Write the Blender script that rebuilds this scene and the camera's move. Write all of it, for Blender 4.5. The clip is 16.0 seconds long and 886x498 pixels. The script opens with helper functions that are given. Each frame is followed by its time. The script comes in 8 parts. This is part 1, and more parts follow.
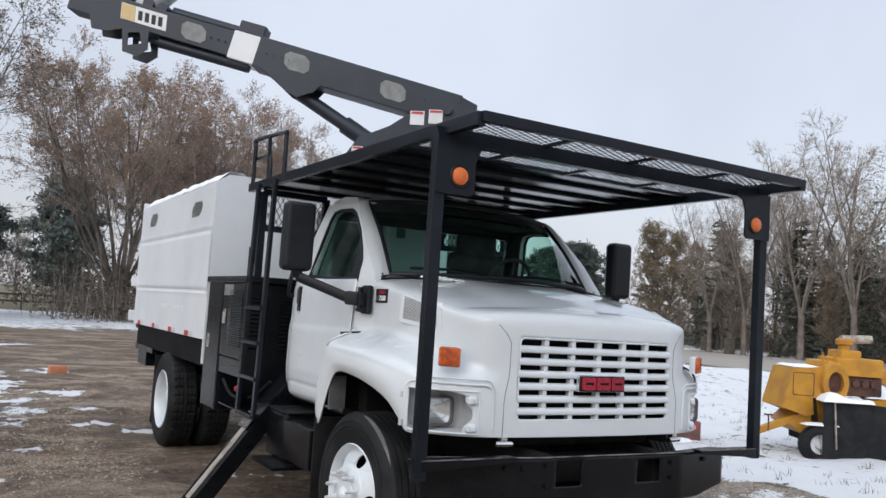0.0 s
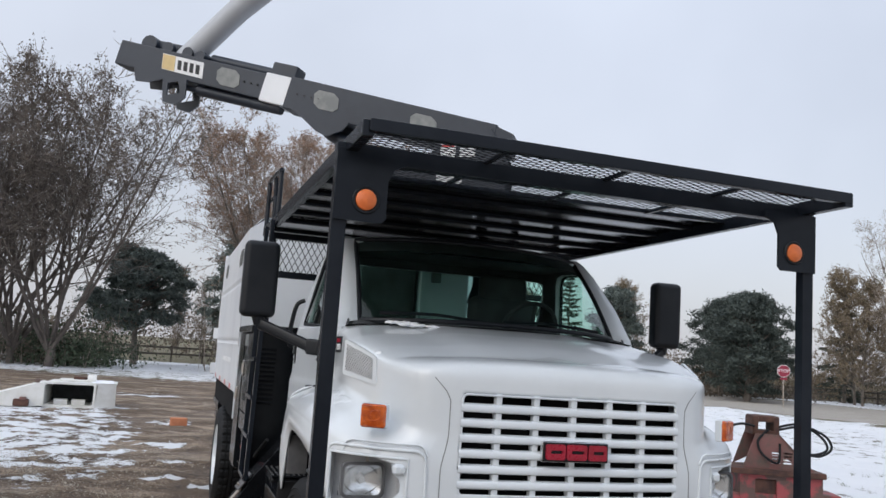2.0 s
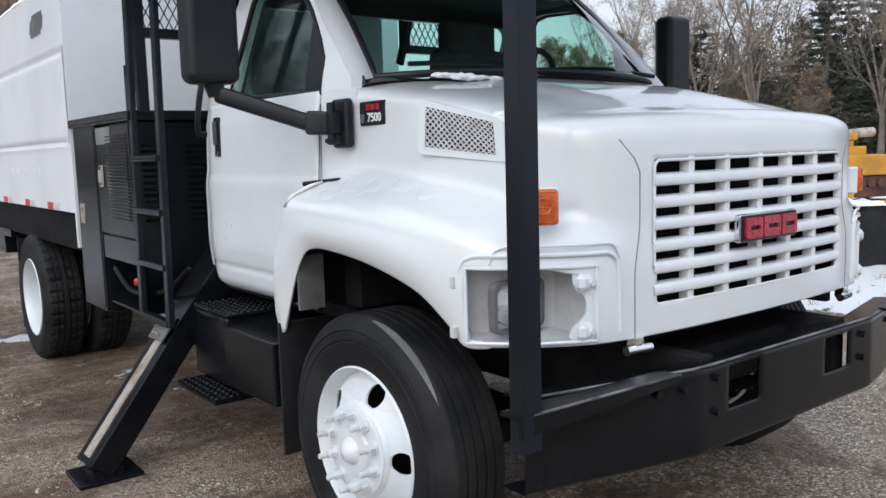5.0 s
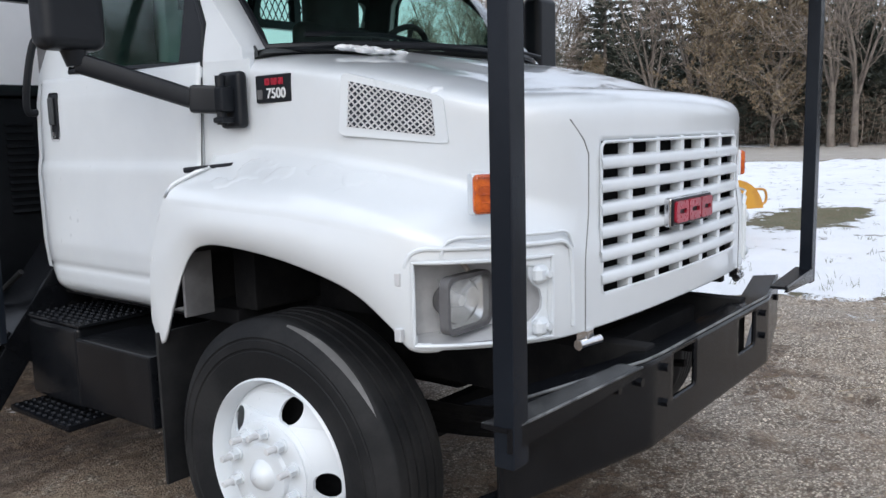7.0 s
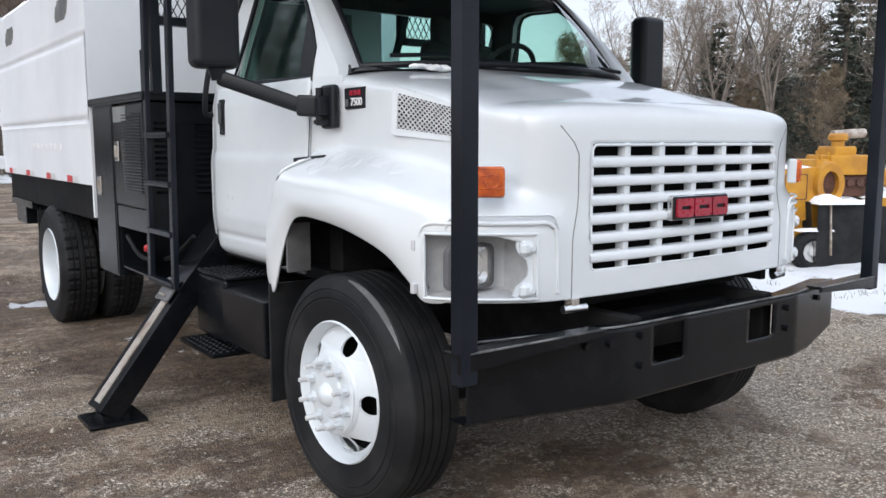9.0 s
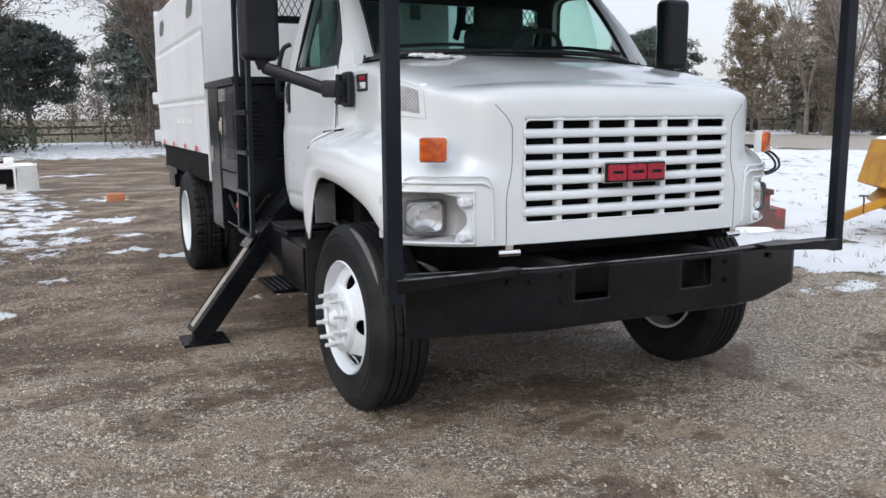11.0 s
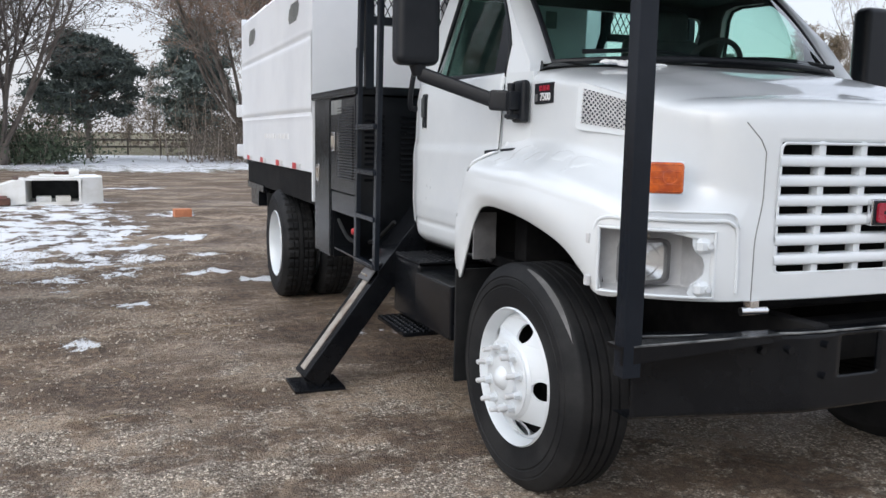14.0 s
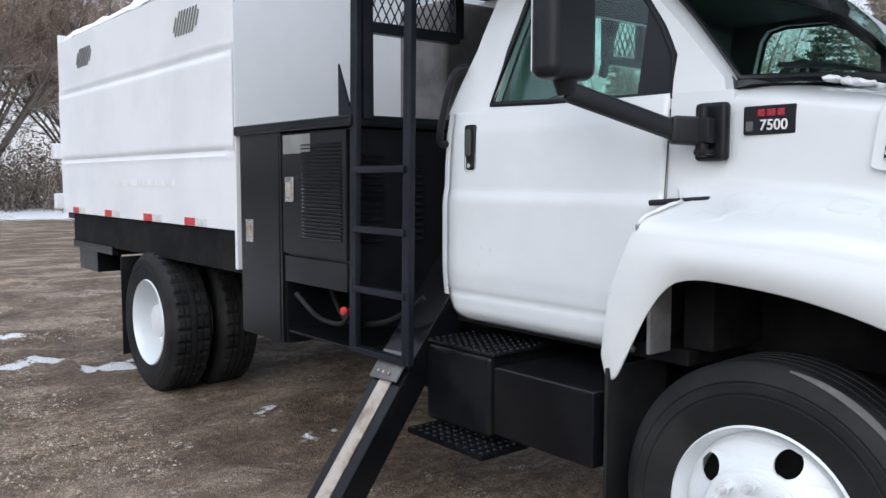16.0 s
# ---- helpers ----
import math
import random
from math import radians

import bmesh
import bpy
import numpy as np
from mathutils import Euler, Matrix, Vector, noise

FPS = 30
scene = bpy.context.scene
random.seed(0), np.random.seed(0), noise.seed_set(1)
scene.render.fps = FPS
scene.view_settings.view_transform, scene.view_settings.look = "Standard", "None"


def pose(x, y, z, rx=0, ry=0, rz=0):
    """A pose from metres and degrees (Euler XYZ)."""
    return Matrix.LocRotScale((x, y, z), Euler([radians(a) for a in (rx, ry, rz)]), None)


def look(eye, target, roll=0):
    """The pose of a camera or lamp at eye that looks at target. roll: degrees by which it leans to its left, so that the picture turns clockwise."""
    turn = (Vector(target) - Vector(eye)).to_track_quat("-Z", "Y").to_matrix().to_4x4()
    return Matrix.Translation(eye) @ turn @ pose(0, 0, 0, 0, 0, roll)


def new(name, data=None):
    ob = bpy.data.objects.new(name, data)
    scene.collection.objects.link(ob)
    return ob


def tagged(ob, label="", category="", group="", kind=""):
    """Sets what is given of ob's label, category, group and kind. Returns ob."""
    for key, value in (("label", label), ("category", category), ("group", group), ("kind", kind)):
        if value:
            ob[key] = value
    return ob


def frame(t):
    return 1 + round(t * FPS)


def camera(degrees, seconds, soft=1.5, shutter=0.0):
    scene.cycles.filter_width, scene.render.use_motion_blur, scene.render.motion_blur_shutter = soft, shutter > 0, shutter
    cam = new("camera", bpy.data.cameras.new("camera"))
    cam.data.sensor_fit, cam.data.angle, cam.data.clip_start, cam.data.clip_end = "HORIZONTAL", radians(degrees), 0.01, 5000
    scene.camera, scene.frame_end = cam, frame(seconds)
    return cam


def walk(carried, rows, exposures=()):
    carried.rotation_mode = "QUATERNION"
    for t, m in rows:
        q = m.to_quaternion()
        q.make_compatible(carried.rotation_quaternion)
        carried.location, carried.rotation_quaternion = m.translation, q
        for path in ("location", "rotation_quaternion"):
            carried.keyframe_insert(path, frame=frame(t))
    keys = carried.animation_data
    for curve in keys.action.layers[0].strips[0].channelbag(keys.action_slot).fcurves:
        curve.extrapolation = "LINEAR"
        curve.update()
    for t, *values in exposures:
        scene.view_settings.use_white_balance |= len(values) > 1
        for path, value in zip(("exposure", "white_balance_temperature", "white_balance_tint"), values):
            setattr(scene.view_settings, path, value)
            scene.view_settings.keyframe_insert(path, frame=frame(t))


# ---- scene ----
cam = camera(56.3, 16.0)
METRES, EYE, TURN = 10.274, 1.605, -30.2
ROWS = [
    (0.0, 0.0, 0.0, 0.0, -0.29, 4.39, -3.79),
    (0.5, 0.037, 0.0224, 0.0005, 4.25, 1.95, -2.71),
    (1.0, 0.0614, 0.0461, -0.0015, 6.24, 1.14, -1.8),
    (1.5, 0.0953, 0.0718, 0.0005, 9.44, 4.62, -1.91),
    (2.0, 0.1142, 0.0816, 0.0055, 11.96, 7.34, -3.86),
    (2.5, 0.0949, 0.0782, 0.0024, 8.27, 6.11, -3.11),
    (3.0, 0.0612, 0.0774, -0.0003, 7.19, 3.67, 0.87),
    (3.5, 0.023, 0.1022, -0.0033, 7.06, -0.44, 1.0),
    (6.0, -0.079, 0.2534, -0.0072, -18.69, -8.74, 0.67),
    (6.5, -0.0857, 0.2551, -0.008, -21.05, -8.49, 0.33),
    (7.0, -0.0844, 0.2489, -0.0068, -21.66, -8.09, 1.43),
    (7.5, -0.0812, 0.2459, -0.007, -24.63, -7.08, 2.36),
    (8.0, -0.0656, 0.2299, -0.0082, -23.38, -5.43, -0.39),
    (8.5, -0.0481, 0.2049, -0.0096, -12.89, -4.9, -2.24),
    (9.0, -0.0382, 0.1712, -0.0103, -6.36, -7.29, 0.05),
    (11.5, 0.0632, 0.091, -0.0078, 6.46, -8.58, -0.17),
    (12.0, 0.0732, 0.0921, -0.0056, 7.12, -6.59, 0.14),
    (12.5, 0.0595, 0.0923, -0.0062, 9.49, -6.75, 0.25),
    (13.0, 0.0357, 0.0944, -0.0066, 11.55, -7.86, 0.49),
    (13.5, 0.0074, 0.1288, -0.0094, 13.81, -8.46, 0.41),
    (14.0, -0.0259, 0.1602, -0.0113, 8.42, -7.66, -1.05),
    (14.5, -0.0643, 0.1894, -0.0084, -0.5, -5.15, -0.97),
    (15.0, -0.1028, 0.2256, -0.0069, -2.03, -3.22, -1.25),
    (15.5, -0.1418, 0.2466, -0.0077, -5.34, -3.88, -1.26),
    (16.0, -0.1717, 0.2832, -0.0099, -9.09, -4.83, -0.05),
]
walk(cam, [(t, pose(-3.328, -4.65, EYE, 0, 0, TURN) @ pose(METRES * x, METRES * y, METRES * z, 90 + pitch, roll, yaw)) for t, x, y, z, yaw, pitch, roll in ROWS],
     [(0, -0.10, 6420, 10), (0.5, 0.04, 6330, 10), (1.0, 0.13, 6220, 10), (1.5, 0.14, 6300, 10), (2.0, -0.16, 6420, 10), (2.5, -0.06, 6420, 10), (3.0, -0.04, 6420, 10), (3.5, 0.17, 6450, 10), (6, 0.11, 6270, 10), (7.5, 0.12, 6270, 10), (8.0, 0.12, 6300, 10), (9, 0.26, 6380, 10), (12, 0.12, 6500, 10), (12.5, 0.12, 6500, 10), (14, 0.20, 6450, 10), (14.5, 0.24, 6380, 10), (16, 0.22, 6230, 10)])

# ---------------------------------------------------------------- sky and light
from mathutils import geometry

SUN_ELEV, SUN_TURN = 34.0, 238.0
world = bpy.data.worlds.new("overcast_sky")
scene.world = world
world.use_nodes = True
wn, wl = world.node_tree.nodes, world.node_tree.links
wn.clear()
sky = wn.new("ShaderNodeTexSky")
sky.sky_type, sky.sun_disc = "NISHITA", False
sky.sun_elevation, sky.sun_rotation = radians(SUN_ELEV), radians(SUN_TURN)
sky.air_density, sky.dust_density, sky.ozone_density = 1.0, 4.0, 1.0
sky_dim = wn.new("ShaderNodeBackground")
sky_dim.inputs[1].default_value = 0.05
wl.new(sky.outputs[0], sky_dim.inputs[0])
cloud = wn.new("ShaderNodeBackground")
both = wn.new("ShaderNodeAddShader")
# an overcast sky is brighter overhead than at the horizon
wtc, wsep, wmap = wn.new("ShaderNodeTexCoord"), wn.new("ShaderNodeSeparateXYZ"), wn.new("ShaderNodeMapRange")
wl.new(wtc.outputs["Generated"], wsep.inputs[0])
wsq = wn.new("ShaderNodeMath")
wsq.operation = "POWER"
wsq.inputs[1].default_value = 2.0
wclip = wn.new("ShaderNodeMath")
wclip.operation = "MAXIMUM"
wclip.inputs[1].default_value = 0.0
wl.new(wsep.outputs[2], wclip.inputs[0])
wl.new(wclip.outputs[0], wsq.inputs[0])
wl.new(wsq.outputs[0], wmap.inputs[0])
# and a little warmer low down
wtint = wn.new("ShaderNodeMix")
wtint.data_type = "RGBA"
wtint.inputs[6].default_value, wtint.inputs[7].default_value = (0.865, 0.868, 0.925, 1), (0.785, 0.84, 0.945, 1)
wspan = wn.new("ShaderNodeMapRange")
wspan.inputs[1].default_value, wspan.inputs[2].default_value = 0.0, 0.55
wl.new(wclip.outputs[0], wspan.inputs[0])
wl.new(wspan.outputs[0], wtint.inputs[0])
wl.new(wtint.outputs[2], cloud.inputs[0])
wmap.inputs[1].default_value, wmap.inputs[2].default_value = 0.0, 1.0
wmap.inputs[3].default_value, wmap.inputs[4].default_value = 0.75, 1.60
# soft mottling of the cloud layer
wmot = wn.new("ShaderNodeTexNoise")
wmot.inputs["Scale"].default_value, wmot.inputs["Detail"].default_value = 2.2, 4.0
wl.new(wtc.outputs["Generated"], wmot.inputs["Vector"])
wlev = wn.new("ShaderNodeMapRange")
wlev.inputs[1].default_value, wlev.inputs[2].default_value, wlev.inputs[3].default_value, wlev.inputs[4].default_value = 0.3, 0.7, 0.89, 1.09
wl.new(wmot.outputs["Fac"], wlev.inputs[0])
wmul = wn.new("ShaderNodeMath")
wmul.operation = "MULTIPLY"
wl.new(wmap.outputs[0], wmul.inputs[0])
wl.new(wlev.outputs[0], wmul.inputs[1])
wl.new(wmul.outputs[0], cloud.inputs[1])
wl.new(sky_dim.outputs[0], both.inputs[0])
wl.new(cloud.outputs[0], both.inputs[1])
wout = wn.new("ShaderNodeOutputWorld")
wl.new(both.outputs[0], wout.inputs[0])

sun = new("sun", bpy.data.lights.new("sun", "SUN"))
sun.data.energy, sun.data.angle, sun.data.color = 1.0, radians(50), (0.94, 0.975, 1.0)
sun.matrix_world = look((0, 0, 20), Vector((0, 0, 20)) - Vector((math.sin(radians(SUN_TURN)), math.cos(radians(SUN_TURN)), math.tan(radians(SUN_ELEV)))))
scene.view_settings.exposure = 0.0

# ---------------------------------------------------------------- materials


def material(name):
    m = bpy.data.materials.new(name)
    m.use_nodes = True
    nt = m.node_tree
    return m, nt.nodes, nt.links, nt.nodes["Principled BSDF"]


def noise_node(n, l, scale, detail=4.0, rough=0.55, coord="Object"):
    tc = n.new("ShaderNodeTexCoord")
    t = n.new("ShaderNodeTexNoise")
    t.inputs["Scale"].default_value, t.inputs["Detail"].default_value, t.inputs["Roughness"].default_value = scale, detail, rough
    l.new(tc.outputs[coord], t.inputs["Vector"])
    return t.outputs["Fac"]


def ramp(n, l, fac, a, b, ca=(0, 0, 0, 1), cb=(1, 1, 1, 1)):
    r = n.new("ShaderNodeValToRGB")
    r.color_ramp.elements[0].position, r.color_ramp.elements[1].position = a, b
    r.color_ramp.elements[0].color, r.color_ramp.elements[1].color = ca, cb
    l.new(fac, r.inputs[0])
    return r.outputs[0]


def mix(n, l, fac, a, b):
    x = n.new("ShaderNodeMix")
    x.data_type = "RGBA"
    for s, v in ((x.inputs[0], fac), (x.inputs[6], a), (x.inputs[7], b)):
        if isinstance(v, (int, float)):
            s.default_value = v
        elif isinstance(v, tuple):
            s.default_value = v if len(v) == 4 else (*v, 1)
        else:
            l.new(v, s)
    return x.outputs[2]


def surface(name, col, col2, rough=0.5, metal=0.0, big=1.5, fine=60.0, bump=0.1, spread=0.15, coat=0.0, edge=(0.42, 0.62), dist=0.004, spec=0.5):
    """A two-scale surface: large soft variation between two colours, fine grain in gloss and relief."""
    m, n, l, p = material(name)
    large = noise_node(n, l, big, 5.0, 0.6)
    grain = noise_node(n, l, fine, 3.0)
    l.new(ramp(n, l, large, edge[0], edge[1], (*col, 1), (*col2, 1)), p.inputs["Base Color"])
    mr = n.new("ShaderNodeMapRange")
    mr.inputs[3].default_value, mr.inputs[4].default_value = max(0.02, rough - spread), min(1.0, rough + spread)
    add = n.new("ShaderNodeMath")
    add.operation = "MULTIPLY_ADD"
    add.inputs[1].default_value = 0.5
    half = n.new("ShaderNodeMath")
    half.operation = "MULTIPLY"
    half.inputs[1].default_value = 0.5
    l.new(large, half.inputs[0])
    l.new(grain, add.inputs[0])
    l.new(half.outputs[0], add.inputs[2])
    l.new(add.outputs[0], mr.inputs[0])
    l.new(mr.outputs[0], p.inputs["Roughness"])
    p.inputs["Metallic"].default_value = metal
    p.inputs["Specular IOR Level"].default_value = spec
    p.inputs["Coat Weight"].default_value = coat
    p.inputs["Coat Roughness"].default_value = 0.12
    if bump:
        b = n.new("ShaderNodeBump")
        b.inputs["Strength"].default_value, b.inputs["Distance"].default_value = bump, dist
        l.new(grain, b.inputs["Height"])
        l.new(b.outputs[0], p.inputs["Normal"])
    return m


WHITE = surface("white_paint", (0.665, 0.705, 0.735), (0.61, 0.65, 0.685), 0.30, big=1.2, fine=25, bump=0.03, spread=0.10, coat=0.35)
HOODWHITE = surface("white_hood_paint", (0.655, 0.69, 0.715), (0.625, 0.66, 0.685), 0.30, big=2.2, fine=9, bump=0.02, spread=0.06, coat=0.9)
HOODWHITE.node_tree.nodes["Principled BSDF"].inputs["Coat Roughness"].default_value = 0.05
BOXWHITE = surface("white_box_paint", (0.715, 0.74, 0.77), (0.645, 0.67, 0.705), 0.42, big=0.9, fine=14, bump=0.10, spread=0.12, coat=0.1)
INNERWHITE = surface("overspray_grey", (0.54, 0.55, 0.565), (0.42, 0.43, 0.445), 0.6, big=6, fine=60, bump=0.15)
BLACK = surface("black_paint", (0.0045, 0.0052, 0.0068), (0.0085, 0.0094, 0.0112), 0.22, big=3, fine=60, bump=0.07, spread=0.10, spec=0.24)
GUARDBLACK = surface("black_guard_paint", (0.0090, 0.0118, 0.0170), (0.0145, 0.0178, 0.0240), 0.24, big=2, fine=70, bump=0.05, spread=0.08, spec=0.18)
GLOSSBLACK = surface("gloss_black_sheet", (0.006, 0.007, 0.009), (0.011, 0.012, 0.015), 0.14, big=2, fine=12, bump=0.05, spread=0.05, spec=0.30)
FRAMEBLACK = surface("dirty_black_chassis", (0.0080, 0.0084, 0.0096), (0.017, 0.0170, 0.0175), 0.75, big=5, fine=60, bump=0.3, spec=0.08)
CABINET = surface("black_cabinet_paint", (0.0068, 0.0080, 0.0098), (0.0120, 0.0135, 0.0158), 0.20, big=2, fine=120, bump=0.04, spread=0.08, spec=0.22)
SLATE = surface("slate_grey_boom_paint", (0.020, 0.027, 0.040), (0.030, 0.038, 0.053), 0.45, big=2, fine=60, bump=0.1, spec=0.35)
SLATEPLATE = surface("worn_grey_plate", (0.17, 0.18, 0.18), (0.24, 0.25, 0.24), 0.6, big=8, fine=60)
RUBBER = surface("tyre_rubber", (0.0085, 0.0092, 0.0105), (0.020, 0.0205, 0.0215), 0.66, big=4, fine=90, bump=0.2, spec=0.22)
WORN = surface("worn_black_edge", (0.16, 0.165, 0.165), (0.018, 0.020, 0.022), 0.4, big=9, fine=80, bump=0.1, edge=(0.42, 0.60))
DUSTRUBBER = surface("dusty_rubber", (0.10, 0.10, 0.10), (0.19, 0.19, 0.19), 0.8, big=6, fine=90, bump=0.2)
PLASTIC = surface("black_plastic", (0.0088, 0.0108, 0.0142), (0.0130, 0.0150, 0.0185), 0.40, big=5, fine=240, bump=0.08, spread=0.1, spec=0.25)
INTERIOR = surface("dark_interior", (0.034, 0.039, 0.042), (0.054, 0.060, 0.064), 0.8, big=5, fine=80)
CHROME = surface("chrome", (0.78, 0.78, 0.78), (0.68, 0.68, 0.7), 0.16, 1.0, big=8, fine=60, bump=0.05, spread=0.08)
STEEL = surface("scuffed_steel", (0.46, 0.42, 0.37), (0.24, 0.18, 0.135), 0.45, 0.35, big=9, fine=50, bump=0.2)
AMBER = surface("amber_plastic", (0.66, 0.13, 0.012), (0.40, 0.06, 0.006), 0.18, big=22, fine=70, bump=0.5, coat=0.5)
ORANGE = surface("orange_reflector", (0.80, 0.20, 0.05), (0.70, 0.16, 0.04), 0.35, big=20, fine=160, bump=0.4)
INNERGREY = surface("grey_overspray", (0.13, 0.13, 0.135), (0.08, 0.08, 0.083), 0.7, big=5, fine=60, bump=0.15)
RUSTRED = surface("rusty_red_sheet", (0.19, 0.085, 0.075), (0.11, 0.085, 0.07), 0.75, big=5, fine=50, bump=0.3)
REFLECTOR = surface("lamp_reflector", (0.92, 0.92, 0.92), (0.86, 0.86, 0.87), 0.22, 1.0, big=8, fine=60, bump=0.05, spread=0.05)
RED = surface("red_enamel", (0.33, 0.012, 0.032), (0.24, 0.009, 0.022), 0.3, big=20, fine=80, bump=0.03)
REDTAPE = surface("red_tape", (0.55, 0.035, 0.04), (0.45, 0.03, 0.035), 0.35, big=20, fine=200)
SIGNRED = surface("sign_red", (0.27, 0.016, 0.045), (0.22, 0.014, 0.04), 0.4, big=8, fine=80)
WHITETAPE = surface("silver_tape", (0.62, 0.63, 0.64), (0.5, 0.51, 0.52), 0.35, big=20, fine=200)
STICKER = surface("white_sticker", (0.74, 0.75, 0.76), (0.66, 0.67, 0.68), 0.5, big=8, fine=80)
YELLOW = surface("yellow_machine_paint", (0.50, 0.245, 0.018), (0.38, 0.17, 0.02), 0.5, big=3, fine=50, bump=0.15)
REDMACHINE = surface("faded_red_paint", (0.33, 0.065, 0.068), (0.12, 0.07, 0.058), 0.6, big=3.5, fine=50, bump=0.2, edge=(0.46, 0.54))
RUST = surface("rusty_iron", (0.10, 0.045, 0.03), (0.05, 0.025, 0.02), 0.8, big=6, fine=60, bump=0.4)
FIBER = surface("white_fibreglass", (0.72, 0.72, 0.70), (0.60, 0.59, 0.55), 0.5, big=2, fine=40, bump=0.1)
SNOW = surface("snow", (0.88, 0.90, 0.92), (0.82, 0.84, 0.88), 0.75, big=3, fine=40, bump=0.5, dist=0.02)
BRICK = surface("orange_block", (0.52, 0.205, 0.105), (0.42, 0.16, 0.08), 0.8, big=6, fine=60, bump=0.3)
WOOD = surface("weathered_wood", (0.10, 0.085, 0.07), (0.06, 0.05, 0.04), 0.85, big=3, fine=40, bump=0.4)
TWIG = surface("grey_brown_bark", (0.34, 0.292, 0.25), (0.22, 0.186, 0.158), 0.9, big=0.8, fine=20, bump=0.4)
DARKTWIG = surface("dark_twig_bark", (0.205, 0.175, 0.155), (0.130, 0.112, 0.100), 0.9, big=0.8, fine=20, bump=0.4)
DARKBARK = surface("dark_wet_bark", (0.135, 0.115, 0.102), (0.082, 0.070, 0.063), 0.9, big=1.5, fine=18, bump=0.8, dist=0.03)
# white boom fibreglass with cloud shade put into its colour
BOOMSHADE = surface("shaded_white_fibreglass", (0.43, 0.45, 0.48), (0.37, 0.39, 0.42), 0.45, big=1.5, fine=40, bump=0.06)
BARK = surface("rough_bark", (0.19, 0.163, 0.14), (0.105, 0.088, 0.075), 0.9, big=1.5, fine=18, bump=0.8, dist=0.03)


def leafage(name, a, b, c):
    m, n, l, p = material(name)
    g = n.new("ShaderNodeNewGeometry")
    r = n.new("ShaderNodeValToRGB")
    r.color_ramp.elements[0].color, r.color_ramp.elements[1].color = (*a, 1), (*c, 1)
    e = r.color_ramp.elements.new(0.5)
    e.color = (*b, 1)
    l.new(g.outputs["Random Per Island"], r.inputs[0])
    l.new(r.outputs[0], p.inputs["Base Color"])
    p.inputs["Roughness"].default_value = 0.8
    return m


NEEDLES = leafage("dark_needles", (0.045, 0.058, 0.049), (0.068, 0.082, 0.066), (0.100, 0.108, 0.082))
TANMARK = surface("faded_yellow_mark", (0.62, 0.47, 0.22), (0.55, 0.41, 0.19), 0.5, big=8, fine=80)
PINE = leafage("pine_needles", (0.070, 0.092, 0.088), (0.105, 0.130, 0.120), (0.145, 0.172, 0.150))
RUSSET = leafage("russet_leaves", (0.30, 0.16, 0.105), (0.215, 0.14, 0.098), (0.30, 0.20, 0.135))
TAN = leafage("tan_leaves", (0.205, 0.145, 0.085), (0.145, 0.115, 0.075), (0.25, 0.20, 0.13))
DRAB = leafage("drab_leaves", (0.135, 0.108, 0.082), (0.10, 0.083, 0.066), (0.17, 0.135, 0.10))
DARKPINE = leafage("dark_pine_needles", (0.034, 0.046, 0.043), (0.050, 0.066, 0.059), (0.075, 0.092, 0.078))
DARKLEAF = leafage("withered_leaves", (0.125, 0.100, 0.080), (0.090, 0.074, 0.062), (0.16, 0.126, 0.096))
HEDGE = leafage("hedge_leaves", (0.035, 0.055, 0.032), (0.052, 0.075, 0.042), (0.075, 0.092, 0.055))
GRASS = leafage("grass_blades", (0.10, 0.12, 0.04), (0.16, 0.14, 0.07), (0.06, 0.10, 0.03))


def clear_glass(name, tint, gloss=0.04):
    m, n, l, p = material(name)
    n.remove(p)
    tr, gl, mx, lw = n.new("ShaderNodeBsdfTransparent"), n.new("ShaderNodeBsdfGlossy"), n.new("ShaderNodeMixShader"), n.new("ShaderNodeLayerWeight")
    pw, fr = n.new("ShaderNodeMath"), n.new("ShaderNodeMath")
    lw.inputs[0].default_value = 0.5
    pw.operation, pw.inputs[1].default_value = "POWER", 5.0
    fr.operation, fr.inputs[1].default_value, fr.inputs[2].default_value = "MULTIPLY_ADD", 0.95, 0.045
    l.new(lw.outputs["Facing"], pw.inputs[0])
    l.new(pw.outputs[0], fr.inputs[0])
    tr.inputs[0].default_value = (*tint, 1)
    gl.inputs["Roughness"].default_value = gloss
    l.new(fr.outputs[0], mx.inputs[0])
    l.new(tr.outputs[0], mx.inputs[1])
    l.new(gl.outputs[0], mx.inputs[2])
    l.new(mx.outputs[0], n["Material Output"].inputs[0])
    return m


GLASS = clear_glass("green_tinted_glass", (0.79, 0.94, 0.895))


def fluted_lens():
    """Moulded lamp glass: part clear, part milky from its fluting."""
    m, n, l, p = material("fluted_lens")
    p.inputs["Base Color"].default_value = (0.80, 0.82, 0.82, 1)
    p.inputs["Roughness"].default_value = 0.10
    tr, mx = n.new("ShaderNodeBsdfTransparent"), n.new("ShaderNodeMixShader")
    tr.inputs[0].default_value = (0.95, 0.96, 0.96, 1)
    l.new(ramp(n, l, noise_node(n, l, 18, 3), 0.35, 0.65, (0.08, 0.08, 0.08, 1), (0.26, 0.26, 0.26, 1)), mx.inputs[0])
    l.new(tr.outputs[0], mx.inputs[1])
    l.new(p.outputs[0], mx.inputs[2])
    l.new(mx.outputs[0], n["Material Output"].inputs[0])
    return m


FLUTED = fluted_lens()


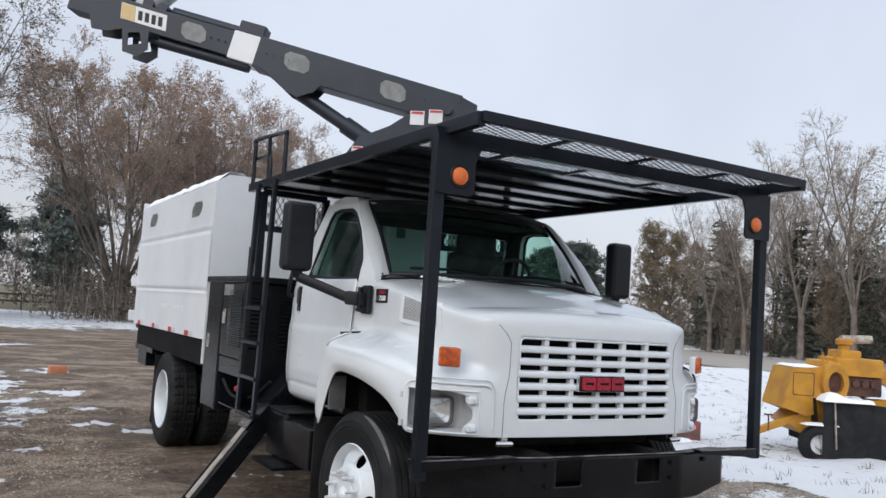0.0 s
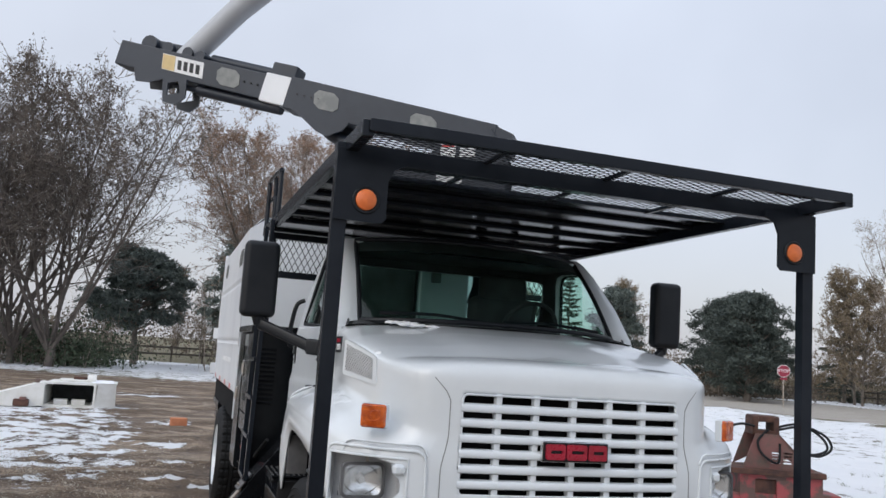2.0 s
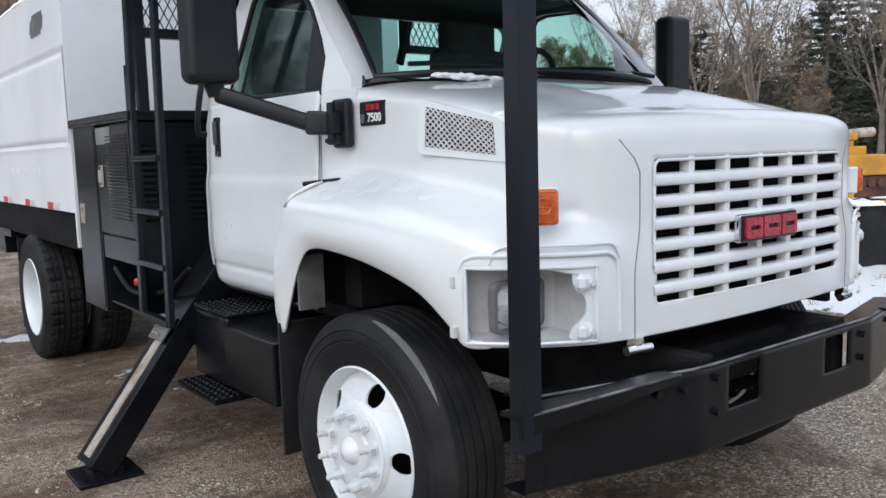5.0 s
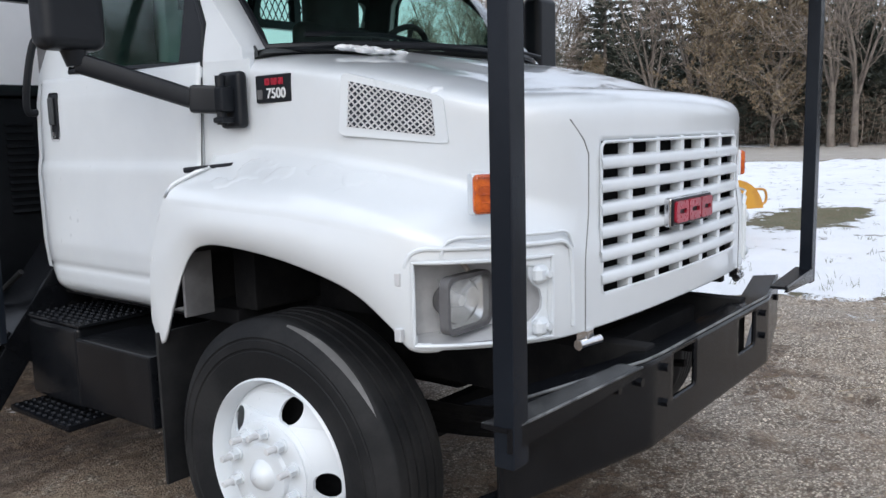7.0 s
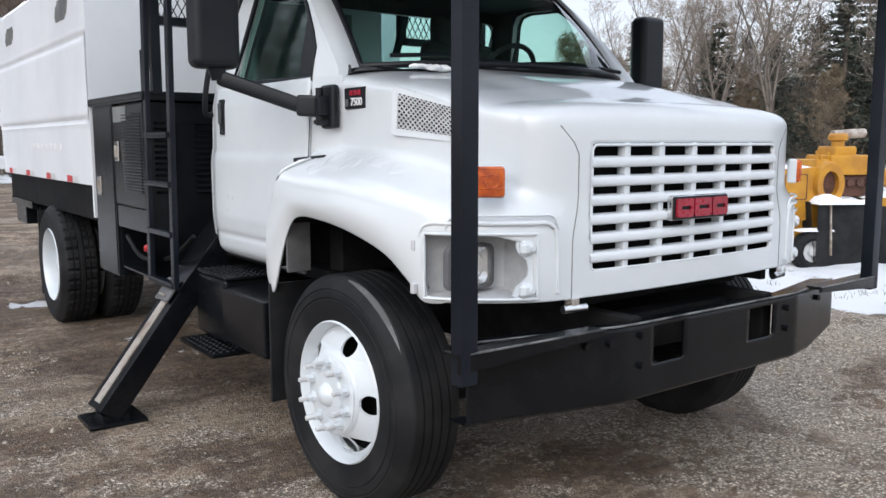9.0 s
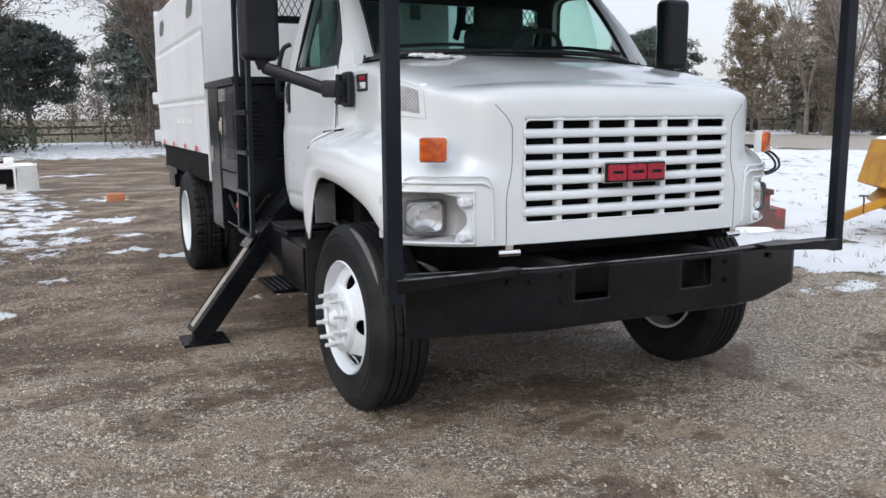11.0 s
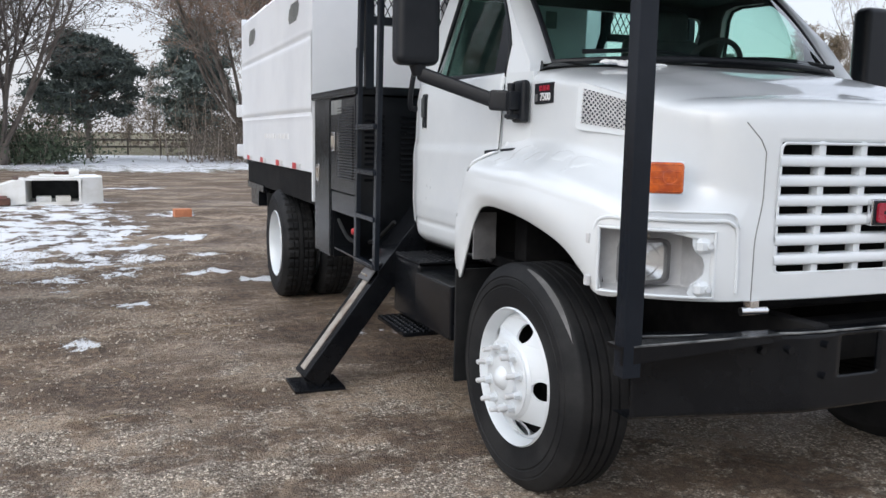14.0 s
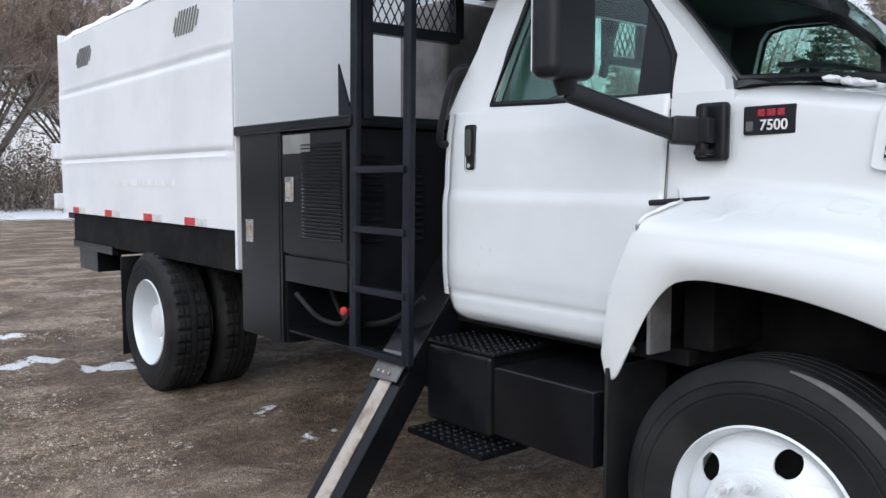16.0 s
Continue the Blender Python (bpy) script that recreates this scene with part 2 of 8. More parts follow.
def ground_material():
    """Wet gravelly dirt, frozen lawn, asphalt and thin snow, laid out by the attributes of the sheet."""
    m, n, l, p = material("ground_cover")

    def attr(name):
        a = n.new("ShaderNodeAttribute")
        a.attribute_name = name
        return a.outputs["Fac"]

    def cut(fac, mask, lo, hi, gain=1.0):
        s = n.new("ShaderNodeMath")
        s.operation, s.inputs[1].default_value = "MULTIPLY_ADD", gain
        l.new(fac, s.inputs[0])
        l.new(mask, s.inputs[2])
        return ramp(n, l, s.outputs[0], lo, hi)

    big = noise_node(n, l, 0.55, 6, 0.65)
    mid = noise_node(n, l, 3.2, 7, 0.7)
    fine = noise_node(n, l, 26.0, 4, 0.7)
    damp = noise_node(n, l, 1.15, 5, 0.62)
    tc = n.new("ShaderNodeTexCoord")

    def cells(scale):
        v = n.new("ShaderNodeTexVoronoi")
        v.inputs["Scale"].default_value = scale
        l.new(tc.outputs["Object"], v.inputs["Vector"])
        sp = n.new("ShaderNodeSeparateColor")
        l.new(v.outputs["Color"], sp.inputs[0])
        return sp.outputs[0], v.outputs["Distance"]

    tone, gap = cells(78.0)
    tone2, gap2 = cells(150.0)
    pebble = ramp(n, l, gap, 0.10, 0.55, (1, 1, 1, 1), (0, 0, 0, 1))
    clod = noise_node(n, l, 9.0, 8, 0.74)
    flake = noise_node(n, l, 2.1, 4, 0.58)
    smear = n.new("ShaderNodeTexNoise")
    smear.inputs["Scale"].default_value, smear.inputs["Detail"].default_value, smear.inputs["Roughness"].default_value = 1.0, 7.0, 0.68
    drag = n.new("ShaderNodeMapping")
    drag.inputs["Rotation"].default_value = (0, 0, 0.28)
    drag.inputs["Scale"].default_value = (0.62, 1.25, 1.0)
    l.new(tc.outputs["Object"], drag.inputs[0])
    l.new(drag.outputs[0], smear.inputs["Vector"])
    soil = ramp(n, l, big, 0.36, 0.64, (0.215, 0.160, 0.113, 1), (0.335, 0.255, 0.182, 1))
    soil = mix(n, l, ramp(n, l, clod, 0.44, 0.66), soil, (0.45, 0.355, 0.265))
    soil = mix(n, l, ramp(n, l, clod, 0.34, 0.47, (0.85, 0.85, 0.85, 1), (0, 0, 0, 1)), soil, (0.11, 0.076, 0.053))
    soil = mix(n, l, ramp(n, l, tone2, 0.55, 0.9, (0, 0, 0, 1), (0.5, 0.5, 0.5, 1)), soil, (0.58, 0.49, 0.385))
    soil = mix(n, l, ramp(n, l, tone2, 0.05, 0.30, (0.5, 0.5, 0.5, 1), (0, 0, 0, 1)), soil, (0.08, 0.057, 0.042))
    stone = ramp(n, l, tone, 0.10, 0.95, (0.20, 0.165, 0.13, 1), (0.84, 0.76, 0.64, 1))
    stone = mix(n, l, ramp(n, l, gap, 0.34, 0.60, (0, 0, 0, 1), (0.8, 0.8, 0.8, 1)), stone, (0.17, 0.13, 0.098))
    stone = mix(n, l, ramp(n, l, mid, 0.36, 0.50, (0.6, 0.6, 0.6, 1), (0, 0, 0, 1)), stone, soil)
    gravel = cut(mid, attr("gravel"), 0.55, 0.61)
    dirt = mix(n, l, gravel, soil, stone)
    lean = n.new("ShaderNodeMath")
    lean.operation, lean.inputs[1].default_value = "MULTIPLY_ADD", -0.55
    l.new(attr("gravel"), lean.inputs[0])
    ragged = n.new("ShaderNodeMath")
    ragged.operation, ragged.inputs[1].default_value = "MULTIPLY_ADD", 0.7
    l.new(clod, ragged.inputs[0])
    l.new(smear.outputs["Fac"], ragged.inputs[2])
    l.new(ragged.outputs[0], lean.inputs[2])
    mud = mix(n, l, ramp(n, l, clod, 0.42, 0.62), (0.060, 0.038, 0.025), (0.170, 0.115, 0.075))
    dirt = mix(n, l, ramp(n, l, lean.outputs[0], 0.79, 0.87, (0, 0, 0, 1), (0.88, 0.88, 0.88, 1)), dirt, mud)
    dirt = mix(n, l, ramp(n, l, damp, 0.56, 0.62, (0, 0, 0, 1), (0.7, 0.7, 0.7, 1)), dirt, mud)
    # soaked ground; the multiply also paints in the shade beneath the truck
    soaked_shade = n.new("ShaderNodeMath")
    soaked_shade.operation, soaked_shade.inputs[1].default_value = "MULTIPLY_ADD", 0.9
    l.new(smear.outputs["Fac"], soaked_shade.inputs[0])
    l.new(attr("wet_shade"), soaked_shade.inputs[2])
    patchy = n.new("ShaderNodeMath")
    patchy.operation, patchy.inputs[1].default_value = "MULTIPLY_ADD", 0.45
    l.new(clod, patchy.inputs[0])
    l.new(soaked_shade.outputs[0], patchy.inputs[2])
    soak_shade = n.new("ShaderNodeMix")
    soak_shade.data_type, soak_shade.blend_type = "RGBA", "MULTIPLY"
    soak_shade.inputs[7].default_value = (0.20, 0.185, 0.175, 1)
    l.new(ramp(n, l, patchy.outputs[0], 1.02, 1.14), soak_shade.inputs[0])
    l.new(dirt, soak_shade.inputs[6])
    dirt = soak_shade.outputs[2]
    lumps = noise_node(n, l, 30.0, 5, 0.74)
    shade = n.new("ShaderNodeMix")
    shade.data_type, shade.blend_type = "RGBA", "MULTIPLY"
    l.new(ramp(n, l, mid, 0.42, 0.58, (0.35, 0.35, 0.35, 1), (1, 1, 1, 1)), shade.inputs[0])
    l.new(dirt, shade.inputs[6])
    l.new(ramp(n, l, lumps, 0.42, 0.58, (0.55, 0.53, 0.515, 1), (1.36, 1.35, 1.33, 1)), shade.inputs[7])
    dirt = shade.outputs[2]
    grass = mix(n, l, ramp(n, l, mid, 0.35, 0.65), (0.13, 0.105, 0.06), (0.07, 0.085, 0.03))
    grass = mix(n, l, ramp(n, l, fine, 0.45, 0.6), grass, (0.17, 0.14, 0.085))
    tar = mix(n, l, ramp(n, l, mid, 0.3, 0.7), (0.42, 0.385, 0.34), (0.35, 0.32, 0.28))
    base = mix(n, l, cut(mid, attr("lawn"), 0.62, 0.86, 0.5), dirt, grass)
    base = mix(n, l, cut(mid, attr("tar"), 0.65, 0.75, 0.2), base, tar)
    snowmask = n.new("ShaderNodeMath")
    snowmask.operation, snowmask.inputs[1].default_value = "MULTIPLY_ADD", 0.62
    small = n.new("ShaderNodeMath")
    small.operation, small.inputs[1].default_value = "MULTIPLY_ADD", 0.38
    l.new(clod, small.inputs[0])
    halved = n.new("ShaderNodeMath")
    halved.operation, halved.inputs[1].default_value = "MULTIPLY", 0.5
    l.new(attr("snow"), halved.inputs[0])
    l.new(halved.outputs[0], small.inputs[2])
    l.new(flake, snowmask.inputs[0])
    l.new(small.outputs[0], snowmask.inputs[2])
    snow = ramp(n, l, snowmask.outputs[0], 0.667, 0.695)
    base = mix(n, l, snow, base, mix(n, l, ramp(n, l, big, 0.3, 0.7), (0.90, 0.915, 0.935), (0.82, 0.84, 0.87)))
    l.new(base, p.inputs["Base Color"])
    l.new(ramp(n, l, big, 0.35, 0.6, (0.55, 0.55, 0.55, 1), (0.95, 0.95, 0.95, 1)), p.inputs["Roughness"])
    h1 = n.new("ShaderNodeMath")
    h1.operation, h1.inputs[1].default_value = "MULTIPLY_ADD", 0.9
    l.new(clod, h1.inputs[0])
    l.new(mid, h1.inputs[2])
    h2 = n.new("ShaderNodeMath")
    h2.operation, h2.inputs[1].default_value = "MULTIPLY_ADD", 0.25
    l.new(pebble, h2.inputs[0])
    l.new(h1.outputs[0], h2.inputs[2])
    h3 = n.new("ShaderNodeMath")
    h3.operation, h3.inputs[1].default_value = "MULTIPLY_ADD", 0.5
    l.new(snow, h3.inputs[0])
    l.new(h2.outputs[0], h3.inputs[2])
    b = n.new("ShaderNodeBump")
    b.inputs["Strength"].default_value, b.inputs["Distance"].default_value = 1.0, 0.045
    l.new(h3.outputs[0], b.inputs["Height"])
    l.new(b.outputs[0], p.inputs["Normal"])
    return m


GROUND = ground_material()

# ---------------------------------------------------------------- mesh helpers


def part(name, bm, mat, parent=None, label="", sharp=32, clean=True):
    """Links a bmesh as one mesh object, under a thing or a part."""
    if not bm.verts:
        bm.free()
        ob = new(name)
        ob.parent = parent
        return tagged(ob, label)
    if clean:
        bmesh.ops.recalc_face_normals(bm, faces=bm.faces[:])
    me = bpy.data.meshes.new(name)
    bm.to_mesh(me)
    bm.free()
    me.polygons.foreach_set("use_smooth", [True] * len(me.polygons))
    me.set_sharp_from_angle(angle=radians(sharp))
    me.materials.append(mat)
    ob = new(name, me)
    ob.parent = parent
    if clean and len(me.polygons) < 6000:
        flat = ob.modifiers.new("flat faces", "WEIGHTED_NORMAL")
        flat.keep_sharp = True
    return tagged(ob, label)


def thing(name, label, category, group="", at=(0, 0, 0), turn=0):
    ob = new(name)
    ob.matrix_basis = pose(*at, 0, 0, turn)
    return tagged(ob, label, category, group)


def box(bm, lo, hi, bev=0.006, m=Matrix(), seg=2):
    lo, hi = Vector(lo), Vector(hi)
    s = Matrix.Diagonal((*(hi - lo), 1))
    vs = bmesh.ops.create_cube(bm, size=1.0, matrix=m @ Matrix.Translation((lo + hi) / 2) @ s)["verts"]
    if bev:
        bmesh.ops.bevel(bm, geom=list({e for v in vs for e in v.link_edges}), offset=bev, segments=seg, profile=0.5, affect="EDGES")
    return bm


def one_box(lo, hi, bev=0.006, m=Matrix(), seg=2):
    return box(bmesh.new(), lo, hi, bev, m, seg)


def beam(bm, a, b, w, h, bev=0.005, up=(0, 0, 1)):
    """A square tube from a to b: w across, h along up."""
    a, b = Vector(a), Vector(b)
    y = (b - a).normalized()
    x = y.cross(Vector(up)).normalized()
    z = x.cross(y)
    m = Matrix((x, y, z)).transposed().to_4x4()
    m.translation = a
    return box(bm, (-w / 2, 0, -h / 2), (w / 2, (b - a).length, h / 2), bev, m)


def tube(bm, pts, r, n=10, caps=True, closed=False):
    """A round tube along points; r is one radius or one for each point."""
    pts = [Vector(p) for p in pts]
    rs = r if isinstance(r, (list, tuple)) else [r] * len(pts)
    rings, ref = [], None
    for i, p in enumerate(pts):
        a = pts[i - 1] if (i or closed) else p
        b = pts[(i + 1) % len(pts)] if (i < len(pts) - 1 or closed) else p
        t = (b - a).normalized()
        if ref is None:
            ref = t.orthogonal().normalized()
        ref = (ref - t * ref.dot(t)).normalized()
        o = t.cross(ref)
        rings.append([bm.verts.new(p + rs[i] * (ref * math.cos(2 * math.pi * k / n) + o * math.sin(2 * math.pi * k / n))) for k in range(n)])
    for i in range(len(rings) - (0 if closed else 1)):
        q, w = rings[i], rings[(i + 1) % len(rings)]
        for k in range(n):
            bm.faces.new((q[k], q[(k + 1) % n], w[(k + 1) % n], w[k]))
    if caps and not closed:
        bm.faces.new(rings[0][::-1])
        bm.faces.new(rings[-1])
    return bm


def smooth_path(pts, n=8, closed=False):
    """Catmull-Rom through points."""
    pts = [Vector(p) for p in pts]
    out, k = [], len(pts)
    for i in range(k if closed else k - 1):
        p0, p1 = pts[(i - 1) % k] if (i or closed) else pts[0], pts[i]
        p2 = pts[(i + 1) % k]
        p3 = pts[(i + 2) % k] if (i + 2 < k or closed) else pts[-1]
        for j in range(n):
            t = j / n
            out.append(0.5 * ((2 * p1) + (p2 - p0) * t + (2 * p0 - 5 * p1 + 4 * p2 - p3) * t * t + (3 * p1 - p0 - 3 * p2 + p3) * t ** 3))
    if not closed:
        out.append(pts[-1])
    return out


def lathe(bm, prof, m=Matrix(), n=48, close=False):
    """Turns (radius, along) pairs round the local x axis."""
    rings = []
    for r, a in prof:
        rings.append([bm.verts.new(m @ Vector((a, r * math.cos(2 * math.pi * k / n), r * math.sin(2 * math.pi * k / n)))) for k in range(n)])
    for q, w in zip(rings, rings[1:] + ([rings[0]] if close else [])):
        for k in range(n):
            bm.faces.new((q[k], q[(k + 1) % n], w[(k + 1) % n], w[k]))
    return bm


def sheet(bm, loops, place, d0, d1):
    """A plate with holes: the first loop is its outline, the rest are openings; place(u, v, d) puts it in space."""
    flat = [Vector((u, v, 0)) for lp in loops for u, v in lp]
    tris = geometry.tessellate_polygon([[Vector((u, v, 0)) for u, v in lp] for lp in loops])
    a = [bm.verts.new(place(p.x, p.y, d0)) for p in flat]
    b = [bm.verts.new(place(p.x, p.y, d1)) for p in flat]
    for i, j, k in tris:
        bm.faces.new((a[i], a[j], a[k]))
        bm.faces.new((b[k], b[j], b[i]))
    s = 0
    for lp in loops:
        for i in range(len(lp)):
            p, q = s + i, s + (i + 1) % len(lp)
            bm.faces.new((a[p], a[q], b[q], b[p]))
        s += len(lp)
    return bm


def rounded(u0, v0, u1, v1, r, n=5):
    """A rounded rectangle as a loop."""
    out = []
    for cu, cv, a in ((u1 - r, v1 - r, 0), (u0 + r, v1 - r, 90), (u0 + r, v0 + r, 180), (u1 - r, v0 + r, 270)):
        out += [(cu + r * math.cos(radians(a + 90 * k / n)), cv + r * math.sin(radians(a + 90 * k / n))) for k in range(n + 1)]
    return out


def circle(u, v, r, n=20):
    return [(u + r * math.cos(2 * math.pi * k / n), v + r * math.sin(2 * math.pi * k / n)) for k in range(n)]


def grid(bm, nu, nv, place, skip=None):
    """A sheet of nu x nv cells through place(a, b), a and b from 0 to 1; skip(a, b) leaves cells out."""
    vs = [[bm.verts.new(place(i / nu, j / nv)) for j in range(nv + 1)] for i in range(nu + 1)]
    for i in range(nu):
        for j in range(nv):
            if not (skip and skip((i + 0.5) / nu, (j + 0.5) / nv)):
                bm.faces.new((vs[i][j], vs[i + 1][j], vs[i + 1][j + 1], vs[i][j + 1]))
    return bm


def diamond_mesh(bm, place, w, h, du, dv, t=0.006, d=0.006):
    """Expanded-metal mesh as one strip lattice over a w x h field."""
    k = int(w / du + h / dv) + 2
    for s in (1, -1):
        for i in range(-k, k + 1):
            c = i * du
            # line u = c + s * v * du / dv, cut to the field
            lo, hi = 0.0, h
            ends = []
            for v in (0.0, h):
                u = c + s * v * du / dv
                ends.append((u, v))
            (ua, va), (ub, vb) = ends
            seg = []
            for f in (0.0, 1.0):
                seg.append((ua + (ub - ua) * f, va + (vb - va) * f))
            f0, f1 = 0.0, 1.0
            if ub != ua:
                g0, g1 = sorted(((0 - ua) / (ub - ua), (w - ua) / (ub - ua)))
                f0, f1 = max(f0, g0), min(f1, g1)
            if f1 - f0 < 1e-3:
                continue
            pa = (ua + (ub - ua) * f0, va + (vb - va) * f0)
            pb = (ua + (ub - ua) * f1, va + (vb - va) * f1)
            ln = math.hypot(pb[0] - pa[0], pb[1] - pa[1])
            nx, ny = -(pb[1] - pa[1]) / ln * t / 2, (pb[0] - pa[0]) / ln * t / 2
            q = [(pa[0] + nx, pa[1] + ny), (pb[0] + nx, pb[1] + ny), (pb[0] - nx, pb[1] - ny), (pa[0] - nx, pa[1] - ny)]
            lo_v = [bm.verts.new(place(u, v, 0.0)) for u, v in q]
            hi_v = [bm.verts.new(place(u, v, d)) for u, v in q]
            bm.faces.new(lo_v)
            bm.faces.new(hi_v[::-1])
            for a in range(4):
                b = (a + 1) % 4
                bm.faces.new((lo_v[a], lo_v[b], hi_v[b], hi_v[a]))
    return bm


def lerp_list(x, xs, ys):
    return float(np.interp(x, xs, ys))

# ---------------------------------------------------------------- ground


def spaced(lo, hi, near_lo, near_hi, step, grow=1.10):
    """Coordinates close together between near_lo and near_hi, widening out to lo and hi."""
    mid = list(np.arange(near_lo, near_hi + 1e-6, step))
    a, s = [near_lo], step
    while a[-1] > lo:
        s *= grow if s > 0.15 else 1.03
        a.append(a[-1] - s)
    b, s = [near_hi], step
    while b[-1] < hi:
        s *= grow if s > 0.15 else 1.03
        b.append(b[-1] + s)
    return a[:0:-1] + mid + b[1:]


def step01(a, b, x):
    t = min(1.0, max(0.0, (x - a) / (b - a)))
    return t * t * (3 - 2 * t)


def wobble(x, y, s, seed=0.0):
    return noise.noise(Vector((x * s + seed, y * s - seed, seed * 0.7)))


ROAD_NEAR, ROAD_FAR = ((60, -28), (33, 6), (27, 20), (25, 33), (18, 75), (10, 160)), ((88, -22), (55, 12), (48, 33), (43, 45), (34, 85), (26, 170))


def road_x(edge, y):
    return lerp_list(y, [p[1] for p in edge], [p[0] for p in edge])


def cover(x, y):
    """Snow, lawn, asphalt and gravel at a place on the ground, and its height."""
    w = wobble(x, y, 0.22, 3.1)
    w2 = wobble(x, y, 1.1, 8.4)
    edge = 5.0 - 0.45 * y if y < 2 else 4.1 + 0.10 * (y - 2)
    lawn_r = step01(-0.25, 0.35, x - edge + 0.5 * w + 0.3 * w2)
    yard_back = step01(-2.0, 2.0, y - 31 + 3 * w)
    left = step01(-1.0, 1.0, -(x + 4.5 + 0.14 * y) + 1.3 * w) * step01(16, 22, y)
    lawn = max(lawn_r, yard_back * 0.9, left)
    tar = step01(-0.5, 0.5, x - road_x(ROAD_NEAR, y) + w) * step01(-0.5, 0.5, road_x(ROAD_FAR, y) - x)
    tar = tar if y < 150 else 0.0
    snow = 0.0
    verge_end = step01(9, 5, x - road_x(ROAD_FAR, y))
    snow = max(snow, lawn_r * (0.545 + 0.12 * w) * verge_end)
    snow = max(snow, (0.50 + 0.2 * w) * yard_back * step01(0, 3, 56 - y))
    field = step01(-1.7, -2.9, x + 0.7 * w2 + 0.05 * (y - 10)) * step01(4.8, 8.4, y + 1.4 * w) * step01(19, 15.5, y) * (0.39 + 0.10 * w)
    sparse = step01(-2.0, -3.2, x + 0.4 * w2) * step01(3.6, 6.0, y) * step01(12, 9, y) * 0.27
    snow = max(snow, field, sparse, left * 0.34)
    for px, py, rx, ry, amp in ((-1.78, 5.98, 0.34, 0.20, 0.50), (-1.64, 7.43, 0.30, 0.16, 0.46), (-1.85, 9.3, 0.45, 0.5, 0.42), (-1.7, 12.8, 0.5, 0.7, 0.44), (-0.2, 17.9, 0.8, 0.35, 0.46), (-2.3, 20.6, 1.2, 0.8, 0.42), (-2.98, 3.0, 0.16, 0.16, 0.46), (-2.6, 4.3, 0.2, 0.2, 0.40), (-1.25, 5.6, 0.3, 0.25, 0.40), (3.9, 1.0, 0.5, 0.22, 0.40), (-0.9, 3.5, 0.30, 0.14, 0.36), (-0.75, 2.9, 0.35, 0.12, 0.36)):
        snow = max(snow, amp * step01(1.7, 0.3, math.hypot((x - px) / rx, (y - py) / ry)))
    snow = max(snow, 0.20 * step01(2.2, 0.6, math.hypot(x - 5.4, (y + 0.6) * 0.7)))
    if tar > 0.5:
        snow = 0.0
    drift = lawn_r * step01(1.2, 0.2, x - edge - 0.4)
    snow += 0.1 * drift
    bare = step01(1.0, 0.3, math.hypot((x - 11.5) * 0.35, (y - 1.6) * 0.9))
    snow -= 0.5 * bare
    far_lawn = step01(20, 60, math.hypot(x, y))
    snow += 0.03 * far_lawn * lawn
    gravel = 0.135 * step01(2.4, 0.2, y) * step01(-5.5, -3.5, x) + 0.17 * step01(0.0, 1.4, x) * step01(2.5, 0.5, y) - 0.04 * step01(-4.2, -3.0, x) * step01(-0.6, -1.4, x) * step01(1.5, 3.5, y) * step01(9, 6, y) + 0.10 * w
    h = 0.030 * w2 * (1 - tar) + 0.035 * wobble(x, y, 2.3, 1.7) * step01(26, 10, math.hypot(x, y)) + 0.02 * max(0.0, snow) * lawn
    rut = math.sin(1.9 * (y + 0.45 * x) + 2.5 * w) * step01(2.0, 4.0, x) * step01(0.4, -1.2, x - edge) * 0.03
    h += rut
    near = step01(16, 7, math.hypot(x, y - 2)) * (1 - lawn)
    if near > 0.02:
        rough = noise.fractal(Vector((x * 5.5, y * 5.5, 3.0)), 0.9, 2.1, 4)
        track = noise.noise(Vector((x * 0.9 + y * 0.3, y * 2.6 - x * 0.75, 9.0)))
        h += near * (0.020 * rough + 0.050 * max(0.0, track - 0.10) * (0.6 + rough))
    flat = step01(0.6, 1.1, min(math.hypot(x - a, y - b) for a, b in ((-1.05, 0), (1.05, 0), (-1.1, 4.6), (1.1, 4.6), (-1.6, 1.66), (1.6, 1.66))))
    # wet ground over the truck's footprint, with the truck's shade painted into it
    wet_shade = 0.70 * step01(2.25, 1.35, abs(x) + 0.25 * w2) * step01(-1.65, -0.95, y + 0.35 * w2) * step01(7.4, 6.4, y)
    wet_shade = max(wet_shade, 0.42 * step01(1.25, 0.5, math.hypot((x + 2.1) * 0.8, (y - 1.2) * 0.55)))
    return snow, lawn, tar, gravel, h * flat, wet_shade


def make_ground():
    xs = spaced(-1800, 1800, -4.6, 4.6, 0.05)
    ys = spaced(-1800, 1800, -3.2, 7.0, 0.05)
    verts, masks = [], []
    for y in ys:
        for x in xs:
            c = cover(x, y) if abs(x) < 220 and abs(y) < 220 else (0.0, 1.0, 0.0, 0.0, 0.0, 0.0)
            verts.append((x, y, c[4]))
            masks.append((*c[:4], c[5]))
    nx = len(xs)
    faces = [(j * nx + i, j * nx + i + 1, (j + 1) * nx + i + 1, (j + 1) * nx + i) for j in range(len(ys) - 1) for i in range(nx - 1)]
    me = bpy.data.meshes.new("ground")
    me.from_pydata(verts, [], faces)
    for k, name in enumerate(("snow", "lawn", "tar", "gravel", "wet_shade")):
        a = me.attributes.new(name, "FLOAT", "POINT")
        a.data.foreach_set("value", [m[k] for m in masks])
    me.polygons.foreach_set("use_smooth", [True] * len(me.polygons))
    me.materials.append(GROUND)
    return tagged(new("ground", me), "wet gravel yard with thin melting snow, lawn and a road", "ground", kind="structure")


make_ground()

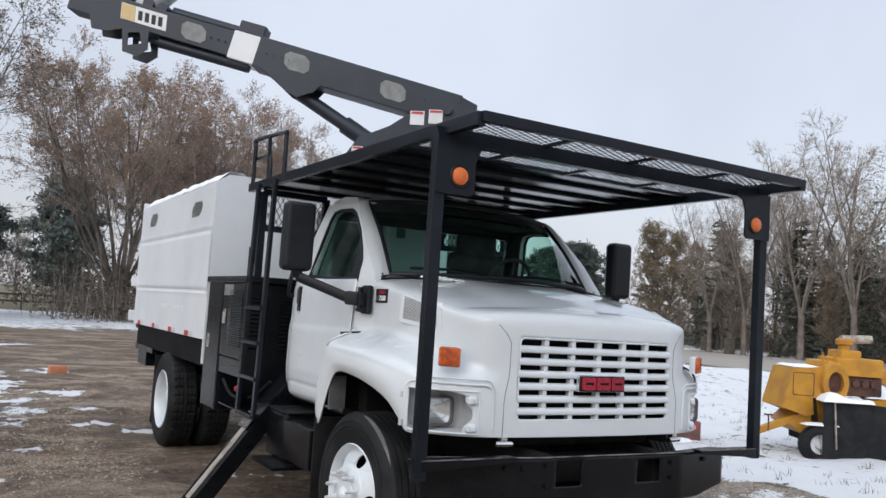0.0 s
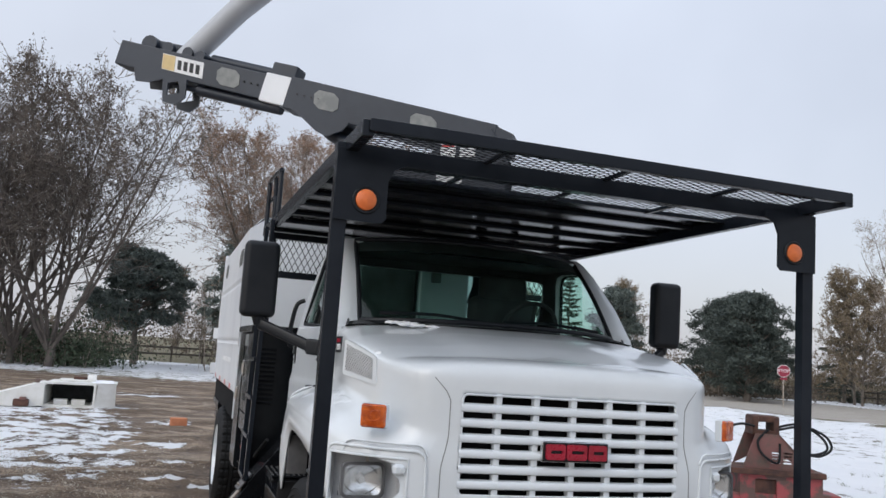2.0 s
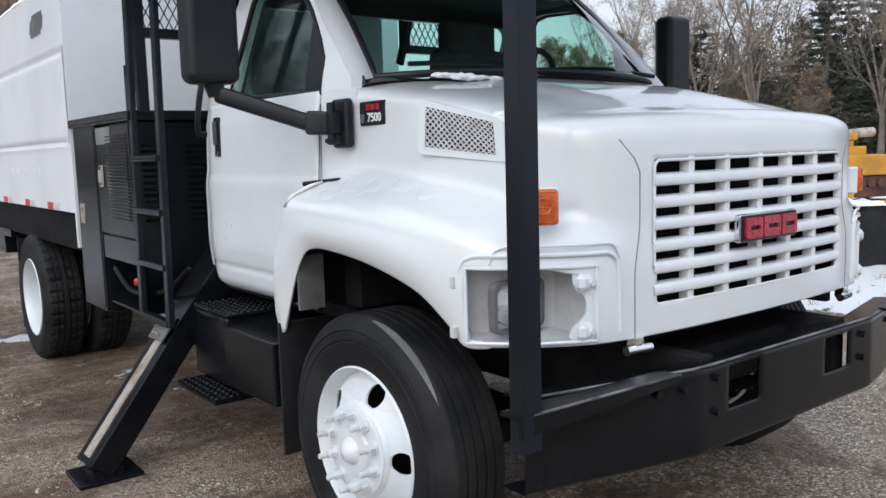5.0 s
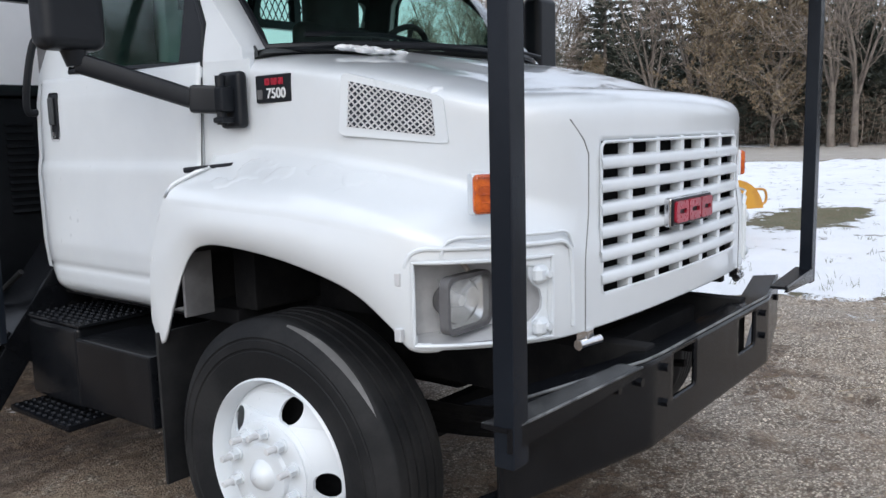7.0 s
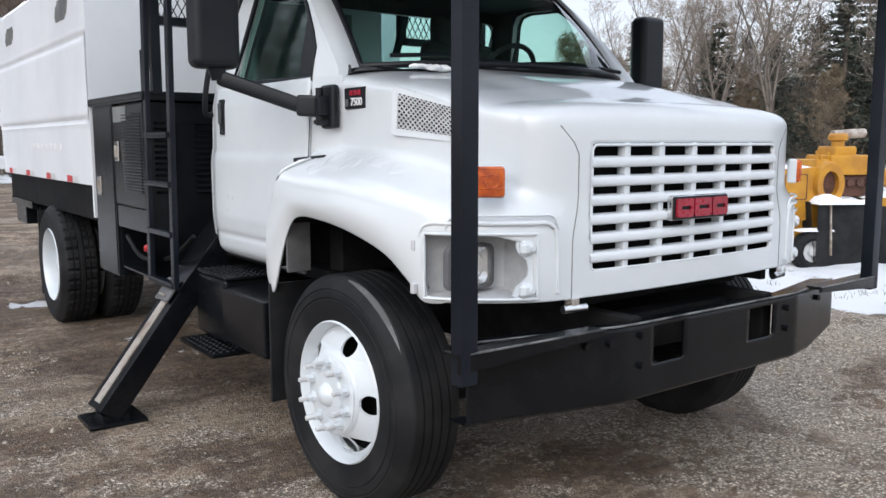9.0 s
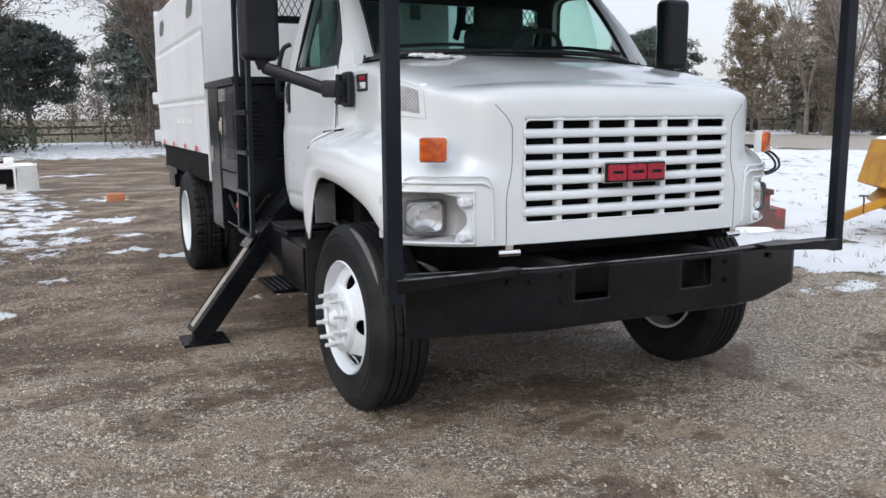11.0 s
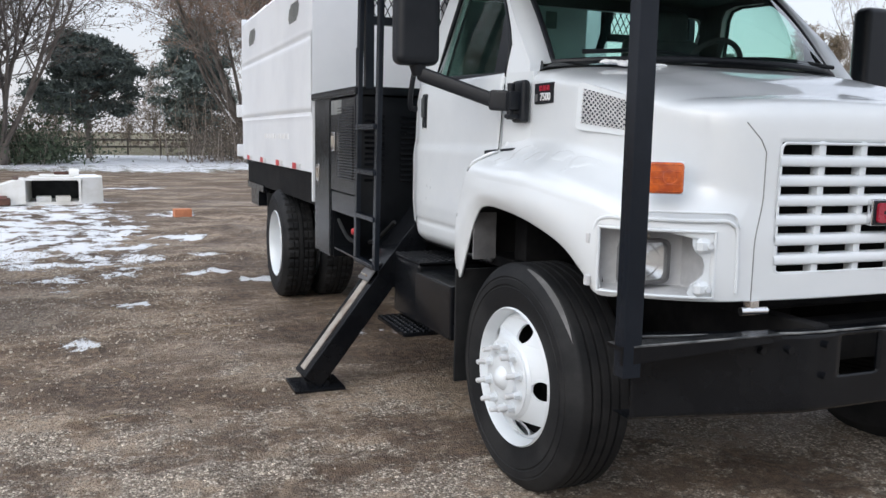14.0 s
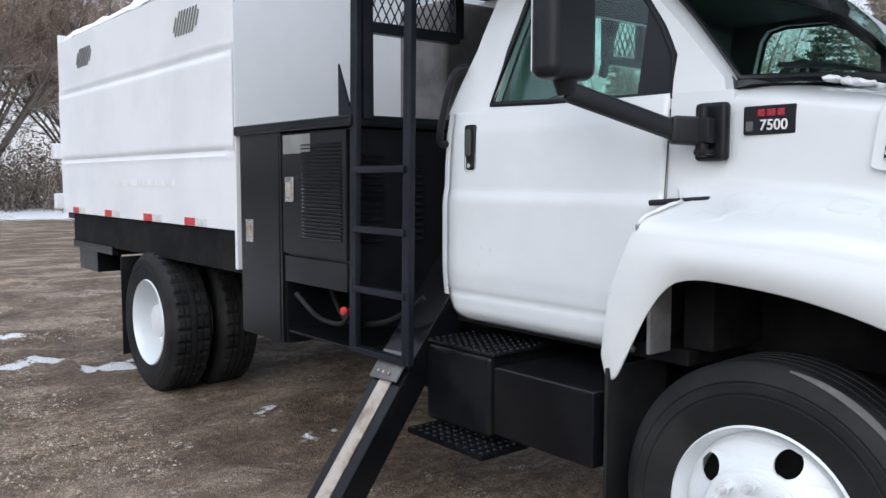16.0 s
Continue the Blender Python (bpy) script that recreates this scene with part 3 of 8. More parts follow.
# ---------------------------------------------------------------- the bucket truck
# The truck faces -y, its right side is -x; the front axle is at y = 0.
truck = thing("bucket_truck", "white bucket truck with black brush guard and raised grey boom", "truck")



def curve2(pts, n=14):
    return [(p.x, p.y) for p in smooth_path([(a, b, 0) for a, b in pts], n)]


LOW = curve2([(0, -0.878), (0.35, -0.872), (0.63, -0.850), (0.82, -0.815), (1.0, -0.70), (1.13, -0.53), (1.185, -0.25), (1.20, 0.10), (1.195, 0.42), (1.19, 0.585)])
HIGH = curve2([(0, -0.868), (0.33, -0.862), (0.60, -0.845), (0.77, -0.79), (0.885, -0.625), (0.95, -0.42), (0.995, -0.22), (0.985, 0.06), (0.97, 0.32), (0.97, 0.44)])
CORE = curve2([(0, -0.60), (0, -0.60), (0, -0.56), (0, -0.50), (0, -0.42), (0, -0.32), (0, -0.16), (0, 0.06), (0, 0.28), (0, 0.30)])
LAST = len(LOW) - 1


def along(line, u):
    f = min(max(u, 0.0), 1.0) * LAST
    i = min(int(f), LAST - 1)
    t = f - i
    return line[i][0] * (1 - t) + line[i + 1][0] * t, line[i][1] * (1 - t) + line[i + 1][1] * t


ARCH = curve2([(-0.62, 0.935), (-0.55, 0.94), (-0.49, 1.01), (-0.364, 1.10), (-0.132, 1.165), (0.132, 1.193), (0.265, 1.185), (0.335, 1.145), (0.40, 1.06), (0.46, 0.95), (0.53, 0.825), (0.585, 0.84)], 10)
ARCH_Y, ARCH_Z = [p[0] for p in ARCH], [p[1] for p in ARCH]


def arch_z(y):
    return lerp_list(y, ARCH_Y, ARCH_Z)


def hood_top(y):
    return lerp_list(y, [-0.62, -0.45, -0.2, 0.1, 0.3], [1.665, 1.712, 1.768, 1.82, 1.842])


def shoulder(u):
    return lerp_list(u, [0.0, 0.30, 0.42, 0.55, 0.70, 1.0], [1.22, 1.22, 1.275, 1.34, 1.39, 1.425])


def skin(u, v, side):
    """The sheet of hood and fenders: u from the middle of the nose round to the rear of the fender, v from the lower edge to the middle of the hood."""
    lx, ly = along(LOW, u)
    hx, hy = along(HIGH, u)
    cx, cy = along(CORE, u)
    zb = arch_z(ly) if u > 0.5 else 0.94
    zf = shoulder(u)
    top_edge = lerp_list(u, [0.0, 0.22, 0.36, 0.55, 0.8, 1.0], [1.515, 1.515, 1.55, 1.63, 1.71, 1.735])
    if v < 0.40:
        t = v / 0.40
        w, z = 0.0, zb + (zf - 0.09 - zb) * t
        bulge = 0.012 * math.sin(math.pi * t) - 0.012 * (1 - t) ** 3
    elif v < 0.62:
        t = (v - 0.40) / 0.22
        s = t * t * (3 - 2 * t)
        w = s
        z = zf - 0.09 + 0.115 * math.sin(t * math.pi / 2) + 0.075 * t ** 3
        bulge = 0.022 * math.sin(math.pi * t) ** 2
    else:
        bulge = 0.0
        w = 1.0
    if v < 0.62:
        x, y = lx + (hx - lx) * w, ly + (hy - ly) * w
        x += bulge * (lx > 0.7)
        limit = lerp_list(z, [0.80, 0.9, 1.14, 1.30, 1.38, 1.43, 1.5], [0.565, 0.585, 0.535, 0.47, 0.42, 0.34, 0.44])
        y = min(y, limit)
    else:
        z0 = zf - 0.09 + 0.19
        t = (v - 0.62) / 0.38
        if t < 0.3:
            k = t / 0.3
            x, y, z = hx, hy, z0 + (top_edge - z0) * k
        else:
            a = (t - 0.3) / 0.7 * math.pi / 2
            px, pz = 1 - math.cos(a) ** 0.54, math.sin(a) ** 0.54
            x, y = hx + (cx - hx) * px, hy + (cy - hy) * px
            dome = 0.022 * step01(0.62, 0.40, abs(x)) * step01(-0.75, -0.3, y)
            z = top_edge + (hood_top(y) + dome - top_edge) * pz
    return Vector((side * x, y, z))


def low_at(u, z, side, out=0.0):
    """A place on the nose and fender below the shoulder."""
    x, y = along(LOW, u)
    x2, y2 = along(LOW, min(1.0, u + 0.01))
    n = Vector((y2 - y, x - x2, 0)).normalized() * -1
    n = Vector((-(y2 - y), (x2 - x), 0)).normalized() * -1
    return Vector((side * (x + out * n.x * 1.0), y + out * n.y, z))


GR = (0.572, 1.036, 1.492)
LAMP_U = (0.325, 0.535)
LAMP_Z = (0.955, 1.185)
LX, LY, LZ = 0.969, -0.645, 1.062


def hood_hole(side):
    def skip(a, b):
        p = skin(a, b, 1)
        if a < 0.3 and p.y < -0.80 and abs(p.x) < GR[0] and GR[1] < p.z < GR[2]:
            return True
        return LAMP_U[0] < a < LAMP_U[1] and LAMP_Z[0] < p.z < LAMP_Z[1] and b < 0.4
    return skip


hood_bm = bmesh.new()
for sd in (-1, 1):
    grid(hood_bm, 150, 90, lambda a, b, sd=sd: skin(a, b, sd), hood_hole(sd))
bmesh.ops.remove_doubles(hood_bm, verts=hood_bm.verts[:], dist=0.0004)
hood = part("hood", hood_bm, HOODWHITE, truck, "glossy white one-piece tilt hood with flared fenders", sharp=50)
sol = hood.modifiers.new("thickness", "SOLIDIFY")
sol.thickness, sol.offset = 0.012, -1.0


def ring_on(name, pts, r, mat, parent, label="", closed=True, n=8):
    return part(name, tube(bmesh.new(), pts, r, n, closed=closed), mat, parent, label)


# grille: rounded rim, six wide bars, five uprights, dark screen behind
def nose_y(x):
    return lerp_list(abs(x), [0, 0.35, 0.63, 0.82], [-0.878, -0.872, -0.850, -0.815])


rim = [Vector((u, nose_y(u) - 0.004, v)) for u, v in rounded(-GR[0], GR[1], GR[0], GR[2], 0.024, 5)]
dense = []
for i, p in enumerate(rim):
    q = rim[(i + 1) % len(rim)]
    k = max(1, int((q - p).length / 0.06))
    dense += [Vector((p.x + (q.x - p.x) * j / k, nose_y(p.x + (q.x - p.x) * j / k) - 0.002, p.z + (q.z - p.z) * j / k)) for j in range(k)]
ring_on("grille_rim", [p + Vector((0, 0.004, 0)) for p in dense], 0.005, WHITE, hood)
for i in range(6):
    z = GR[2] - 0.060 - i * 0.0695
    bm = bmesh.new()
    half = GR[0] + 0.008

    def bar(a, b, z=z, half=half):
        x = -half + 2 * half * a
        g = 2 * math.pi * b
        return Vector((x, nose_y(x) + 0.018 - 0.026 * math.copysign(abs(math.cos(g)) ** 0.5, math.cos(g)) * (1 if math.cos(g) > 0 else 0.8), z + 0.0200 * math.copysign(abs(math.sin(g)) ** 0.75, math.sin(g)) - 0.005 * math.cos(g)))

    grid(bm, 24, 20, bar)
    bmesh.ops.remove_doubles(bm, verts=bm.verts[:], dist=0.0005)
    part("grille_bar", bm, WHITE, hood)
for x in (-0.395, -0.205, -0.01, 0.185, 0.375):
    part("grille_upright", one_box((x - 0.016, nose_y(x) + 0.004, GR[1] - 0.01), (x + 0.016, nose_y(x) + 0.045, GR[2] + 0.01), 0.006), WHITE, hood)
scr = grid(bmesh.new(), 12, 4, lambda a, b: Vector((-0.62 + 1.24 * a, nose_y(-0.62 + 1.24 * a) + 0.14, 0.96 + 0.60 * b)))
part("grille_screen", scr, FRAMEBLACK, hood, clean=False)

# nose seam and hood latches
for sd in (-1, 1):
    seam = [skin(0.237, v, sd) for v in np.linspace(0.005, 0.70, 24)] + [skin(0.237 + 0.012 * k * k, 0.70 + 0.022 * k, sd) for k in (1, 2)]
    ring_on("hood_seam", seam, 0.0024, SLATEPLATE, hood, closed=False, n=6)
    lt = bmesh.new()
    tube(lt, [(sd * 0.60, -0.86, 0.905), (sd * 0.70, -0.845, 0.905)], 0.016, 12)
    box(lt, (sd * 0.65 - 0.02, -0.86, 0.90), (sd * 0.65 + 0.02, -0.82, 0.945), 0.004)
    part("hood_latch", lt, CHROME, truck)

# maker's badge on the grille: plain red blocks on a bright-edged plate
badge = part("grille_badge", one_box((-0.185, -0.908, 1.200), (0.165, -0.880, 1.297), 0.008), CHROME, hood, "bright-edged badge plate with red blocks")
part("badge_face", one_box((-0.180, -0.913, 1.204), (0.160, -0.903, 1.293), 0.003), PLASTIC, badge)
for u0, u1 in ((-0.170, -0.070), (-0.062, 0.044), (0.052, 0.150)):
    b = bmesh.new()
    sheet(b, [rounded(u0, 1.213, u1, 1.285, 0.012), rounded(u0 + 0.026, 1.242, u1 - 0.016, 1.257, 0.004)], lambda u, v, d: Vector((u, d, v)), -0.922, -0.908)
    part("badge_block", b, RED, badge)

# headlamp bays, lamps and turn signals
for sd in (-1, 1):
    bay = bmesh.new()

    def bay_wall(a, b, sd=sd):
        loop = rounded(LAMP_U[0], LAMP_Z[0], LAMP_U[1], LAMP_Z[1], 0.006, 2)
        u, z = loop[int(round(a * len(loop))) % len(loop)]
        p = low_at(u, z, sd)
        q = Vector((sd * 0.915, -0.575, 1.07)) + Vector(((p.x - sd * 0.93) * 0.9, (p.y + 0.70) * 0.55, (p.z - 1.07) * 0.88))
        return p.lerp(q, b)

    grid(bay, 12, 4, bay_wall)
    back = [bay_wall(k / 12, 1.0) for k in range(12)]
    bay.faces.new([bay.verts.new(p) for p in back])
    bmesh.ops.remove_doubles(bay, verts=bay.verts[:], dist=0.001)
    part("headlamp_bay", bay, INNERWHITE, hood, "bare grey headlamp recess with no trim", sharp=30)
    # rim of the bay with its mounting ears, and the raised moulding round it
    loop = [low_at(u, z, sd, 0.004) for u, z in [(LAMP_U[0] + (LAMP_U[1] - LAMP_U[0]) * k / 12, LAMP_Z[1]) for k in range(13)]]
    loop += [low_at(LAMP_U[1], z, sd, 0.004) for z in (1.15, 1.10, 1.05, 1.0)]
    loop += [low_at(LAMP_U[1] - (LAMP_U[1] - LAMP_U[0]) * k / 12, LAMP_Z[0], sd, 0.004) for k in range(13)]
    loop += [low_at(LAMP_U[0], z, sd, 0.004) for z in (1.0, 1.05, 1.10, 1.15)]
    ring_on("bay_rim", loop, 0.006, WHITE, hood)
    scallop = [(0.322, 0.955), (0.322, 1.186), (0.361, 1.186), (0.366, 1.165), (0.366, 1.135), (0.360, 1.112), (0.346, 1.092), (0.342, 1.065), (0.344, 1.035), (0.356, 1.012), (0.366, 0.998), (0.372, 0.968), (0.364, 0.953)]
    part("bay_flange", sheet(bmesh.new(), [scallop], lambda u, v, d, sd=sd: low_at(u, v, sd, -0.004 - d), 0.0, 0.012), WHITE, hood, "scalloped inner edge of the lamp recess", sharp=50)
    for zz, rr, u0, u1 in ((1.222, 0.007, 0.285, 0.54), (1.250, 0.005, 0.28, 0.49)):
        mould = [low_at(u0 - 0.012, 0.97, sd, 0.003)] if zz < 1.23 else []
        mould += [low_at(u0 - 0.008, zz - 0.05, sd, 0.003), low_at(u0 + 0.004, zz - 0.012, sd, 0.003)]
        mould += [low_at(u0 + 0.02 + (u1 - u0 - 0.04) * k / 12, zz, sd, 0.003) for k in range(13)]
        mould += [low_at(u1 - 0.002, zz - 0.014, sd, 0.003), low_at(u1 + 0.006, zz - 0.05, sd, 0.003)]
        ring_on("fender_moulding", smooth_path(mould, 3), rr, WHITE, hood, closed=False)
    for zz in (1.135, 0.985):
        ear = bmesh.new()
        c = low_at(LAMP_U[0] + 0.022, zz, sd, 0.0)
        box(ear, c - Vector((0.030, 0.018, 0.026)), c + Vector((0.030, 0.018, 0.026)), 0.013, seg=1)
        tube(ear, [c + Vector((-sd * 0.012, -0.026, 0)), c + Vector((-sd * 0.012, -0.01, 0))], 0.011, 12)
        part("mounting_ear", ear, WHITE, hood)
    for zz in (1.14, 0.985):
        c = low_at(LAMP_U[1] + 0.02, zz, sd, 0.004)
        part("trim_clip", one_box(c - Vector((0.008, 0.012, 0.018)), c + Vector((0.008, 0.012, 0.018)), 0.003), INNERWHITE, hood)
    # lamp: black shell, reflector bowl, bulb and lens, facing ahead
    lamp = part("headlamp", sheet(bmesh.new(), [rounded(sd * LX - 0.104, LZ - 0.081, sd * LX + 0.104, LZ + 0.081, 0.03), rounded(sd * LX - 0.093, LZ - 0.070, sd * LX + 0.093, LZ + 0.070, 0.025)], lambda u, v, d: Vector((u, d, v)), LY - 0.012, LY + 0.018), INNERGREY, truck, "clear rectangular sealed headlamp in a thin grey ring")
    part("lamp_can", lathe(bmesh.new(), [(0.082, 0.02), (0.075, 0.05), (0.05, 0.085), (0.001, 0.09)], Matrix.Translation((sd * LX, LY, LZ)) @ pose(0, 0, 0, 0, 0, 90) @ Matrix.Diagonal((1, 1, 0.78, 1)), 28), INNERGREY, lamp)
    part("adjuster", tube(bmesh.new(), [(sd * LX + 0.02, LY + 0.01, LZ + 0.083), (sd * LX + 0.02, LY + 0.03, LZ + 0.105), (sd * LX + 0.03, LY + 0.05, LZ + 0.105)], 0.008, 8), STEEL, lamp, "small metal adjuster clip")
    bowl = bmesh.new()

    def dish(a, b, sd=sd):
        g, r = 2 * math.pi * a, b
        cu, cv = math.cos(g), math.sin(g)
        sq = (abs(cu) ** 5 + abs(cv) ** 5) ** -0.2
        return Vector((sd * LX + 0.095 * r * cu * sq, LY + 0.012 + 0.030 * (1 - r * r), LZ + 0.073 * r * cv * sq))

    grid(bowl, 24, 6, dish)
    part("reflector", bowl, REFLECTOR, lamp, "chrome reflector", clean=False)
    part("bulb", tube(bmesh.new(), [(sd * LX, LY + 0.020, LZ), (sd * LX, LY + 0.06, LZ)], [0.016, 0.020], 12), STICKER, lamp)
    lens = bmesh.new()

    def bow(a, b, sd=sd):
        u, v = a * 2 - 1, b * 2 - 1
        ripple = 0.0012 * math.sin(u * 40)
        return Vector((sd * LX + 0.099 * u, LY - 0.026 + 0.012 * (u * u + v * v) + 0.030 * max(abs(u), abs(v)) ** 14 + ripple, LZ + 0.076 * v))

    grid(lens, 60, 40, bow)
    part("lens", lens, FLUTED, lamp, "clear ribbed glass", clean=False).visible_shadow = False
    # turn signal
    c = low_at(0.418, 1.366, sd, 0.002)
    turn = 32 * sd
    m = Matrix.Translation(c) @ pose(0, 0, 0, 0, 0, turn)
    signal = part("turn_signal", one_box((-0.063, -0.002, -0.057), (0.063, 0.04, 0.057), 0.010, m, 2), WHITE, truck, "amber turn signal on a white boss of the fender")
    part("signal_lens", one_box((-0.060, -0.020, -0.054), (0.060, 0.02, 0.054), 0.014, m, 3), AMBER, signal, "dark amber plastic lens")
    part("lens_ring", tube(bmesh.new(), [m @ Vector((-sd * 0.012 + 0.024 * math.cos(k * math.pi / 10), -0.0205, 0.004 + 0.024 * math.sin(k * math.pi / 10))) for k in range(20)], 0.0025, 6, closed=True), AMBER, signal)
    for k in range(5):
        part("lens_rib", one_box((-0.052, -0.0225, -0.046 + 0.0225 * k), (0.052, -0.018, -0.043 + 0.0225 * k), 0.001, m), AMBER, signal)

    # side air vent in a sunk panel: frame and diamond mesh over a dark back
    A, B, C, D = (Vector((sd * x, y, z)) for x, y, z in ((1.012, -0.262, 1.688), (1.008, -0.245, 1.556), (0.926, -0.512, 1.523), (0.930, -0.505, 1.626)))
    out = ((B - A).cross(D - A)).normalized() * (1 if sd < 0 else -1)
    if out.x * sd < 0:
        out = -out

    def on_vent(u, v, d, A=A, B=B, C=C, D=D, out=out):
        return (B.lerp(C, u)).lerp(A.lerp(D, u), v) + out * d

    vent = part("side_vent", sheet(bmesh.new(), [rounded(-0.10, -0.20, 1.14, 1.16, 0.10), rounded(0.0, 0.0, 1.0, 1.0, 0.03)], on_vent, -0.014, 0.004), WHITE, hood, "white framed hood side vent with chrome mesh")
    part("vent_back", sheet(bmesh.new(), [rounded(-0.02, -0.02, 1.02, 1.02, 0.02)], on_vent, -0.004, 0.002), SLATE, vent)
    dm = diamond_mesh(bmesh.new(), lambda u, v, d, f=on_vent: f(u, v, 0.004 + d), 1.0, 1.0, 0.080, 0.165, 0.019, 0.004)
    part("vent_mesh", dm, WHITETAPE, vent, "bright diamond mesh")
    # model plate on the cowl: a red bar over white bars
    bx = sd * 0.99
    lo, hi = sorted((bx, sd * 0.972))
    plate = part("model_plate", one_box((lo, 0.018, 1.641), (hi, 0.192, 1.731), 0.006), PLASTIC, truck, "small black plate with red bars and white numerals")
    lo, hi = sorted((bx, sd * 0.9925))
    for y0, y1 in ((0.053, 0.077), (0.083, 0.112), (0.118, 0.142)):
        part("plate_bar", one_box((lo, y0, 1.697), (hi, y1, 1.719), 0.002), RED, plate, "red bar")
    part("plate_mark", one_box((lo, 0.156 if sd < 0 else 0.028, 1.653), (hi, 0.180 if sd < 0 else 0.052, 1.684), 0.003), INNERGREY, plate, "grey bar")
    num = bpy.data.curves.new("plate_numerals", "FONT")
    num.body, num.size, num.align_x, num.align_y, num.extrude, num.offset = "7500", 0.046, "CENTER", "CENTER", 0.0015, 0.0004
    num.materials.append(STICKER)
    numerals = new("plate_numerals", num)
    numerals.parent = plate
    numerals.matrix_basis = pose(sd * 0.992, 0.088 if sd < 0 else 0.118, 1.669, 90, 0, 90 * sd)
    # hood hinge strip and inner fender
    hs = bmesh.new()
    beam(hs, (sd * 1.085, 0.47, 1.424), (sd * 1.035, 0.27, 1.440), 0.032, 0.020, 0.006)
    box(hs, (sd * 1.06 - 0.02, 0.36, 1.423), (sd * 1.06 + 0.02, 0.41, 1.440), 0.006)
    part("hood_hinge", hs, PLASTIC, hood)
    lo, hi = sorted((sd * 1.175, sd * 1.06))
    part("inner_fender", one_box((lo, 0.39, 0.93), (hi, 0.405, 1.20), 0.003), INNERGREY, hood, "overspray-grey inner fender panel")
    lo, hi = sorted((sd * 1.17, sd * 0.62))
    part("wheel_liner", grid(bmesh.new(), 14, 2, lambda a, b, sd=sd: Vector((sd * (0.62 + (lerp_list(-0.52 * math.cos(math.pi * a), [-0.56, -0.4, -0.1, 0.5], [1.04, 1.10, 1.15, 1.16]) - 0.62) * b), 0.0 - 0.52 * math.cos(math.pi * a), 0.94 + 0.27 * math.sin(math.pi * a) ** 0.6))), FRAMEBLACK, hood, clean=False)
    lo, hi = sorted((sd * 0.64, sd * 0.60))
    part("inner_wall", one_box((lo, -0.80, 0.88), (hi, 0.6, 1.42), 0.003), FRAMEBLACK, hood)

# engine mass that closes the view under the hood
eng = bmesh.new()
box(eng, (-0.58, -0.70, 0.86), (0.58, 0.55, 1.42), 0.03)
box(eng, (-0.30, -0.10, 0.52), (0.30, 0.75, 0.88), 0.04)
part("engine", eng, FRAMEBLACK, truck, "dark dirty engine")

# ---- cab
SX_Z, SX_X = [0.86, 0.92, 1.10, 1.42, 1.45, 1.70, 1.80, 2.05, 2.30, 2.40], [0.985, 1.015, 1.035, 1.035, 1.022, 1.018, 1.0, 0.955, 0.905, 0.86]


def side_x(z):
    return lerp_list(z, SX_Z, SX_X)


DOOR_TOP = 1.79
WIN = [(1.355, 1.815), (0.45, 1.785), (0.462, 1.92), (0.524, 2.028), (0.602, 2.126), (0.677, 2.197), (0.765, 2.268), (0.85, 2.303), (1.08, 2.315), (1.17, 2.30), (1.215, 2.25), (1.29, 2.03)]
FRAME = [(1.63, DOOR_TOP), (1.0, DOOR_TOP), (0.44, DOOR_TOP), (0.265, DOOR_TOP), (0.275, 1.83), (0.465, 2.04), (0.715, 2.28), (0.805, 2.365), (0.88, 2.405), (1.1, 2.425), (1.28, 2.41), (1.36, 2.34), (1.46, 2.12), (1.57, 1.92)]
cab = part("cab", bmesh.new(), WHITE, truck, "white day cab shell")
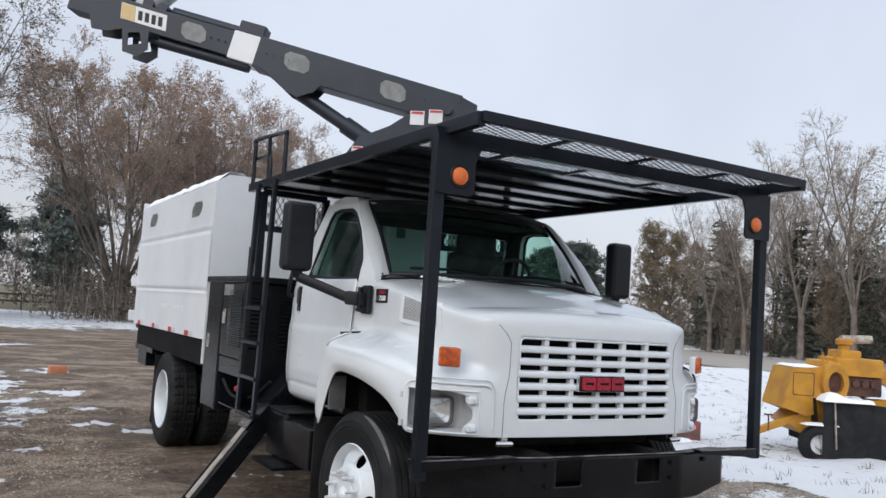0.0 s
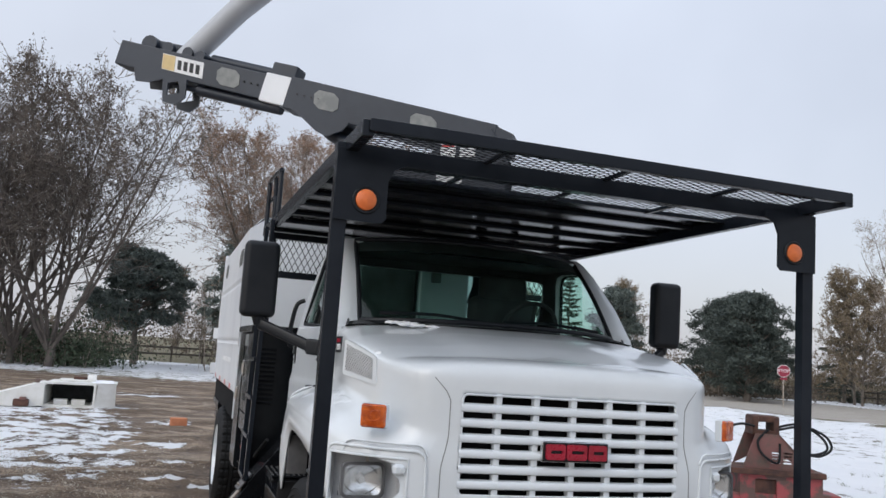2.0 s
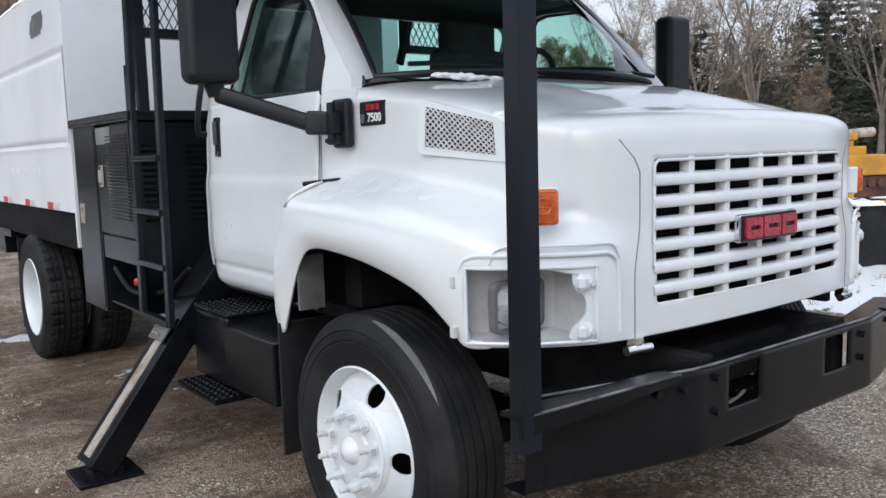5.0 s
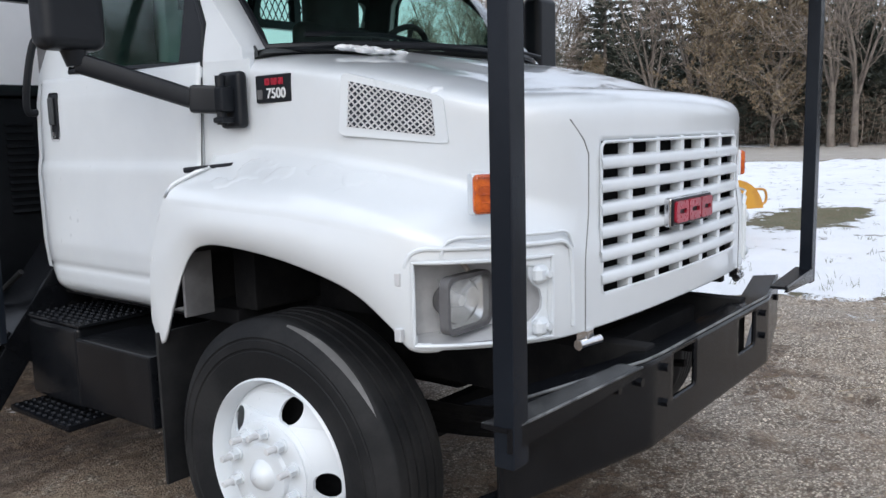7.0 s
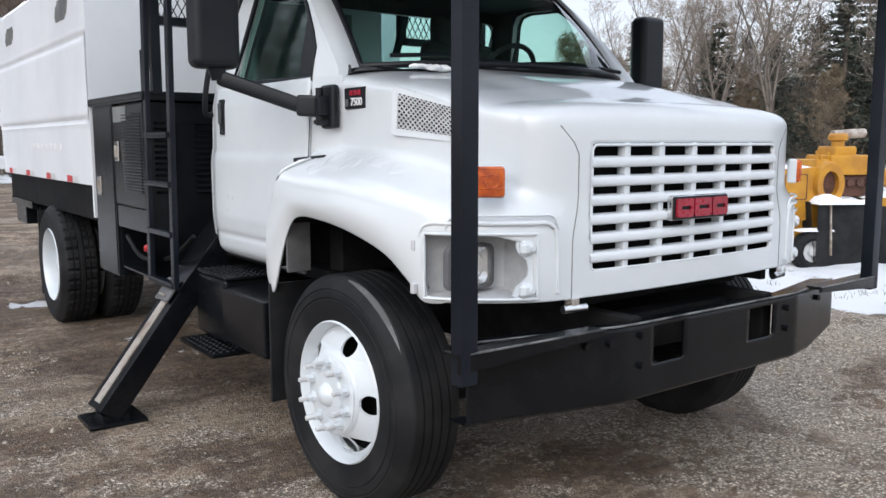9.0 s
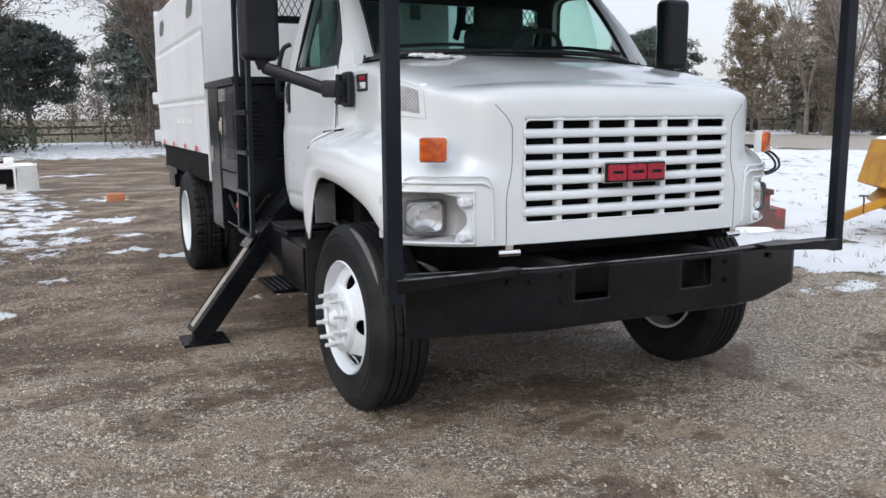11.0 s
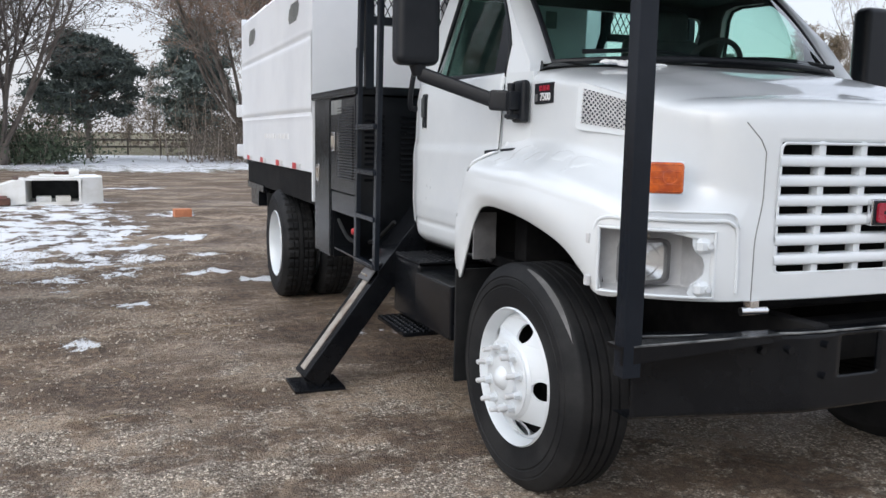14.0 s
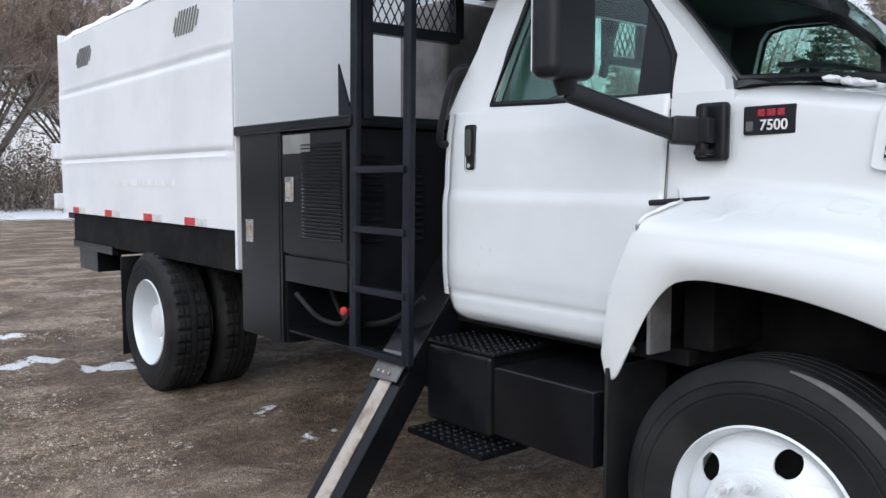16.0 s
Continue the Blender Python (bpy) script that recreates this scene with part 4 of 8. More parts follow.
for sd in (-1, 1):
    # lower door, with sill crease and beltline
    def door_skin(a, b, sd=sd):
        z = 0.885 + (DOOR_TOP - 0.885) * b
        y0 = 0.452 if z > 1.2 else 0.60
        y1 = 1.60 - 0.015 * step01(1.5, 1.79, z) - 0.10 * (1 - math.sqrt(max(0.0, 1 - (max(0.0, 1.02 - z) / 0.135) ** 2))) if z < 1.02 else 1.60 - 0.015 * step01(1.5, 1.79, z)
        y = y0 + (y1 - y0) * a
        x = side_x(z) - 0.007 * math.exp(-((z - 1.005) / 0.012) ** 2) - 0.03 * step01(0.93, 0.86, z)
        x -= 0.012 * step01(1.53, 1.60, y)
        return Vector((sd * x, y, z))

    door = part("door", grid(bmesh.new(), 40, 60, door_skin), WHITE, cab, "closed white cab door with black-framed window", sharp=60)
    mod = door.modifiers.new("thickness", "SOLIDIFY")
    mod.thickness, mod.offset = 0.02, 0.0

    def rear_skin(a, b, sd=sd):
        z = 0.89 + (DOOR_TOP - 0.89) * b
        return Vector((sd * (side_x(z) - 0.004 - 0.10 * max(0.0, a - 0.6) ** 2 * 6), 1.605 + 0.055 * a - 0.015 * step01(1.5, 1.79, z), z))

    part("cab_corner", grid(bmesh.new(), 6, 20, rear_skin), WHITE, cab, sharp=60)

    def on_side(u, v, d, sd=sd):
        return Vector((sd * (side_x(v) - d - 0.028 * step01(0.45, 0.235, u)), u, v))

    cowl = [(0.4512, 1.40), (0.4512, DOOR_TOP), (0.235, DOOR_TOP), (0.235, 1.40)]
    part("cowl_side", sheet(bmesh.new(), [cowl], lambda u, v, d, sd=sd: Vector((sd * (lerp_list(u, [0.23, 0.30, 0.45], [0.972, 0.985, 1.018 - 0.016 * step01(1.72, 1.79, v)]) - d), u, v)), 0.0, 0.02), WHITE, cab)
    jb = bmesh.new()
    beam(jb, (sd * 1.004, 0.45, 1.36), (sd * 0.981, 0.448, 1.78), 0.02, 0.09, 0.004, up=(0, 1, 0))
    part("door_jamb", jb, WHITE, cab)
    part("window_surround", sheet(bmesh.new(), [FRAME, WIN], on_side, 0.0, 0.05), WHITE, cab, sharp=40)
    part("door_lining", sheet(bmesh.new(), [FRAME, WIN], on_side, 0.054, 0.066), INTERIOR, cab, "dark inner trim round the window")
    rubber = [on_side(u, v, 0.004) for u, v in WIN]
    part("window_seal", tube(bmesh.new(), rubber, 0.013, 8, closed=True), PLASTIC, cab)
    sail = [(0.452, 1.787), (0.464, 1.92), (0.526, 2.028), (0.60, 2.12), (0.60, 1.79)]
    part("sail_panel", sheet(bmesh.new(), [sail], on_side, 0.006, 0.03), PLASTIC, cab, "black plastic window corner panel")
    part("side_window", sheet(bmesh.new(), [WIN], on_side, 0.022, 0.026), GLASS, cab, "green-tinted door glass").visible_shadow = False
    for a, b in (((0.451, 1.40), (0.449, 1.74)), ((1.604, 0.95), (1.588, 1.78))):
        p, q = on_side(a[0], a[1], 0.001), on_side(b[0], b[1], 0.001)
        part("door_gap", tube(bmesh.new(), [p, p.lerp(q, 0.5), q], 0.0018 if a[0] < 1 else 0.002, 6), FRAMEBLACK if a[0] < 1 else INNERGREY, cab)
    lo, hi = sorted((sd * 1.035, sd * 1.015))
    part("door_handle", one_box((lo, 1.415, 1.535), (hi, 1.485, 1.735), 0.018, seg=3), PLASTIC, door, "black pull handle")
    part("handle_pull", one_box((sd * 1.042 - 0.008, 1.432, 1.60), (sd * 1.042 + 0.008, 1.468, 1.715), 0.008, seg=3), INTERIOR, door)
    part("door_lock", tube(bmesh.new(), [(sd * 1.03, 1.45, 1.560), (sd * 1.041, 1.45, 1.560)], 0.011, 12), CHROME, door)
    grab = [(sd * 1.005, 1.628, 1.66), (sd * 1.055, 1.625, 1.665), (sd * 1.06, 1.60, 1.78), (sd * 1.035, 1.56, 1.95), (sd * 0.985, 1.53, 1.99)]
    part("grab_handle", tube(bmesh.new(), smooth_path(grab, 5), 0.016, 10), PLASTIC, cab, "black grab handle behind the door")
    # mirror head on a bent arm with a bolted base
    mir = part("mirror", one_box((sd * 1.41 - 0.105, 0.51, 1.815), (sd * 1.41 + 0.105, 0.625, 2.275), 0.038, seg=4), PLASTIC, truck, "tall black side mirror on a bent arm")
    part("mirror_glass", one_box((sd * 1.41 - 0.088, 0.622, 1.84), (sd * 1.41 + 0.088, 0.630, 2.25), 0.003), CHROME, mir, "mirror glass")
    arm = bmesh.new()
    beam(arm, (sd * 1.395, 0.572, 1.783), (sd * 1.095, 0.358, 1.656), 0.048, 0.066, 0.019)
    beam(arm, (sd * 1.120, 0.372, 1.662), (sd * 1.040, 0.305, 1.657), 0.056, 0.092, 0.014)
    part("mirror_arm", arm, PLASTIC, mir, "straight tapered black arm")
    part("arm_neck", tube(bmesh.new(), [(sd * 1.40, 0.573, 1.84), (sd * 1.392, 0.570, 1.770)], [0.045, 0.030], 14), PLASTIC, mir)
    br = bmesh.new()
    lo, hi = sorted((sd * 0.985, sd * 1.025))
    box(br, (lo, 0.232, 1.562), (hi, 0.348, 1.750), 0.016, seg=3)
    lo, hi = sorted((sd * 1.02, sd * 1.075))
    box(br, (lo, 0.258, 1.615), (hi, 0.35, 1.70), 0.012)
    box(br, (lo, 0.262, 1.580), (hi, 0.315, 1.600), 0.006)
    part("mirror_base", br, PLASTIC, mir)
    part("mirror_pin", tube(bmesh.new(), [(sd * 1.055, 0.29, 1.575), (sd * 1.055, 0.29, 1.735)], 0.017, 12), PLASTIC, mir)

# roof, rear wall, floor, firewall
def roof_skin(a, b):
    u = 2 * a - 1
    y = 0.80 + (1.40 - 0.80) * b - 0.09 * (1 - u * u) * (1 - b)
    z = 2.395 + 0.055 * (1 - u ** 4) - 0.05 * (1 - math.sin(math.pi * min(1.0, max(0.0, b))) ** 0.35)
    return Vector((0.868 * u, y, z))


roof = part("cab_roof", grid(bmesh.new(), 30, 16, roof_skin), WHITE, cab, sharp=60)
rm = roof.modifiers.new("thickness", "SOLIDIFY")
rm.thickness = 0.03
REARWIN = rounded(-0.86, 1.80, 0.86, 2.275, 0.07)


def rear_place(u, v, d):
    y = lerp_list(v, [0.8, 1.8, 2.1, 2.42], [1.64, 1.60, 1.48, 1.37])
    return Vector((u, y - d, v))


part("rear_wall", sheet(bmesh.new(), [[(-0.97, 0.9), (0.97, 0.9), (0.99, 1.8), (0.94, 2.12), (0.87, 2.38), (0, 2.42), (-0.87, 2.38), (-0.94, 2.12), (-0.99, 1.8)], REARWIN], rear_place, 0.0, 0.03), WHITE, cab)
part("rear_lining", sheet(bmesh.new(), [[(-0.95, 0.95), (0.95, 0.95), (0.95, 1.8), (0.90, 2.12), (0.84, 2.36), (-0.84, 2.36), (-0.90, 2.12), (-0.95, 1.8)], REARWIN], rear_place, 0.034, 0.05), INTERIOR, cab)
part("rear_window", sheet(bmesh.new(), [REARWIN], rear_place, 0.012, 0.016), GLASS, cab, "green-tinted rear window").visible_shadow = False
part("headliner", grid(bmesh.new(), 8, 4, lambda a, b: Vector((-0.83 + 1.66 * a, 0.78 + 0.60 * b, 2.335))), INTERIOR, cab, clean=False)
inn = bmesh.new()
box(inn, (-0.97, 0.38, 0.86), (0.97, 1.62, 0.92), 0.01)
box(inn, (-0.95, 0.30, 0.92), (0.95, 0.42, 1.80), 0.01)
part("cab_floor", inn, FRAMEBLACK, cab)

# windshield with black surround
WS_B = lambda u: Vector((0.838 * u, 0.300 - 0.27 * (1 - abs(u) ** 3.4), 1.838 + 0.022 * (1 - u * u)))
WS_T = lambda u: Vector((0.795 * u, 0.815 - 0.17 * (1 - abs(u) ** 3.4), 2.375 + 0.03 * (1 - u * u)))


def ws(a, b):
    u = 2 * a - 1
    p = WS_B(u).lerp(WS_T(u), b)
    return p + Vector((0, -0.03, 0.03)) * math.sin(math.pi * b) * 0.6


part("windshield", grid(bmesh.new(), 60, 12, ws), GLASS, cab, "green-tinted windshield", clean=False).visible_shadow = False
for sd in (-1, 1):
    def pillar(a, b, sd=sd):
        z = 1.80 + 0.575 * b
        y = lerp_list(z, [1.79, 1.83, 2.04, 2.28, 2.365, 2.40], [0.265, 0.275, 0.465, 0.715, 0.805, 0.86])
        outer = Vector((sd * (side_x(z) - 0.028 * step01(0.45, 0.235, y) - 0.006), y, z))
        inner = ws(0.0 if sd < 0 else 1.0, b) + Vector((0, 0.004, 0))
        return outer.lerp(inner, a) + Vector((sd * 0.5, -1.0, 0.4)) * 0.010 * math.sin(math.pi * a)

    part("windshield_pillar", grid(bmesh.new(), 8, 24, pillar), WHITE, cab, "white windshield pillar", sharp=60)
edge = [ws(a, 0) for a in np.linspace(0, 1, 24)] + [ws(1, b) for b in np.linspace(0.08, 0.95, 10)] + [ws(a, 1) for a in np.linspace(1, 0, 24)] + [ws(0, b) for b in np.linspace(0.95, 0.08, 10)]
part("windshield_seal", tube(bmesh.new(), edge, 0.015, 8, closed=True), PLASTIC, cab)
part("sunshade_band", grid(bmesh.new(), 24, 3, lambda a, b: ws(a, 0.84 + 0.15 * b) + Vector((0, 0.006, -0.006))), INTERIOR, cab, "dark shade band", clean=False)
part("cowl_panel", grid(bmesh.new(), 24, 3, lambda a, b: Vector((0.93 * (2 * a - 1), 0.02 + 0.20 * (2 * a - 1) ** 2 + 0.12 * b - 0.02, 1.842 - 0.035 * (2 * a - 1) ** 2 - 0.02 * b))), PLASTIC, cab, "black cowl under the wipers", clean=False)
for x0, x1 in ((-0.12, -0.74), (0.62, 0.02)):
    w = [(x0, 0.085, 1.868), ((x0 + x1) / 2, 0.13, 1.895), (x1, 0.17 + 0.08 * x1 * x1, 1.885)]
    part("wiper", tube(bmesh.new(), smooth_path(w, 5), 0.010, 6), PLASTIC, cab)

# seats, dash, wheel
dash = bmesh.new()
box(dash, (-0.90, 0.20, 1.55), (0.90, 0.62, 1.835), 0.06, seg=4)
part("dashboard", dash, INTERIOR, cab)
for x in (-0.46, 0.46):
    st = bmesh.new()
    box(st, (x - 0.27, 0.85, 1.25), (x + 0.27, 1.32, 1.46), 0.06, seg=3)
    back = 2.12 if x > 0 else 1.87
    box(st, (x - 0.27, 1.22, 1.35), (x + 0.27, 1.35, back), 0.06, seg=3)
    if x > 0:
        box(st, (x - 0.19, 1.24, 2.06), (x + 0.19, 1.35, 2.29), 0.05, seg=3)
    part("seat", st, INTERIOR, cab, "dark cloth seat with headrest")
sw = bmesh.new()
m = Matrix.Translation((0.50, 0.86, 1.885)) @ pose(0, 0, 0, -62, 0, 0)
tube(sw, [m @ Vector((0.20 * math.cos(k * math.pi / 14), 0.20 * math.sin(k * math.pi / 14), 0)) for k in range(28)], 0.016, 8, closed=True)
for a in (0, 120, 240):
    tube(sw, [m @ Vector((0, 0, -0.03)), m @ Vector((0.21 * math.cos(radians(a - 90)), 0.21 * math.sin(radians(a - 90)), 0))], 0.013, 8)
tube(sw, [m @ Vector((0, 0, -0.02)), m @ Vector((0, 0, -0.35))], 0.035, 10)
part("steering_wheel", sw, INTERIOR, cab, "black steering wheel")


# ---- wheels
def tyre_mesh(width, grooves=True, blocks=False):
    """A truck tyre round the local x axis; x from 0 (outer face) inwards."""
    R = 0.500
    prof = [(0.288, 0.02), (0.30, 0.0), (0.345, -0.012), (0.395, -0.016), (0.398, -0.012), (0.404, -0.012), (0.407, -0.016), (0.432, -0.014), (0.435, -0.010), (0.440, -0.010), (0.443, -0.013), (0.470, 0.002), (0.488, 0.018)]
    k = 5 if grooves else 0
    tread0, tread1 = 0.030, width - 0.030
    prof.append((R - 0.004, tread0 - 0.004))
    if grooves:
        step = (tread1 - tread0) / 5
        for i in range(5):
            a, b = tread0 + i * step, tread0 + (i + 1) * step
            prof += [(R, a + 0.006), (R, b - 0.006)]
            if i < 4:
                prof += [(R - 0.014, b - 0.003), (R - 0.014, b + 0.003)]
    else:
        prof += [(R - 0.008, tread0), (R - 0.006, tread1)]
    prof += [(R - 0.004, tread1 + 0.004), (0.488, width - 0.018), (0.44, width + 0.012), (0.345, width + 0.012), (0.288, width - 0.02), (0.28, width / 2)]
    bm = lathe(bmesh.new(), prof, n=144 if blocks else 72, close=True)
    if blocks:
        for v in bm.verts:
            r = math.hypot(v.co.y, v.co.z)
            k = int(round(math.atan2(v.co.z, v.co.y) / (2 * math.pi / 144))) % 4
            if r > R - 0.006 and k == 0 and not tread0 + (tread1 - tread0) * 0.42 < v.co.x < tread0 + (tread1 - tread0) * 0.58:
                v.co.y *= (R - 0.016) / r
                v.co.z *= (R - 0.016) / r
    return bm


def hub_disc(x0, holes=5, start=0.0):
    """The disc of a steel wheel: a shallow cone with round hand holes between a raised hub and the rim."""
    bm = bmesh.new()
    spots = [circle(0.222 * math.cos(radians(start + 72 * k)), 0.222 * math.sin(radians(start + 72 * k)), 0.041, 32) for k in range(holes)]

    def cone(u, v, d):
        return Vector((x0 - 0.020 + 0.05 * (math.hypot(u, v) - 0.182) / 0.08 + d, u, v))

    sheet(bm, [circle(0, 0, 0.262, 96), circle(0, 0, 0.182, 96)] + spots, cone, 0.004, 0.014)
    lathe(bm, [(0.160, x0 - 0.034), (0.176, x0 - 0.028), (0.184, x0 - 0.017), (0.184, x0 - 0.006), (0.160, x0 - 0.02)], n=96)
    lathe(bm, [(0.260, x0 + 0.042), (0.260, x0 + 0.031), (0.270, x0 + 0.040), (0.280, x0 + 0.052), (0.284, x0 + 0.060)], n=96)
    return bm


def wheel(parent, at, side, turn=0.0, front=True, inner=False, paint=None, start=-5.0, ribbed=False):
    """One wheel under its thing: tyre, rim, disc, hub and studs, outer face towards side."""
    w = part("wheel", bmesh.new(), RUBBER, parent, "truck wheel on a white steel rim" if not inner else "inner dual truck wheel")
    w.matrix_basis = pose(*at, 0, 0, turn + (0 if side < 0 else 180)) @ Matrix.Diagonal((1, 0.98, 0.98, 1) if front else (1, 1, 1, 1))
    paint = paint or WHITE
    part("tyre", tyre_mesh(0.27, True, not front and not ribbed), RUBBER, w, "black ribbed truck tyre" if front else "black truck tyre with block tread")
    rimp = [(0.306, -0.004), (0.306, 0.012), (0.296, 0.022), (0.286, 0.045), (0.280, 0.10), (0.278, 0.24), (0.290, 0.25), (0.272, 0.25), (0.270, 0.10), (0.277, 0.042), (0.287, 0.018), (0.294, 0.0), (0.300, -0.010)]
    part("rim", lathe(bmesh.new(), rimp, n=64, close=True), paint, w)
    if front:
        part("disc", hub_disc(0.0, 5, start), paint, w)
        part("back_shade", lathe(bmesh.new(), [(0.02, 0.11), (0.27, 0.11)], n=40), FRAMEBLACK, w, clean=False)
        part("hub", lathe(bmesh.new(), [(0.176, -0.020), (0.172, -0.034), (0.158, -0.040), (0.102, -0.040), (0.096, -0.050), (0.090, -0.053), (0.052, -0.054), (0.046, -0.064), (0.036, -0.078), (0.020, -0.086), (0.001, -0.088)], n=40), paint, w)
        for k in range(10):
            a = radians(18 + 36 * k)
            c = Vector((0, 0.138 * math.cos(a), 0.138 * math.sin(a)))
            st = bmesh.new()
            tube(st, [c + Vector((-0.036, 0, 0)), c + Vector((-0.046, 0, 0))], 0.0235, 16)
            tube(st, [c + Vector((-0.045, 0, 0)), c + Vector((-0.072, 0, 0))], 0.0185, 6)
            nut = part("wheel_nut", st, paint, w)
            part("stud", tube(bmesh.new(), [c + Vector((-0.07, 0, 0)), c + Vector((-0.105, 0, 0)), c + Vector((-0.109, 0, 0))], [0.0115, 0.0115, 0.009], 10), WHITETAPE, nut, "paint-dusted steel stud")
    elif not inner:
        part("disc", lathe(bmesh.new(), [(0.274, 0.15), (0.262, 0.165), (0.20, 0.160), (0.15, 0.175), (0.12, 0.175), (0.115, 0.06), (0.06, 0.05), (0.001, 0.05)], n=48), paint, w)
        for k in range(10):
            a = radians(36 * k)
            c = Vector((0, 0.142 * math.cos(a), 0.142 * math.sin(a)))
            part("wheel_nut", tube(bmesh.new(), [c + Vector((0.172, 0, 0)), c + Vector((0.125, 0, 0))], 0.016, 6), paint, w)
    return w


right_wheel = wheel(truck, (-1.150, 0.0, 0.476), -1, 3.0, start=38)
wheel(truck, (1.150, 0.0, 0.476), 1, 3.0, start=20)
for sd in (-1, 1):
    wheel(truck, (sd * 1.315, 4.60, 0.485), sd, 0, front=False)
    wheel(truck, (sd * 0.965, 4.60, 0.485), sd, 0, front=False, inner=True)
# worn grey patch on the right front tyre's shoulder


def worn(a, b):
    g = radians(98 + 54 * a)
    fat = math.sin(math.pi * min(1.0, 0.06 + a)) ** 0.7
    k = 0.72 + (b - 0.5) * fat * 0.42
    r, x = lerp_list(k, [0, 0.35, 0.7, 1], [0.452, 0.474, 0.4905, 0.4985]), lerp_list(k, [0, 0.35, 0.7, 1], [-0.012, 0.000, 0.016, 0.030])
    return Vector((x, r * math.cos(g), r * math.sin(g)))


part("worn_patch", grid(bmesh.new(), 30, 5, worn), DUSTRUBBER, right_wheel, "grey scuffed shoulder", clean=False)

# ---- chassis
for sd in (-1, 1):
    lo, hi = sorted((sd * 0.46, sd * 0.39))
    part("frame_rail", one_box((lo, -0.95, 0.62), (hi, 6.75, 0.86), 0.008), FRAMEBLACK, truck)
ax = bmesh.new()
tube(ax, [(-0.92, 0, 0.47), (-0.6, 0, 0.40), (0.6, 0, 0.40), (0.92, 0, 0.47)], 0.07, 10)
part("front_axle", ax, FRAMEBLACK, truck)
ax = bmesh.new()
tube(ax, [(-1.1, 4.6, 0.485), (1.1, 4.6, 0.485)], 0.09, 12)
lathe(ax, [(0.01, -0.2), (0.16, -0.12), (0.22, 0.0), (0.16, 0.12), (0.01, 0.2)], Matrix.Translation((0, 4.6, 0.485)), 20)
part("rear_axle", ax, FRAMEBLACK, truck)
part("drive_shaft", tube(bmesh.new(), [(0, 1.2, 0.62), (0, 4.4, 0.5)], 0.05, 10), FRAMEBLACK, truck)
xm = bmesh.new()
for y in (-0.72, 1.9, 3.0, 3.9, 5.4, 6.5):
    xm = bmesh.new()
    box(xm, (-0.42, y - 0.05, 0.66), (0.42, y + 0.05, 0.82), 0.01)
    part("cross_member", xm, FRAMEBLACK, truck)
for sd in (-1, 1):
    sp = bmesh.new()
    for k in range(5):
        tube(sp, smooth_path([(sd * 0.43, -0.72 + 0.07 * k, 0.56 - 0.025 * k), (sd * 0.43, 0, 0.46 - 0.022 * k + 0.04), (sd * 0.43, 0.72 - 0.07 * k, 0.58 - 0.025 * k)], 4), 0.018, 6)
    part("leaf_spring", sp, FRAMEBLACK, truck)

# ---- front bumper with tow openings, bars and guard posts
def bumper_place(u, v, d):
    back = 0.22 * max(0.0, abs(u) - 0.55)
    return Vector((u, -1.012 + back + d, v))


TOW = ((-0.395, 0.69, -0.21, 0.838), (0.195, 0.69, 0.385, 0.83))


def bump_edges(x):
    e = abs(x)
    return 0.572 + 0.18 * max(0.0, x - 0.75), 0.856


def bump_face(a, b):
    x = -1.16 + 2.20 * a
    lo, hi = bump_edges(x)
    lip = 0.012 * (1 - min(1.0, min(b, 1 - b) / 0.06)) ** 2
    return bumper_place(x, lo + (hi - lo) * b, lip)


def in_tow(a, b):
    p = bump_face(a, b)
    return any(t[0] < p.x < t[2] and t[1] < p.z < t[3] for t in TOW)


bumper = part("front_bumper", grid(bmesh.new(), 110, 28, bump_face, in_tow), BLACK, truck, "heavy black steel front bumper with tow openings", sharp=8)
bm_mod = bumper.modifiers.new("thickness", "SOLIDIFY")
bm_mod.thickness, bm_mod.offset = 0.012, -1.0
part("bumper_top", grid(bmesh.new(), 60, 3, lambda a, b: bumper_place(-1.16 + 2.2 * a, bump_edges(-1.16 + 2.2 * a)[1] - 0.002 - 0.012 * b, 0.012 + 0.10 * b)), BLACK, bumper, "scuffed top flange")
part("worn_edge", tube(bmesh.new(), [bumper_place(x, bump_edges(x)[1] - 0.001, 0.004) for x in np.linspace(-1.15, 1.03, 24)], 0.0045, 6), WORN, bumper, "bare worn edge")
part("bumper_bottom", grid(bmesh.new(), 60, 2, lambda a, b: bumper_place(-1.16 + 2.2 * a, bump_edges(-1.16 + 2.2 * a)[0] + 0.002, 0.012 + 0.10 * b)), BLACK, bumper)
for x, z in ((-0.72, 0.80), (-0.62, 0.80), (-0.47, 0.81), (-0.47, 0.70), (0.47, 0.80), (0.47, 0.71), (0.80, 0.80)):
    p = bumper_place(x, z, 0)
    part("bolt", tube(bmesh.new(), [p + Vector((0, -0.016, 0)), p + Vector((0, 0.01, 0))], 0.014, 6), BLACK, bumper)
guard = part("brush_guard", bmesh.new(), GUARDBLACK, truck, "black steel tube guard over the cab and hood")
GZ = 2.585
PX = 1.245
